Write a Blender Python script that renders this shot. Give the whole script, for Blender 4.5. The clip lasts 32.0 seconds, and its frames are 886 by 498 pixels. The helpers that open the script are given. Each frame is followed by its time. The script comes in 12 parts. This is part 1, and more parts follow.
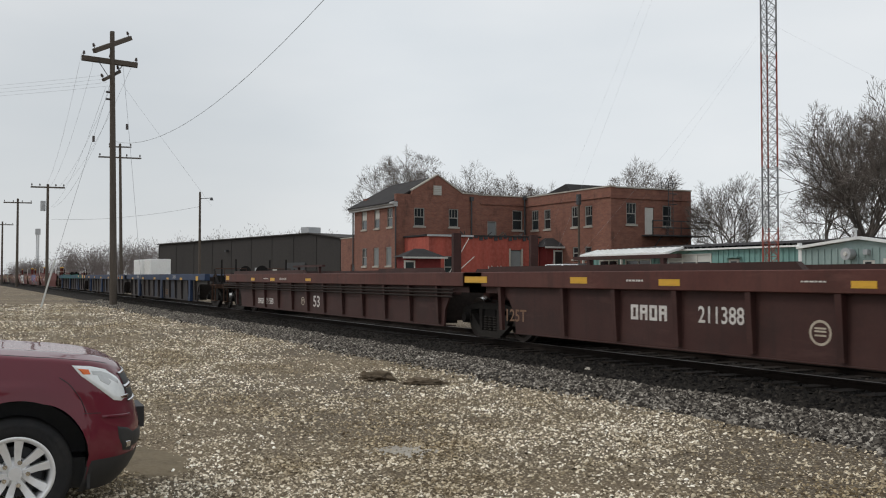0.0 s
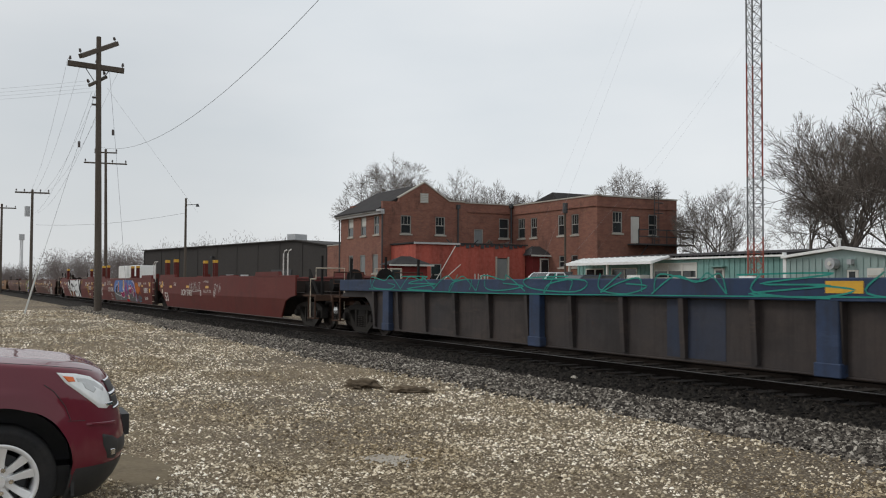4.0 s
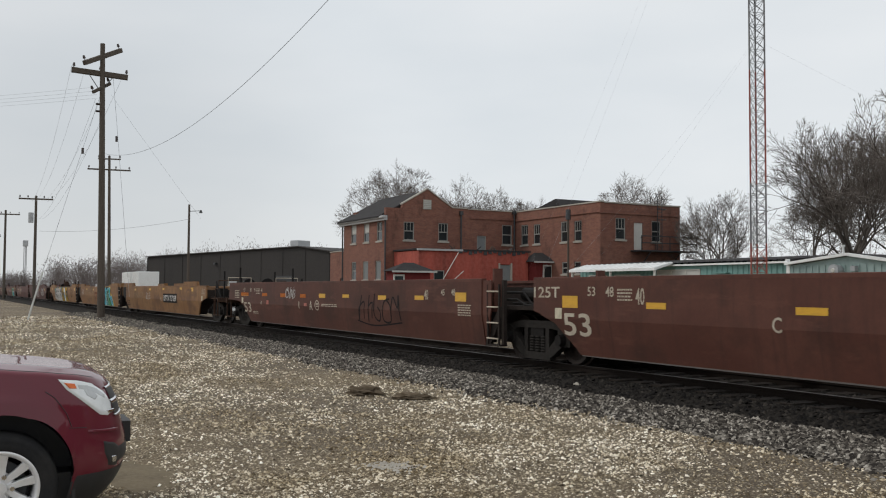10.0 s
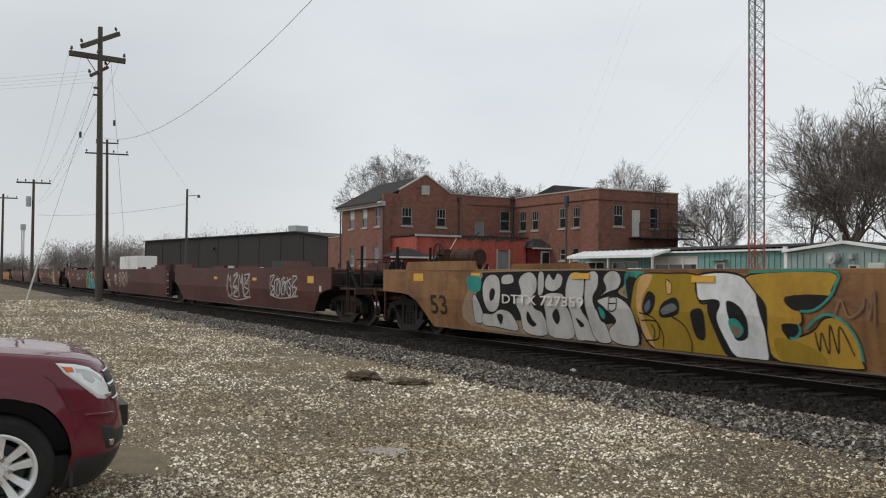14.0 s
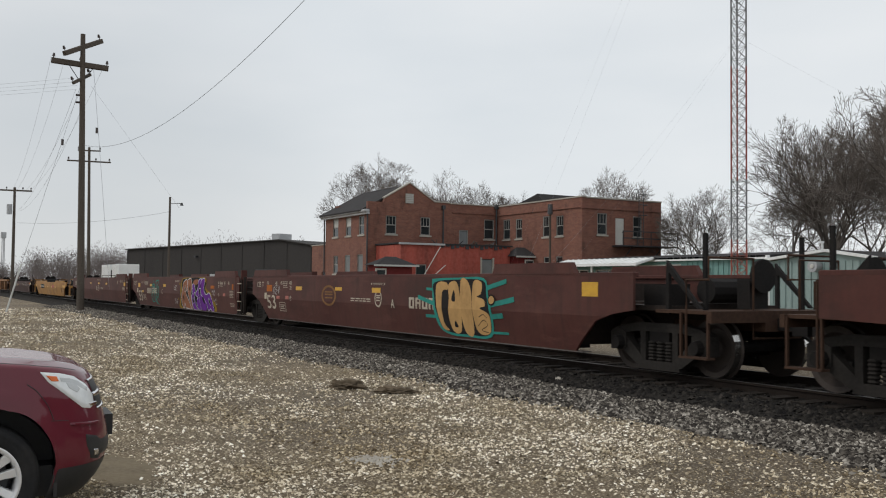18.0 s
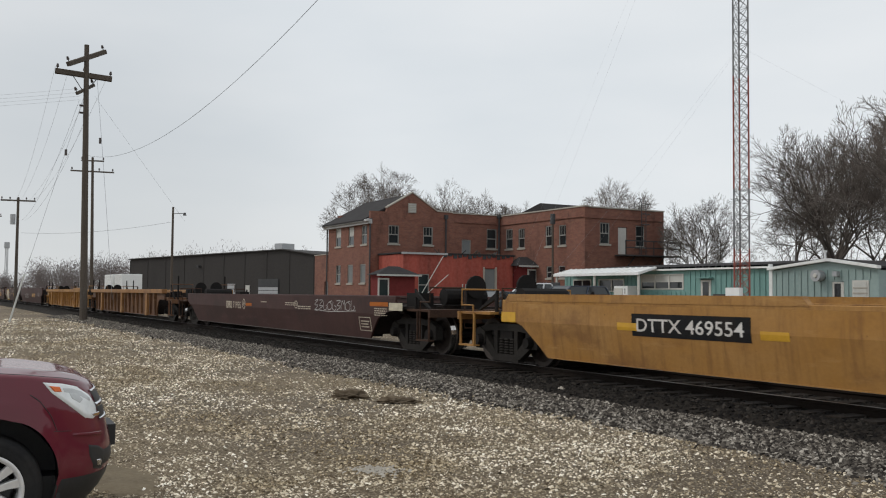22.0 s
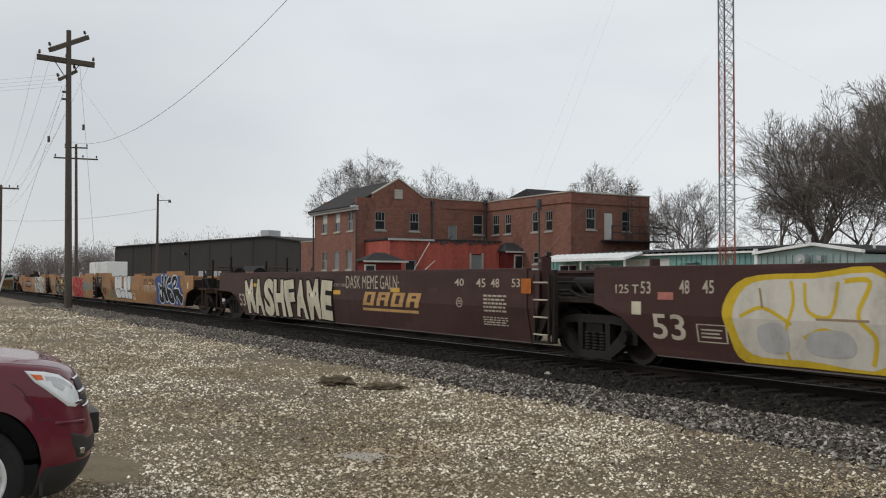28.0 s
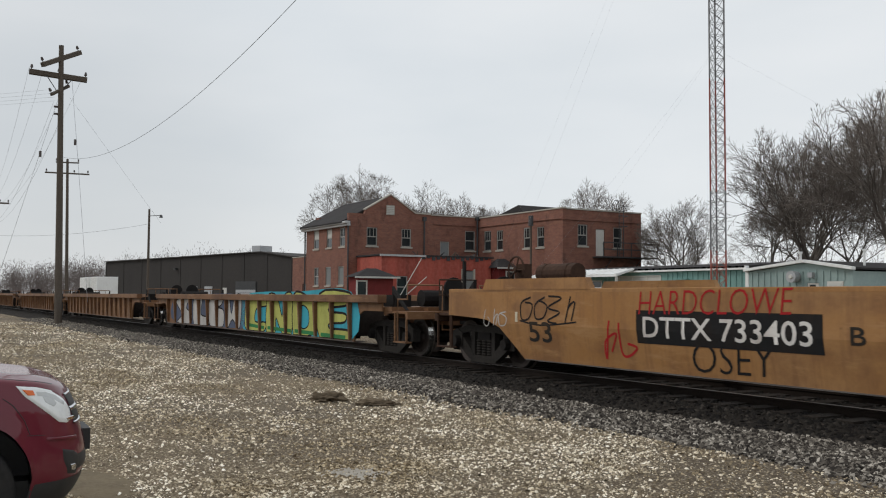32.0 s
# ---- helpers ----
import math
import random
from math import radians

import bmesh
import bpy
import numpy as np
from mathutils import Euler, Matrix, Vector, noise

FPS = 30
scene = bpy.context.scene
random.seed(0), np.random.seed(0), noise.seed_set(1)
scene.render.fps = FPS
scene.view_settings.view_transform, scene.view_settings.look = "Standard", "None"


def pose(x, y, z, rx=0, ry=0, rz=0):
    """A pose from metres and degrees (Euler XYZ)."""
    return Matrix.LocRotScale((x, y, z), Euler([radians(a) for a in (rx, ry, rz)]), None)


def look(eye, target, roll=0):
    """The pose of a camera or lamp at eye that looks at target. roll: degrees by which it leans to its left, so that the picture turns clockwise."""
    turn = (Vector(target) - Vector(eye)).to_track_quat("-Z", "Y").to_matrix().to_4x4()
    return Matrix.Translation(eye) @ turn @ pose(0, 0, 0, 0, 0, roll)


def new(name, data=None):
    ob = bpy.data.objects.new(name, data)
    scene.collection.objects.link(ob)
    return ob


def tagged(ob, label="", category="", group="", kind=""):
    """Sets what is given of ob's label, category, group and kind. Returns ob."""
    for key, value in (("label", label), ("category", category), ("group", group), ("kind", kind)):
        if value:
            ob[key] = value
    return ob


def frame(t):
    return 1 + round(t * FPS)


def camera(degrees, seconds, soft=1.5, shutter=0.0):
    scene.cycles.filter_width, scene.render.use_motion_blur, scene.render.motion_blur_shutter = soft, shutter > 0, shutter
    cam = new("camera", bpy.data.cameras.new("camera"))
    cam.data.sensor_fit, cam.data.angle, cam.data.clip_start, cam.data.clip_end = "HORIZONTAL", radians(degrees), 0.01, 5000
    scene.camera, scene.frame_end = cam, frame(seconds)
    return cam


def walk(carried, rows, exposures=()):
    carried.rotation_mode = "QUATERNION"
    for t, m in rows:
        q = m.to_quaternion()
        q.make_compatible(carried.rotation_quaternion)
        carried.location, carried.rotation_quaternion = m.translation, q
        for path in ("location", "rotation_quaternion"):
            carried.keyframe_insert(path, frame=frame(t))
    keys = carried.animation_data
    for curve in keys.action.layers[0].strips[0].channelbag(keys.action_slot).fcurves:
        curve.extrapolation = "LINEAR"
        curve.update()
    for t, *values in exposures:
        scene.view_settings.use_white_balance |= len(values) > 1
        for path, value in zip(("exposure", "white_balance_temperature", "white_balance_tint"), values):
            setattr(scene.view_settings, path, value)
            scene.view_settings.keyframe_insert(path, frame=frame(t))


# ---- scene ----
FOV = 50.5
cam = camera(FOV, 32.0, soft=1.1, shutter=0.04)
PATH = [
    (0, pose(0.011, 0.010, 1.634, 91.666, -0.008, 62.250)),
    (0.5, pose(0.013, 0.011, 1.633, 91.498, -0.001, 62.204)),
    (1, pose(0.010, 0.007, 1.636, 91.595, -0.110, 61.981)),
    (1.5, pose(0.008, 0.007, 1.636, 91.692, -0.267, 61.834)),
    (2, pose(0.010, 0.006, 1.637, 91.935, -0.235, 61.792)),
    (2.5, pose(0.011, 0.008, 1.636, 92.033, -0.214, 61.674)),
    (3, pose(0.020, 0.000, 1.642, 92.057, -0.255, 61.533)),
    (3.5, pose(0.017, 0.001, 1.639, 92.085, -0.275, 61.470)),
    (5.5, pose(0.010, -0.003, 1.640, 92.231, -0.330, 61.194)),
    (6, pose(0.000, 0.000, 1.640, 92.143, -0.400, 61.110)),
    (6.5, pose(0.022, -0.005, 1.642, 92.222, -0.441, 61.198)),
    (7, pose(0.040, -0.002, 1.643, 92.372, -0.382, 61.521)),
    (7.5, pose(0.025, -0.002, 1.643, 92.597, -0.315, 61.787)),
    (8, pose(0.041, -0.001, 1.643, 92.605, -0.240, 61.736)),
    (8.5, pose(0.038, 0.003, 1.645, 92.420, -0.201, 61.774)),
    (9, pose(0.023, 0.003, 1.644, 92.473, -0.177, 61.531)),
    (9.5, pose(0.002, 0.006, 1.641, 92.544, -0.219, 61.498)),
    (10, pose(0.013, 0.011, 1.643, 92.524, -0.304, 61.600)),
    (10.5, pose(0.017, 0.018, 1.642, 92.386, -0.200, 61.664)),
    (11, pose(0.007, 0.020, 1.640, 92.097, -0.121, 61.806)),
    (11.5, pose(0.020, 0.009, 1.640, 91.801, -0.154, 62.179)),
    (12, pose(0.015, 0.018, 1.640, 91.532, -0.438, 62.121)),
    (12.5, pose(0.004, 0.019, 1.637, 91.706, -0.605, 61.961)),
    (13, pose(-0.001, 0.022, 1.641, 91.573, -0.661, 61.703)),
    (13.5, pose(0.015, 0.020, 1.643, 91.577, -0.691, 61.477)),
    (14, pose(0.021, 0.013, 1.642, 91.662, -0.576, 61.473)),
    (14.5, pose(0.019, 0.002, 1.646, 91.972, -0.532, 61.518)),
    (16.5, pose(0.018, -0.006, 1.642, 92.226, -0.631, 60.772)),
    (17, pose(0.000, -0.004, 1.641, 92.279, -0.617, 60.704)),
    (17.5, pose(0.001, -0.005, 1.641, 92.305, -0.560, 60.574)),
    (18, pose(0.007, -0.010, 1.641, 92.178, -0.566, 60.478)),
    (18.5, pose(0.000, -0.007, 1.643, 92.002, -0.627, 60.375)),
    (19, pose(0.008, -0.006, 1.645, 92.028, -0.527, 60.386)),
    (19.5, pose(0.010, -0.007, 1.644, 92.293, -0.377, 60.603)),
    (20, pose(0.010, -0.007, 1.646, 92.333, -0.272, 60.663)),
    (20.5, pose(0.006, -0.011, 1.645, 92.485, -0.230, 60.790)),
    (21, pose(0.011, -0.009, 1.645, 92.612, -0.261, 60.796)),
    (21.5, pose(0.021, -0.013, 1.651, 92.735, -0.419, 60.825)),
    (22, pose(0.024, -0.014, 1.646, 92.756, -0.513, 60.647)),
    (22.5, pose(0.019, -0.018, 1.648, 92.795, -0.521, 60.764)),
    (23, pose(0.014, -0.020, 1.648, 92.762, -0.574, 60.707)),
    (23.5, pose(0.019, -0.017, 1.645, 92.689, -0.723, 60.789)),
    (24, pose(0.013, -0.011, 1.648, 92.726, -0.764, 60.746)),
    (24.5, pose(-0.000, -0.000, 1.644, 92.733, -0.698, 60.479)),
    (25, pose(-0.003, 0.004, 1.643, 92.462, -0.650, 60.351)),
    (25.5, pose(0.000, 0.002, 1.643, 92.275, -0.635, 60.281)),
    (27.5, pose(-0.004, 0.019, 1.641, 91.956, -0.241, 60.049)),
    (28, pose(-0.007, 0.014, 1.641, 91.913, -0.228, 59.843)),
    (28.5, pose(0.005, 0.013, 1.648, 91.980, -0.203, 59.664)),
    (29, pose(0.006, 0.016, 1.650, 92.261, -0.233, 59.536)),
    (29.5, pose(0.006, 0.012, 1.649, 92.431, -0.267, 59.427)),
    (30, pose(0.004, 0.003, 1.649, 92.577, -0.385, 59.387)),
    (30.5, pose(0.009, 0.000, 1.649, 92.720, -0.450, 59.414)),
    (31, pose(-0.005, 0.001, 1.647, 92.932, -0.459, 59.461)),
    (31.5, pose(0.001, 0.000, 1.648, 92.887, -0.374, 59.387)),
    (32, pose(-0.015, -0.002, 1.639, 92.894, -0.361, 59.325)),
]
walk(cam, PATH)

# ---- world and light: a high grey overcast with a soft, weak sun ----
SUN_EL, SUN_AZ = radians(42), radians(215)
world = bpy.data.worlds.new("overcast")
scene.world = world
world.use_nodes = True
wt = world.node_tree
wt.nodes.clear()
w_out = wt.nodes.new("ShaderNodeOutputWorld")
w_bg = wt.nodes.new("ShaderNodeBackground")
w_sky = wt.nodes.new("ShaderNodeTexSky")
w_sky.sky_type = "NISHITA"
w_sky.sun_disc = False
w_sky.sun_elevation, w_sky.sun_rotation = SUN_EL, SUN_AZ
w_tc = wt.nodes.new("ShaderNodeTexCoord")
w_map = wt.nodes.new("ShaderNodeMapping")
w_map.inputs["Scale"].default_value = (1.0, 1.0, 3.5)
w_noise = wt.nodes.new("ShaderNodeTexNoise")
w_noise.inputs["Scale"].default_value = 1.3
w_noise.inputs["Detail"].default_value = 5.0
w_noise.inputs["Roughness"].default_value = 0.5
w_ramp = wt.nodes.new("ShaderNodeValToRGB")
w_ramp.color_ramp.elements[0].position = 0.3
w_ramp.color_ramp.elements[0].color = (0.69, 0.735, 0.77, 1)
w_ramp.color_ramp.elements[1].position = 0.7
w_ramp.color_ramp.elements[1].color = (0.875, 0.89, 0.9, 1)
w_scale = wt.nodes.new("ShaderNodeMixRGB")
w_scale.blend_type = "MULTIPLY"
w_scale.inputs[0].default_value = 1.0
w_scale.inputs[2].default_value = (0.1, 0.1, 0.1, 1)
w_mix = wt.nodes.new("ShaderNodeMixRGB")
w_mix.inputs[0].default_value = 0.93
wt.links.new(w_tc.outputs["Generated"], w_map.inputs["Vector"])
wt.links.new(w_map.outputs[0], w_noise.inputs["Vector"])
wt.links.new(w_noise.outputs["Fac"], w_ramp.inputs["Fac"])
wt.links.new(w_sky.outputs[0], w_scale.inputs[1])
wt.links.new(w_scale.outputs[0], w_mix.inputs[1])
wt.links.new(w_ramp.outputs[0], w_mix.inputs[2])
# the cloud thickens towards the west, along the line
w_west = wt.nodes.new("ShaderNodeVectorMath")
w_west.operation = "DOT_PRODUCT"
w_west.inputs[1].default_value = (-1.0, 0.05, 0.0)
w_bank = wt.nodes.new("ShaderNodeMapRange")
w_bank.interpolation_type = "SMOOTHSTEP"
for key, v in (("From Min", 0.9), ("From Max", 1.01), ("To Min", 1.02), ("To Max", 0.83)):
    w_bank.inputs[key].default_value = v
w_shade = wt.nodes.new("ShaderNodeMixRGB")
w_shade.blend_type = "MULTIPLY"
w_shade.inputs[0].default_value = 1.0
wt.links.new(w_tc.outputs["Generated"], w_west.inputs[0])
wt.links.new(w_west.outputs["Value"], w_bank.inputs["Value"])
wt.links.new(w_mix.outputs[0], w_shade.inputs[1])
wt.links.new(w_bank.outputs[0], w_shade.inputs[2])
wt.links.new(w_shade.outputs[0], w_bg.inputs["Color"])
w_bg.inputs["Strength"].default_value = 1.0
wt.links.new(w_bg.outputs[0], w_out.inputs["Surface"])

sun_data = bpy.data.lights.new("sun", "SUN")
sun_data.energy, sun_data.angle, sun_data.color = 0.9, radians(14), (1.0, 0.95, 0.88)
sun = new("sun", sun_data)
sun.matrix_world = look((0, 0, 60), (0 - 40 * math.sin(SUN_AZ) * math.cos(SUN_EL), 0 - 40 * math.cos(SUN_AZ) * math.cos(SUN_EL), 60 - 40 * math.sin(SUN_EL)))
scene.view_settings.exposure = 0.0

# ---- materials ----
MATS = {}


def node_mat(name):
    m = bpy.data.materials.new(name)
    m.use_nodes = True
    nt = m.node_tree
    b = nt.nodes["Principled BSDF"]
    return m, nt, b


def mixer(nt, fac, a, b, mode="MIX"):
    n = nt.nodes.new("ShaderNodeMixRGB")
    n.blend_type = mode
    for i, v in ((0, fac), (1, a), (2, b)):
        if isinstance(v, (int, float)):
            n.inputs[i].default_value = v
        elif isinstance(v, tuple):
            n.inputs[i].default_value = (*v[:3], 1)
        else:
            nt.links.new(v, n.inputs[i])
    return n.outputs[0]


def noise_fac(nt, scale, lo, hi, detail=4.0, stretch=(1, 1, 1), rough=0.6):
    tc = nt.nodes.new("ShaderNodeTexCoord")
    mp = nt.nodes.new("ShaderNodeMapping")
    mp.inputs["Scale"].default_value = stretch
    n = nt.nodes.new("ShaderNodeTexNoise")
    n.inputs["Scale"].default_value = scale
    n.inputs["Detail"].default_value = detail
    n.inputs["Roughness"].default_value = rough
    r = nt.nodes.new("ShaderNodeMapRange")
    r.inputs["From Min"].default_value = lo
    r.inputs["From Max"].default_value = hi
    nt.links.new(tc.outputs["Object"], mp.inputs["Vector"])
    nt.links.new(mp.outputs[0], n.inputs["Vector"])
    nt.links.new(n.outputs["Fac"], r.inputs["Value"])
    return r.outputs[0], n.outputs["Fac"]


def bump_in(nt, b, h, strength, dist):
    bp = nt.nodes.new("ShaderNodeBump")
    bp.inputs["Strength"].default_value = strength
    bp.inputs["Distance"].default_value = dist
    nt.links.new(h, bp.inputs["Height"])
    nt.links.new(bp.outputs[0], b.inputs["Normal"])


def worn(name, base, dark, light=None, rough=0.7, metal=0.0, s1=0.8, s2=9.0, streak=(1, 1, 1), amount=0.6, bump=0.25, dist=0.01):
    """A surface with large stains, fine grain and relief."""
    if name in MATS:
        return MATS[name]
    m, nt, b = node_mat(name)
    f1, _ = noise_fac(nt, s1, 0.42, 0.75, 5, streak)
    f2, h2 = noise_fac(nt, s2, 0.35, 0.7, 4)
    sc = nt.nodes.new("ShaderNodeMath")
    sc.operation = "MULTIPLY"
    sc.inputs[1].default_value = amount
    nt.links.new(f1, sc.inputs[0])
    col = mixer(nt, sc.outputs[0], base, dark)
    lt = light or tuple(min(1, c * 1.18 + 0.01) for c in base)
    sc2 = nt.nodes.new("ShaderNodeMath")
    sc2.operation = "MULTIPLY"
    sc2.inputs[1].default_value = 0.35
    nt.links.new(f2, sc2.inputs[0])
    col = mixer(nt, sc2.outputs[0], col, lt)
    nt.links.new(col, b.inputs["Base Color"])
    b.inputs["Roughness"].default_value = rough
    b.inputs["Metallic"].default_value = metal
    if rough >= 0.8:
        b.inputs["Specular IOR Level"].default_value = 0.15
    if bump:
        bump_in(nt, b, h2, bump, dist)
    MATS[name] = m
    return m


def plain(name, base, rough=0.5, metal=0.0, var=0.15, scale=6.0):
    return worn(name, base, tuple(c * (1 - var * 2) for c in base), rough=rough, metal=metal, s1=scale * 0.2, s2=scale * 3, amount=0.5, bump=0.08)


def island_mat(name, stops, rough=0.9, soil=None):
    """Stones: each island takes its own tint; soil stains whole patches of them."""
    m, nt, b = node_mat(name)
    g = nt.nodes.new("ShaderNodeNewGeometry")
    r = nt.nodes.new("ShaderNodeValToRGB")
    el = r.color_ramp.elements
    while len(el) < len(stops):
        el.new(0.5)
    for e, (p, c) in zip(el, stops):
        e.position, e.color = p, (*c, 1)
    nt.links.new(g.outputs["Random Per Island"], r.inputs["Fac"])
    col = r.outputs[0]
    if soil:
        f1, _ = noise_fac(nt, 0.33, 0.44, 0.62, 6, (0.8, 1.3, 1))
        f2, _ = noise_fac(nt, 1.3, 0.46, 0.66, 6)
        col = mixer(nt, 1.0, col, mixer(nt, f1, (1.12, 1.12, 1.13), (0.66, 0.6, 0.5)), "MULTIPLY")
        col = mixer(nt, 1.0, col, mixer(nt, f2, (1.08, 1.08, 1.08), (0.7, 0.66, 0.58)), "MULTIPLY")
    nt.links.new(col, b.inputs["Base Color"])
    b.inputs["Roughness"].default_value = rough
    b.inputs["Specular IOR Level"].default_value = 0.2
    return m


# ---- mesh helpers ----
def bm_box(bm, x0, x1, y0, y1, z0, z1):
    v = [bm.verts.new(p) for p in ((x0, y0, z0), (x1, y0, z0), (x1, y1, z0), (x0, y1, z0), (x0, y0, z1), (x1, y0, z1), (x1, y1, z1), (x0, y1, z1))]
    for f in ((0, 3, 2, 1), (4, 5, 6, 7), (0, 1, 5, 4), (1, 2, 6, 5), (2, 3, 7, 6), (3, 0, 4, 7)):
        bm.faces.new([v[i] for i in f])


def bm_prism(bm, pts, lo, hi, axis="y"):
    """A polygon given in the two other axes, drawn out along axis."""
    def at(p, d):
        return {"x": (d, p[0], p[1]), "y": (p[0], d, p[1]), "z": (p[0], p[1], d)}[axis]
    a = [bm.verts.new(at(p, lo)) for p in pts]
    b = [bm.verts.new(at(p, hi)) for p in pts]
    n = len(pts)
    bm.faces.new(a)
    bm.faces.new(b[::-1])
    for i in range(n):
        bm.faces.new((a[i], b[i], b[(i + 1) % n], a[(i + 1) % n]))


def bm_tube(bm, p0, p1, r0, r1=None, n=8):
    r1 = r0 if r1 is None else r1
    p0, p1 = Vector(p0), Vector(p1)
    d = (p1 - p0).normalized()
    u = d.orthogonal().normalized()
    w = d.cross(u)
    a, b = [], []
    for i in range(n):
        t = 2 * math.pi * i / n
        o = u * math.cos(t) + w * math.sin(t)
        a.append(bm.verts.new(p0 + o * r0))
        b.append(bm.verts.new(p1 + o * r1))
    for i in range(n):
        bm.faces.new((a[i], a[(i + 1) % n], b[(i + 1) % n], b[i]))
    bm.faces.new(a[::-1])
    bm.faces.new(b)


def bm_pipe(bm, pts, radii, n=6):
    """One continuous round pipe through points."""
    prev = None
    first = None
    for i, p in enumerate(pts):
        p = Vector(p)
        a, c = Vector(pts[max(i - 1, 0)]), Vector(pts[min(i + 1, len(pts) - 1)])
        d = (c - a).normalized()
        u = Vector((0, 0, 1)) if abs(d.z) < 0.9 else Vector((1, 0, 0))
        u = (u - d * u.dot(d)).normalized()
        w = d.cross(u)
        r = radii[i] if isinstance(radii, (list, tuple)) else radii
        cur = [bm.verts.new(p + (u * math.cos(6.2832 * k / n) + w * math.sin(6.2832 * k / n)) * r) for k in range(n)]
        if prev:
            for k in range(n):
                bm.faces.new((prev[k], prev[(k + 1) % n], cur[(k + 1) % n], cur[k]))
        else:
            first = cur
        prev = cur
    bm.faces.new(first[::-1])
    bm.faces.new(prev)


def to_mesh(name, bm, mat, smooth=False, bevel=0.0):
    if bevel:
        bmesh.ops.bevel(bm, geom=bm.edges[:], offset=bevel, segments=1, affect="EDGES")
    bmesh.ops.recalc_face_normals(bm, faces=bm.faces[:])
    me = bpy.data.meshes.new(name)
    bm.to_mesh(me)
    bm.free()
    for mt in (mat if isinstance(mat, (list, tuple)) else [mat]):
        me.materials.append(mt)
    if smooth:
        for p in me.polygons:
            p.use_smooth = True
    return me


def part(name, bm, mat, parent=None, label="", m=None, smooth=False, bevel=0.0):
    """Links a bmesh, or a mesh, as one object under its thing."""
    me = bm if isinstance(bm, bpy.types.Mesh) else to_mesh(name, bm, mat, smooth, bevel)
    ob = new(name, me)
    if parent:
        ob.parent = parent
    if m is not None:
        ob.matrix_basis = m
    if label:
        ob["label"] = label
    return ob


def box_part(name, b, mat, parent=None, label="", m=None, bevel=0.0):
    bm = bmesh.new()
    bm_box(bm, *b)
    return part(name, bm, mat, parent, label, m, bevel=bevel)


def thing(name, label, category, m=None, group="", kind=""):
    e = new(name)
    if m is not None:
        e.matrix_basis = m
    return tagged(e, label, category, group, kind)

# ---- freight car paint: chalky fade, vertical streaks, rust specks, scuffs ----
def freight(name, base, grime, fade, rust=(0.07, 0.03, 0.017), amount=0.6):
    """Old sheet-steel paint: faded fields, dirt blotches, runs and rust, different on every sheet."""
    m, nt, b = node_mat(name)
    big, _ = noise_fac(nt, 0.55, 0.35, 0.72, 4, (1, 1, 1.6))
    streak, _ = noise_fac(nt, 1.0, 0.5, 0.78, 6, (7.0, 1, 0.55), 0.65)
    fine, h = noise_fac(nt, 18.0, 0.3, 0.75, 5, rough=0.7)
    spot, _ = noise_fac(nt, 5.0, 0.66, 0.74, 6, rough=0.7)
    scuff, _ = noise_fac(nt, 1.4, 0.56, 0.68, 7, (0.5, 1, 2.4), 0.7)
    blotch, _ = noise_fac(nt, 0.8, 0.5, 0.62, 6, (1, 1, 1.3), 0.62)
    info = nt.nodes.new("ShaderNodeObjectInfo")
    shift = nt.nodes.new("ShaderNodeMath")
    shift.operation = "MULTIPLY"
    shift.inputs[1].default_value = 80.0
    nt.links.new(info.outputs["Random"], shift.inputs[0])
    for n in nt.nodes:
        if n.bl_idname == "ShaderNodeMapping":
            nt.links.new(shift.outputs[0], n.inputs["Location"])

    def part_of(f, k):
        n = nt.nodes.new("ShaderNodeMath")
        n.operation = "MULTIPLY"
        n.inputs[1].default_value = k
        nt.links.new(f, n.inputs[0])
        return n.outputs[0]
    col = mixer(nt, part_of(big, 0.85), base, fade)
    col = mixer(nt, part_of(blotch, amount * 0.75), col, grime)
    col = mixer(nt, part_of(streak, amount), col, grime)
    col = mixer(nt, part_of(fine, 0.3), col, grime)
    col = mixer(nt, part_of(scuff, 0.75), col, fade)
    col = mixer(nt, part_of(spot, 0.8), col, rust)
    nt.links.new(col, b.inputs["Base Color"])
    b.inputs["Roughness"].default_value = 0.62
    b.inputs["Specular IOR Level"].default_value = 0.24
    bump_in(nt, b, h, 0.2, 0.006)
    MATS[name] = m
    return m


# ---- material set ----
M_RUSTRED = freight("oxide_red_paint", (0.074, 0.021, 0.016), (0.035, 0.017, 0.013), (0.112, 0.043, 0.034))
M_BRIGHTRED = freight("boxcar_red_paint", (0.11, 0.014, 0.01), (0.05, 0.013, 0.01), (0.12, 0.025, 0.019), amount=0.4)
M_BROWN = freight("brown_paint", (0.082, 0.028, 0.019), (0.038, 0.019, 0.014), (0.125, 0.05, 0.035))
M_MAROON = freight("maroon_paint", (0.05, 0.019, 0.016), (0.026, 0.015, 0.013), (0.075, 0.036, 0.031))
M_REDBROWN = freight("dull_red_brown_paint", (0.088, 0.027, 0.021), (0.04, 0.019, 0.015), (0.12, 0.05, 0.04))
M_YELLOW = freight("faded_yellow_paint", (0.32, 0.155, 0.05), (0.17, 0.083, 0.04), (0.38, 0.215, 0.095), amount=0.8)
M_OCHRE = freight("rusty_ochre_paint", (0.22, 0.105, 0.036), (0.105, 0.05, 0.026), (0.28, 0.152, 0.066), rust=(0.06, 0.024, 0.013), amount=0.95)
M_GOLD = freight("golden_yellow_paint", (0.37, 0.182, 0.042), (0.15, 0.07, 0.03), (0.43, 0.24, 0.085), amount=0.75)
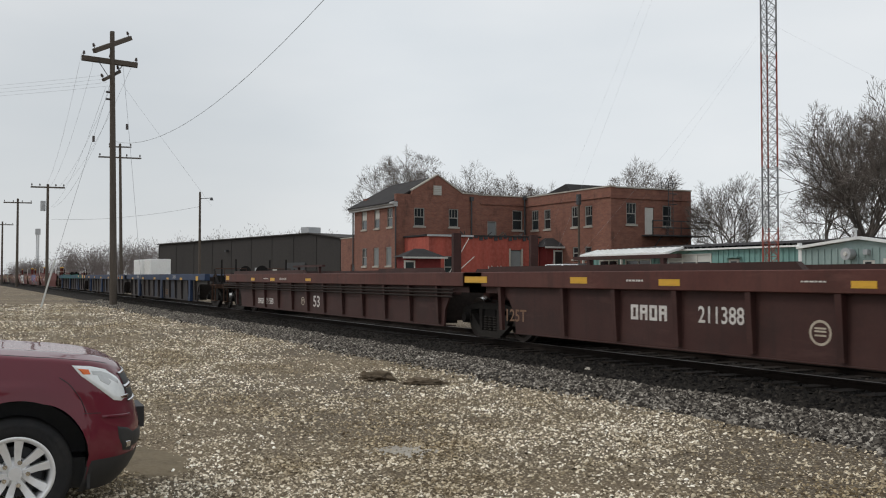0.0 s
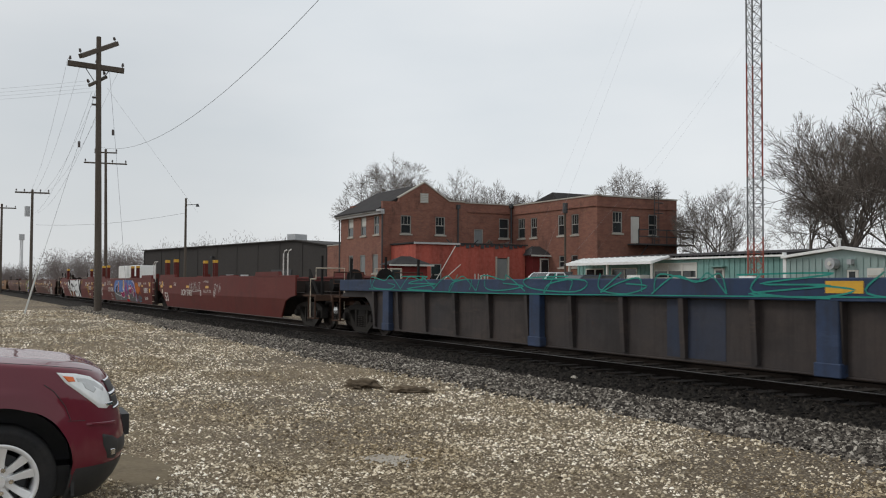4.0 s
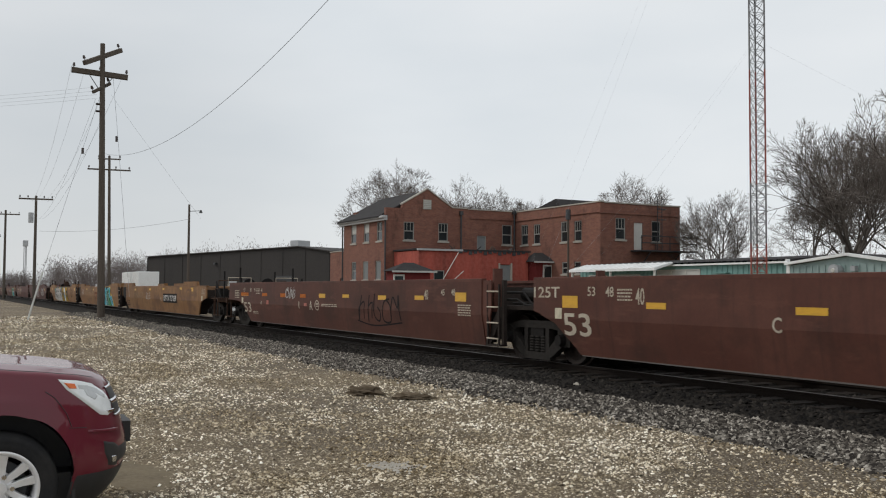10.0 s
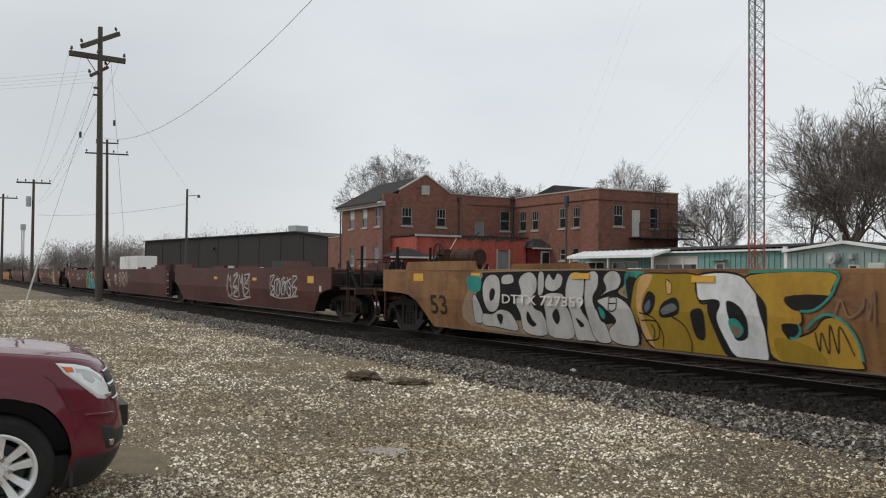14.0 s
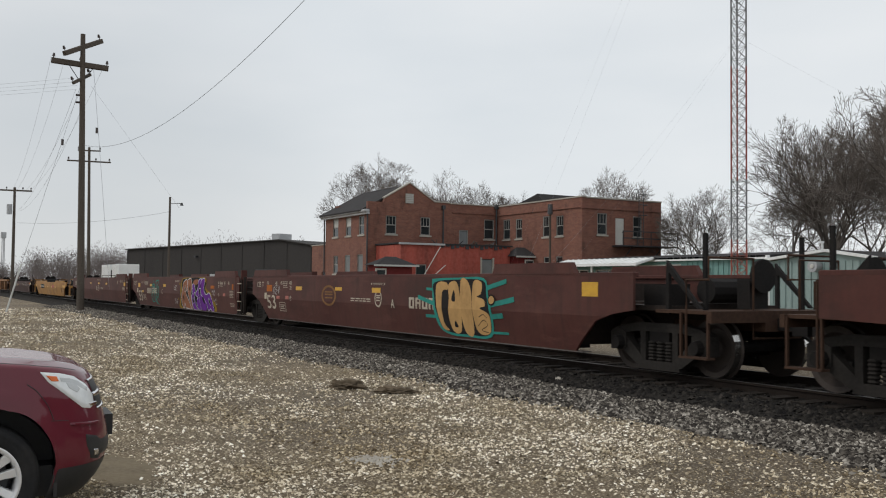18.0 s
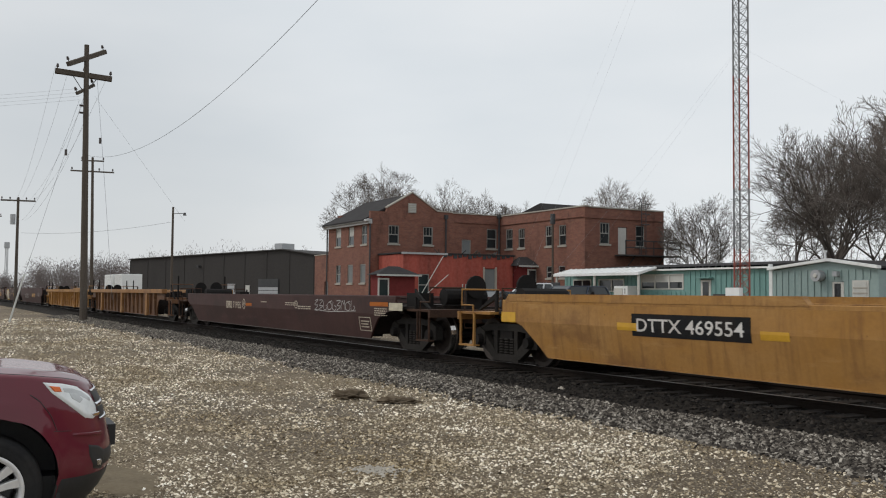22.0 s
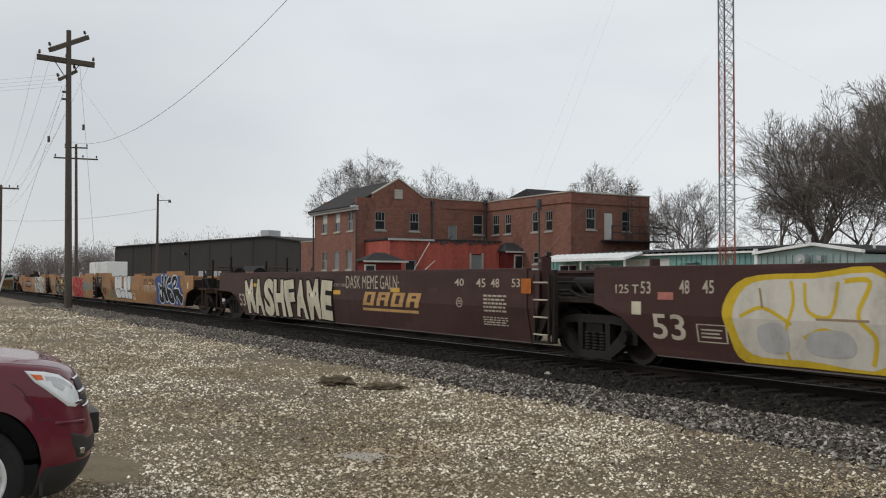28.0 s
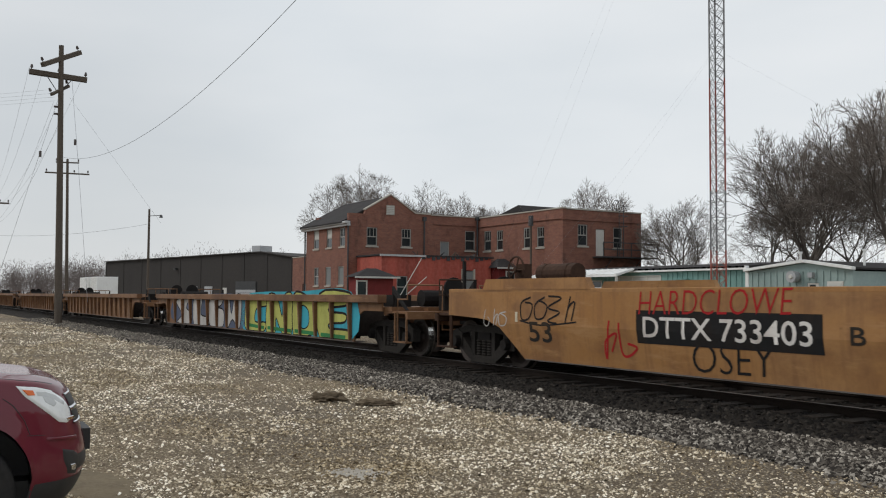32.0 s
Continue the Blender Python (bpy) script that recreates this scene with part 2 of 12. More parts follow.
M_TAN = freight("rusty_tan_paint", (0.17, 0.08, 0.036), (0.07, 0.034, 0.02), (0.26, 0.145, 0.072), amount=0.75)
M_RUSTTAN = freight("rust_brown_tan_paint", (0.13, 0.058, 0.028), (0.055, 0.027, 0.016), (0.185, 0.095, 0.048), amount=0.8)
M_BLUE = freight("dark_blue_paint", (0.02, 0.04, 0.092), (0.022, 0.024, 0.03), (0.045, 0.065, 0.12))
M_DULLBLUE = freight("dull_blue_paint", (0.025, 0.036, 0.066), (0.022, 0.022, 0.024), (0.05, 0.05, 0.062))
M_GRIMY = freight("grimy_blue_grey_steel", (0.036, 0.033, 0.035), (0.02, 0.017, 0.016), (0.07, 0.052, 0.044), amount=0.75)
M_BLACKST = worn("grimy_black_steel", (0.012, 0.011, 0.011), (0.02, 0.016, 0.014), (0.026, 0.024, 0.022), rough=0.8, s1=3, s2=20, amount=0.7)
M_BROWNBLACK = worn("brown_black_steel", (0.028, 0.021, 0.018), (0.014, 0.012, 0.011), (0.05, 0.04, 0.034), rough=0.85, s1=2, s2=14, amount=0.7)
M_CASTING = worn("dusty_cast_steel", (0.024, 0.021, 0.019), (0.012, 0.011, 0.01), (0.05, 0.045, 0.04), rough=0.8, s1=3, s2=20, amount=0.7)
M_WHEEL = worn("brown_wheel_steel", (0.05, 0.038, 0.032), (0.025, 0.02, 0.018), rough=0.65, metal=0.4, s1=4, s2=20)
M_TREAD = plain("polished_tread_steel", (0.55, 0.54, 0.52), rough=0.25, metal=1.0)
# the light on the sill's lower edge, put into a paler colour
M_SILL = worn("painted_lit_sill_edge", (0.11, 0.095, 0.085), (0.05, 0.035, 0.03), rough=0.7, s1=1.4, s2=8, amount=0.9)
M_REFLECT = worn("amber_reflective_sheet", (0.6, 0.33, 0.02), (0.35, 0.17, 0.02), rough=0.45, s1=3, s2=15, amount=0.5)
M_STENCIL = worn("chalky_white_stencil", (0.62, 0.6, 0.57), (0.33, 0.26, 0.23), rough=0.8, s1=2.2, s2=16, amount=0.7)
M_OLDSTENCIL = worn("yellowed_white_stencil", (0.46, 0.41, 0.33), (0.22, 0.15, 0.11), rough=0.82, s1=2.2, s2=16, amount=0.8)
M_STENCILBLK = worn("black_stencil", (0.02, 0.018, 0.016), (0.07, 0.045, 0.025), rough=0.8, s1=2.2, s2=16)
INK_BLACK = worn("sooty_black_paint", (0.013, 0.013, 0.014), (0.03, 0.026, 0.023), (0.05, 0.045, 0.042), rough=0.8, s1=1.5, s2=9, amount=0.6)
# rail and sleeper tones lowered: shade under the train is in their colour
M_RAIL = worn("rusty_rail", (0.022, 0.016, 0.013), (0.012, 0.01, 0.009), rough=0.8, metal=0.3, s1=2, s2=30)
M_RAILTOP = plain("shiny_railhead", (0.16, 0.15, 0.145), rough=0.42, metal=1.0)
M_TIE = worn("creosoted_timber", (0.024, 0.019, 0.016), (0.012, 0.01, 0.009), (0.045, 0.038, 0.03), rough=0.9, s1=2, s2=20, streak=(0.2, 1, 1))
M_POLE = worn("weathered_pole_timber", (0.1, 0.083, 0.068), (0.05, 0.04, 0.033), (0.16, 0.14, 0.12), rough=0.9, s1=1.5, s2=12, streak=(4, 4, 0.3))
M_WIRE = plain("dark_wire", (0.03, 0.03, 0.032), rough=0.6)
M_WIREPALE = plain("pale_wire", (0.3, 0.31, 0.33), rough=0.5)
M_CERAMIC = plain("brown_insulator", (0.05, 0.035, 0.03), rough=0.3)
M_WHITE = worn("white_paint", (0.55, 0.54, 0.5), (0.26, 0.24, 0.21), rough=0.6, s1=0.9, s2=12, amount=0.4)
M_SASH = worn("dirty_sash_paint", (0.3, 0.29, 0.265), (0.13, 0.12, 0.11), rough=0.7, s1=0.9, s2=9, amount=0.7)
M_WHITEMETAL = worn("white_sheet_metal", (0.78, 0.79, 0.78), (0.5, 0.48, 0.44), rough=0.45, s1=0.6, s2=6, amount=0.5)
M_TURQ = worn("turquoise_sheet_metal", (0.16, 0.31, 0.285), (0.1, 0.2, 0.185), (0.22, 0.38, 0.35), rough=0.5, s1=0.5, s2=5, streak=(2, 2, 0.3), amount=0.6)
M_PALETURQ = worn("pale_turquoise_sheet_metal", (0.25, 0.335, 0.32), (0.15, 0.22, 0.21), (0.34, 0.41, 0.4), rough=0.5, s1=0.5, s2=5, streak=(2, 2, 0.3), amount=0.5)
M_DARKWALL = worn("charcoal_sheet_metal", (0.052, 0.048, 0.046), (0.038, 0.036, 0.035), (0.068, 0.063, 0.06), rough=0.8, s1=0.25, s2=3, streak=(1, 1, 0.3), amount=0.6)
M_SHINGLE = worn("dark_shingle", (0.043, 0.041, 0.042), (0.026, 0.024, 0.024), (0.066, 0.06, 0.058), rough=0.95, s1=1.0, s2=8)
M_REDWALL = worn("faded_red_wall_paint", (0.4, 0.09, 0.066), (0.1, 0.032, 0.027), (0.5, 0.17, 0.13), rough=0.8, s1=0.9, s2=4, streak=(1, 1, 0.13), amount=0.75)
M_DARKRED = worn("dark_red_wall_paint", (0.16, 0.028, 0.027), (0.09, 0.022, 0.02), rough=0.8, s1=0.6, s2=4)
M_STONE = worn("limestone_sill", (0.4, 0.37, 0.32), (0.22, 0.2, 0.17), rough=0.85, s1=1, s2=8)
M_CORNICE = worn("grey_cornice_paint", (0.42, 0.42, 0.42), (0.25, 0.25, 0.25), rough=0.7, s1=1, s2=8)
M_CURTAIN = worn("pale_blind", (0.5, 0.5, 0.47), (0.35, 0.34, 0.31), rough=0.9, s1=1, s2=6)
M_SEALED = worn("grey_boarded_door", (0.2, 0.21, 0.21), (0.12, 0.13, 0.13), rough=0.8, s1=1, s2=8)
M_REDSTEEL = worn("faded_tower_red", (0.28, 0.075, 0.055), (0.15, 0.06, 0.05), rough=0.7, s1=1, s2=8)
M_GREYSTEEL = worn("galvanised_steel", (0.42, 0.43, 0.44), (0.28, 0.29, 0.3), rough=0.55, metal=0.3, s1=1, s2=8)
M_DARKSTEEL = worn("dark_steel", (0.06, 0.062, 0.065), (0.035, 0.036, 0.037), rough=0.6, metal=0.3, s1=1, s2=8)
M_BARK = worn("grey_brown_bark", (0.13, 0.112, 0.098), (0.08, 0.068, 0.06), (0.16, 0.14, 0.12), rough=0.95, s1=1, s2=10, streak=(4, 4, 0.4))
M_WOODS = worn("far_twigs", (0.175, 0.15, 0.143), (0.125, 0.107, 0.1), rough=0.95, s1=0.05, s2=1, bump=0)
M_TWIG = worn("fine_twigs", (0.17, 0.145, 0.128), (0.11, 0.095, 0.083), rough=0.95, s1=0.4, s2=4, bump=0)


def glass_mat():
    m, nt, b = node_mat("window_glass")
    b.inputs["Base Color"].default_value = (0.02, 0.024, 0.026, 1)
    b.inputs["Roughness"].default_value = 0.06
    b.inputs["Specular IOR Level"].default_value = 0.6
    _, h = noise_fac(nt, 1.2, 0, 1)
    bump_in(nt, b, h, 0.05, 0.02)
    return m


M_GLASS = glass_mat()


def brick_mat():
    m, nt, b = node_mat("old_red_brick")
    tc = nt.nodes.new("ShaderNodeTexCoord")
    sep = nt.nodes.new("ShaderNodeSeparateXYZ")
    add = nt.nodes.new("ShaderNodeMath")
    comb = nt.nodes.new("ShaderNodeCombineXYZ")
    nt.links.new(tc.outputs["Object"], sep.inputs[0])
    nt.links.new(sep.outputs[0], add.inputs[0])
    nt.links.new(sep.outputs[1], add.inputs[1])
    nt.links.new(add.outputs[0], comb.inputs[0])
    nt.links.new(sep.outputs[2], comb.inputs[1])
    br = nt.nodes.new("ShaderNodeTexBrick")
    br.inputs["Scale"].default_value = 1.0
    br.inputs["Brick Width"].default_value = 0.21
    br.inputs["Row Height"].default_value = 0.075
    br.inputs["Mortar Size"].default_value = 0.008
    br.inputs["Color1"].default_value = (0.25, 0.097, 0.063, 1)
    br.inputs["Color2"].default_value = (0.165, 0.065, 0.046, 1)
    br.inputs["Mortar"].default_value = (0.15, 0.1, 0.08, 1)
    nt.links.new(comb.outputs[0], br.inputs["Vector"])
    f1, _ = noise_fac(nt, 0.35, 0.4, 0.75, 5, (1, 1, 0.6))
    f2, _ = noise_fac(nt, 2.2, 0.4, 0.8, 5, (0.7, 0.7, 2.0))
    soot, _ = noise_fac(nt, 0.9, 0.55, 0.7, 7, (1, 1, 0.35), 0.7)
    col = mixer(nt, f1, br.outputs["Color"], (0.15, 0.06, 0.043))
    col = mixer(nt, soot, col, (0.085, 0.04, 0.031))
    col2 = mixer(nt, f2, col, (0.32, 0.15, 0.1))
    nt.links.new(mixer(nt, 0.5, col, col2), b.inputs["Base Color"])
    b.inputs["Roughness"].default_value = 0.9
    bump_in(nt, b, br.outputs["Fac"], 0.4, 0.006)
    return m


M_BRICK = brick_mat()


def ground_mat():
    """Gravel: small cells of their own tint with dark gaps, bare dirt between, dry tufts far off."""
    m, nt, b = node_mat("gravel_and_dirt")
    tc = nt.nodes.new("ShaderNodeTexCoord")

    def cells(scale, out):
        v = nt.nodes.new("ShaderNodeTexVoronoi")
        v.inputs["Scale"].default_value = scale
        nt.links.new(tc.outputs["Object"], v.inputs["Vector"])
        return v.outputs[out]
    hue = nt.nodes.new("ShaderNodeSeparateColor")
    nt.links.new(cells(42.0, "Color"), hue.inputs[0])
    r = nt.nodes.new("ShaderNodeValToRGB")
    el = r.color_ramp.elements
    while len(el) < 5:
        el.new(0.5)
    for e, (p, c) in zip(el, ((0.0, (0.09, 0.068, 0.045)), (0.3, (0.18, 0.144, 0.097)), (0.55, (0.31, 0.26, 0.18)), (0.82, (0.5, 0.43, 0.315)), (1.0, (0.8, 0.73, 0.58)))):
        e.position, e.color = p, (*c, 1)
    nt.links.new(hue.outputs[0], r.inputs["Fac"])
    gap = nt.nodes.new("ShaderNodeMapRange")
    gap.inputs["From Min"].default_value, gap.inputs["From Max"].default_value = 0.18, 0.62
    nt.links.new(cells(42.0, "Distance"), gap.inputs["Value"])
    col = mixer(nt, gap.outputs[0], r.outputs[0], (0.11, 0.081, 0.051))
    f1, _ = noise_fac(nt, 0.2, 0.42, 0.64, 6)
    f2, _ = noise_fac(nt, 0.75, 0.53, 0.7, 7)
    f3, h3 = noise_fac(nt, 30.0, 0.3, 0.72, 6, rough=0.75)
    col = mixer(nt, 1.0, col, mixer(nt, f1, (0.78, 0.76, 0.74), (1.2, 1.16, 1.04)), "MULTIPLY")
    dirt = mixer(nt, f3, (0.13, 0.093, 0.055), (0.26, 0.195, 0.12))
    half = nt.nodes.new("ShaderNodeMath")
    half.operation = "MULTIPLY"
    half.inputs[1].default_value = 0.6
    nt.links.new(f2, half.inputs[0])
    col = mixer(nt, half.outputs[0], col, dirt)
    nt.links.new(col, b.inputs["Base Color"])
    b.inputs["Roughness"].default_value = 0.95
    bump_in(nt, b, h3, 0.9, 0.03)
    return m


M_GROUND = ground_mat()
# bed darkened too: shade under the train worked into its colour
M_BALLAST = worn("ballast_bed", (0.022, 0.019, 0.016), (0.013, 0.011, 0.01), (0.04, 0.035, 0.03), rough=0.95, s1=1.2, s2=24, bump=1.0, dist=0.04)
M_PALESTONE = island_mat("pale_gravel_stones", [(0.0, (0.11, 0.086, 0.06)), (0.3, (0.22, 0.18, 0.126)), (0.55, (0.425, 0.362, 0.264)), (0.8, (0.76, 0.68, 0.54)), (1.0, (0.97, 0.92, 0.81))], soil=True)
M_DARKSTONE = island_mat("grey_ballast_stones", [(0.0, (0.016, 0.013, 0.011)), (0.35, (0.045, 0.038, 0.032)), (0.65, (0.12, 0.105, 0.088)), (0.88, (0.26, 0.235, 0.2)), (1.0, (0.5, 0.46, 0.4))])
# near-black stones: the shade under the train is put into their colour
M_SHADESTONE = island_mat("shade_toned_ballast_stones", [(0.0, (0.006, 0.005, 0.005)), (0.7, (0.014, 0.012, 0.01)), (1.0, (0.05, 0.043, 0.037))])

# ---- ground and track ----
TRACK_Y = 11.33
RAIL_Z = 0.27
NEAR_Y = 9.83


def ground_z(x, y):
    z = np.interp(y, [-60, 6.5, 7.6, 9.5, 9.9, 12.8, 13.4, 15, 18, 32, 400], [0.0, 0.0, 0.0, 0.05, 0.08, 0.08, 0.08, 0.12, 0.2, 0.5, 0.5])
    return z


def grid_mesh(name, xs, ys, zf, mat):
    X, Y = np.meshgrid(xs, ys)
    Z = zf(X, Y)
    v = np.stack([X.ravel(), Y.ravel(), Z.ravel()], 1)
    nx, ny = len(xs), len(ys)
    i = np.arange(nx * ny).reshape(ny, nx)
    f = np.stack([i[:-1, :-1].ravel(), i[:-1, 1:].ravel(), i[1:, 1:].ravel(), i[1:, :-1].ravel()], 1)
    me = bpy.data.meshes.new(name)
    me.from_pydata(v.tolist(), [], f.tolist())
    me.materials.append(mat)
    for p in me.polygons:
        p.use_smooth = True
    return me


def wobble(X, Y, scale, seed):
    out = np.zeros_like(X)
    rs = np.random.RandomState(seed)
    for k in range(7):
        a, ph = rs.uniform(0, 6.28, 2)
        w = rs.uniform(0.6, 2.2) / scale
        out += np.sin((X * math.cos(a) + Y * math.sin(a)) * w + ph)
    return out / 7


gx = np.unique(np.concatenate([np.linspace(-1800, -120, 30), np.linspace(-120, -50, 30), np.linspace(-50, 4, 240), np.linspace(4, 60, 12), np.linspace(60, 1200, 10)]))
gy = np.unique(np.concatenate([np.linspace(-1200, -20, 10), np.linspace(-20, 1, 12), np.linspace(1, 14, 90), np.linspace(14, 60, 30), np.linspace(60, 2500, 24)]))


def ground_h(X, Y):
    near = np.clip((60 - np.hypot(X, Y)) / 40, 0, 1)
    quiet = np.where((Y > 7.6) & (Y < 14), 0.0, 1.0)
    return ground_z(X, Y) + near * quiet * (0.03 * wobble(X, Y, 1.6, 3) + 0.015 * wobble(X, Y, 0.35, 4))


ground = tagged(new("ground", grid_mesh("ground", gx, gy, ground_h, M_GROUND)), "pale gravel yard with patches of bare brown dirt", "ground", kind="structure")

bm = bmesh.new()
bm_prism(bm, [(7.7, -0.06), (8.2, 0.03), (9.0, 0.07), (9.7, 0.135), (12.9, 0.135), (13.4, 0.06), (13.9, -0.1)], -420, 130, "x")
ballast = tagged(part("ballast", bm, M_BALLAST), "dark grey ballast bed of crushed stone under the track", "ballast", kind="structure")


def rail(y, name="rail"):
    prof = [(-0.07, 0), (0.07, 0), (0.07, 0.012), (0.012, 0.03), (0.012, 0.12), (0.036, 0.13), (0.036, 0.16), (-0.036, 0.16), (-0.036, 0.13), (-0.012, 0.12), (-0.012, 0.03), (-0.07, 0.012)]
    b = bmesh.new()
    bm_prism(b, [(y + p, RAIL_Z - 0.16 + q) for p, q in prof], -420, 130, "x")
    r = tagged(part(name, b, M_RAIL), "rusty steel rail with a polished running surface", "rail", "rails", "structure")
    b = bmesh.new()
    bm_box(b, -420, 130, y - 0.03, y + 0.03, RAIL_Z + 0.0005, RAIL_Z + 0.004)
    part("railhead", b, M_RAILTOP, r, "shiny worn railhead")
    return r


rail(TRACK_Y - 0.755)
rail(TRACK_Y + 0.755)


def stones(name, n, area, size, zf, mat, seed, parent=None, sink=0.35):
    """Many small angular stones in one mesh; area gives n places."""
    rs = np.random.RandomState(seed)
    base = np.array([(-1, -1, -0.7), (1, -1, -0.7), (1, 1, -0.7), (-1, 1, -0.7), (-0.45, 0.1, 1), (0.5, -0.1, 0.85)], float)
    tri = np.array([(0, 1, 5), (0, 5, 4), (1, 2, 5), (2, 3, 4), (2, 4, 5), (3, 0, 4)])
    x, y = area(rs, n)
    n = len(x)
    sz = size(rs, x, y)
    v = base[None] * (1 + rs.uniform(-0.4, 0.4, (n, 6, 3))) + rs.uniform(-0.25, 0.25, (n, 6, 3))
    v *= np.stack([sz, sz * rs.uniform(0.55, 1.0, n), sz * rs.uniform(0.35, 0.75, n)], 1)[:, None, :]
    a = rs.uniform(0, 6.283, n)
    tx, ty = rs.normal(0, 0.3, (2, n))
    c, s = np.cos(a)[:, None], np.sin(a)[:, None]
    vx = v[..., 0] * c - v[..., 1] * s
    vy = v[..., 0] * s + v[..., 1] * c
    vz = v[..., 2] + vx * tx[:, None] + vy * ty[:, None]
    P = np.stack([vx + x[:, None], vy + y[:, None], vz + (zf(x, y) + sz * sink)[:, None]], 2).reshape(-1, 3)
    F = (tri[None] + (np.arange(n) * 6)[:, None, None]).reshape(-1, 3)
    me = bpy.data.meshes.new(name)
    me.vertices.add(len(P))
    me.vertices.foreach_set("co", P.astype(np.float32).ravel())
    me.loops.add(F.size)
    me.loops.foreach_set("vertex_index", F.astype(np.int32).ravel())
    me.polygons.add(len(F))
    me.polygons.foreach_set("loop_start", (np.arange(len(F)) * 3).astype(np.int32))
    me.update(calc_edges=True)
    me.materials.append(mat)
    return new(name, me)


def yard_area(rs, n):
    ahead = rs.uniform(0, 1, n) < 0.93
    r = np.where(ahead, 5.2 + 55 * rs.uniform(0, 1, n) ** 2.2 - rs.exponential(0.45, n), 12 * rs.uniform(0, 1, n) ** 0.5)
    a = np.radians(np.where(ahead, rs.uniform(-4, 64, n) + rs.normal(0, 3.5, n), rs.uniform(0, 360, n)))
    x, y = -r * np.cos(a), r * np.sin(a)
    patch = wobble(x, y, 1.1, 11) + 0.55 * wobble(x, y, 0.35, 12)
    keep = (y < 7.75 + 0.6 * wobble(x, y, 1.2, 21) + 0.6 * rs.uniform(0, 1, n) ** 3) & (rs.uniform(0, 1, n) < np.clip(0.8 + 1.5 * patch, 0.25, 1))
    keep &= ((x + 8.6) / 0.8) ** 2 + ((y - 1.6) / 0.3) ** 2 > rs.uniform(0.3, 1.6, n)
    return x[keep], y[keep]


tagged(stones("gravel", 410000, yard_area, lambda rs, x, y: (0.0046 + 0.0094 * rs.uniform(0, 1, len(x)) ** 2.1) * (1 + np.hypot(x, y) / 24), ground_h, M_PALESTONE, 5), "loose pale limestone gravel scattered over dirt", "gravel", kind="stuff")


def bed_z(x, y):
    return np.interp(y, [7.2, 7.9, 8.2, 9.0, 9.7, 12.9], [0.0, 0.01, 0.03, 0.07, 0.135, 0.135])


def bed_area(rs, n):
    x = -4 - 62 * rs.uniform(0, 1, n) ** 1.5
    y = np.where(rs.uniform(0, 1, n) < 0.86, rs.triangular(7.2, 8.5, 10.0, n), rs.uniform(9.7, 12.6, n))
    keep = (y > 7.55 + 0.7 * wobble(x, y, 1.2, 21) - 0.9 * rs.uniform(0, 1, n) ** 4) & (y < 9.0 + 0.25 * wobble(x, y, 0.6, 8))
    return x[keep], y[keep]


# places for the stones that carry the train's painted shade
def shade_strip_area(rs, n):
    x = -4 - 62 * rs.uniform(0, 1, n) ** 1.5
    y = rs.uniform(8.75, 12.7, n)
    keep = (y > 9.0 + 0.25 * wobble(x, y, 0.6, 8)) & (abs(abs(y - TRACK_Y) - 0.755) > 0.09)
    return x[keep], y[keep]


tagged(stones("oily_ballast_stones", 30000, shade_strip_area, lambda rs, x, y: rs.uniform(0.015, 0.035, len(x)), bed_z, M_SHADESTONE, 7), "ballast stones between and beside the rails, train shade painted in", "ballast", kind="stuff")
tagged(stones("ballast_stones", 112000, bed_area, lambda rs, x, y: rs.uniform(0.013, 0.034, len(x)), bed_z, M_DARKSTONE, 6), "crushed grey ballast stones along the track", "ballast", kind="stuff")


def ties():
    b = bmesh.new()
    bm_box(b, -0.115, 0.115, -1.3, 1.3, -0.1, 0.075)
    me = to_mesh("tie", b, M_TIE)
    owner = thing("sleepers", "dark creosoted timber sleepers half sunk in ballast", "sleepers", pose(0, TRACK_Y, 0.09), kind="structure")
    for i in range(150):
        ob = new("tie", me)
        ob.parent = owner
        ob.matrix_basis = pose(2 - 0.52 * i, random.uniform(-0.04, 0.04), random.uniform(-0.008, 0.004), 0, 0, random.uniform(-1, 1))


ties()

# ---- the train: articulated and single well cars ----
RAILTOP = RAIL_Z
HALF_W = TRACK_Y - NEAR_Y
UNITS = []
TEXT = {}


def text_mesh(s, mat, offset=0.0, shear=0.0):
    """Lettering one metre high, 1 m wide a box, centred; upright in the x-z plane."""
    key = (s, mat.name, offset, shear)
    if key in TEXT:
        return TEXT[key]
    cu = bpy.data.curves.new("lettering", "FONT")
    cu.body, cu.size, cu.offset, cu.shear, cu.extrude = s, 1.0, offset, shear, 0.0
    cu.resolution_u = 3
    ob = bpy.data.objects.new("lettering", cu)
    me = bpy.data.meshes.new_from_object(ob)
    bpy.data.objects.remove(ob)
    co = np.array([v.co for v in me.vertices])
    lo, hi = co.min(0), co.max(0)
    co = (co - (lo + hi) / 2) / np.maximum(hi - lo, 1e-4)
    for v, c in zip(me.vertices, co):
        v.co = (c[0], 0.0, c[1])
    me.materials.clear()
    me.materials.append(mat)
    TEXT[key] = me
    return me


def lettering(unit, s, x, z, w, h, mat, label="", depth=0.006, offset=0.0, shear=0.0, name="lettering", tilt=0.0, lean=0.0):
    """Words painted on the near side; x along the car from its rear joint, z over the rail."""
    ob = new(name, text_mesh(s, mat, offset, shear))
    ob.parent = unit
    ob.matrix_basis = pose(x, -HALF_W - depth + lean, z, 0, -tilt, 0) @ Matrix.Diagonal((w, 1, h, 1))
    if label:
        ob["label"] = label
    return ob


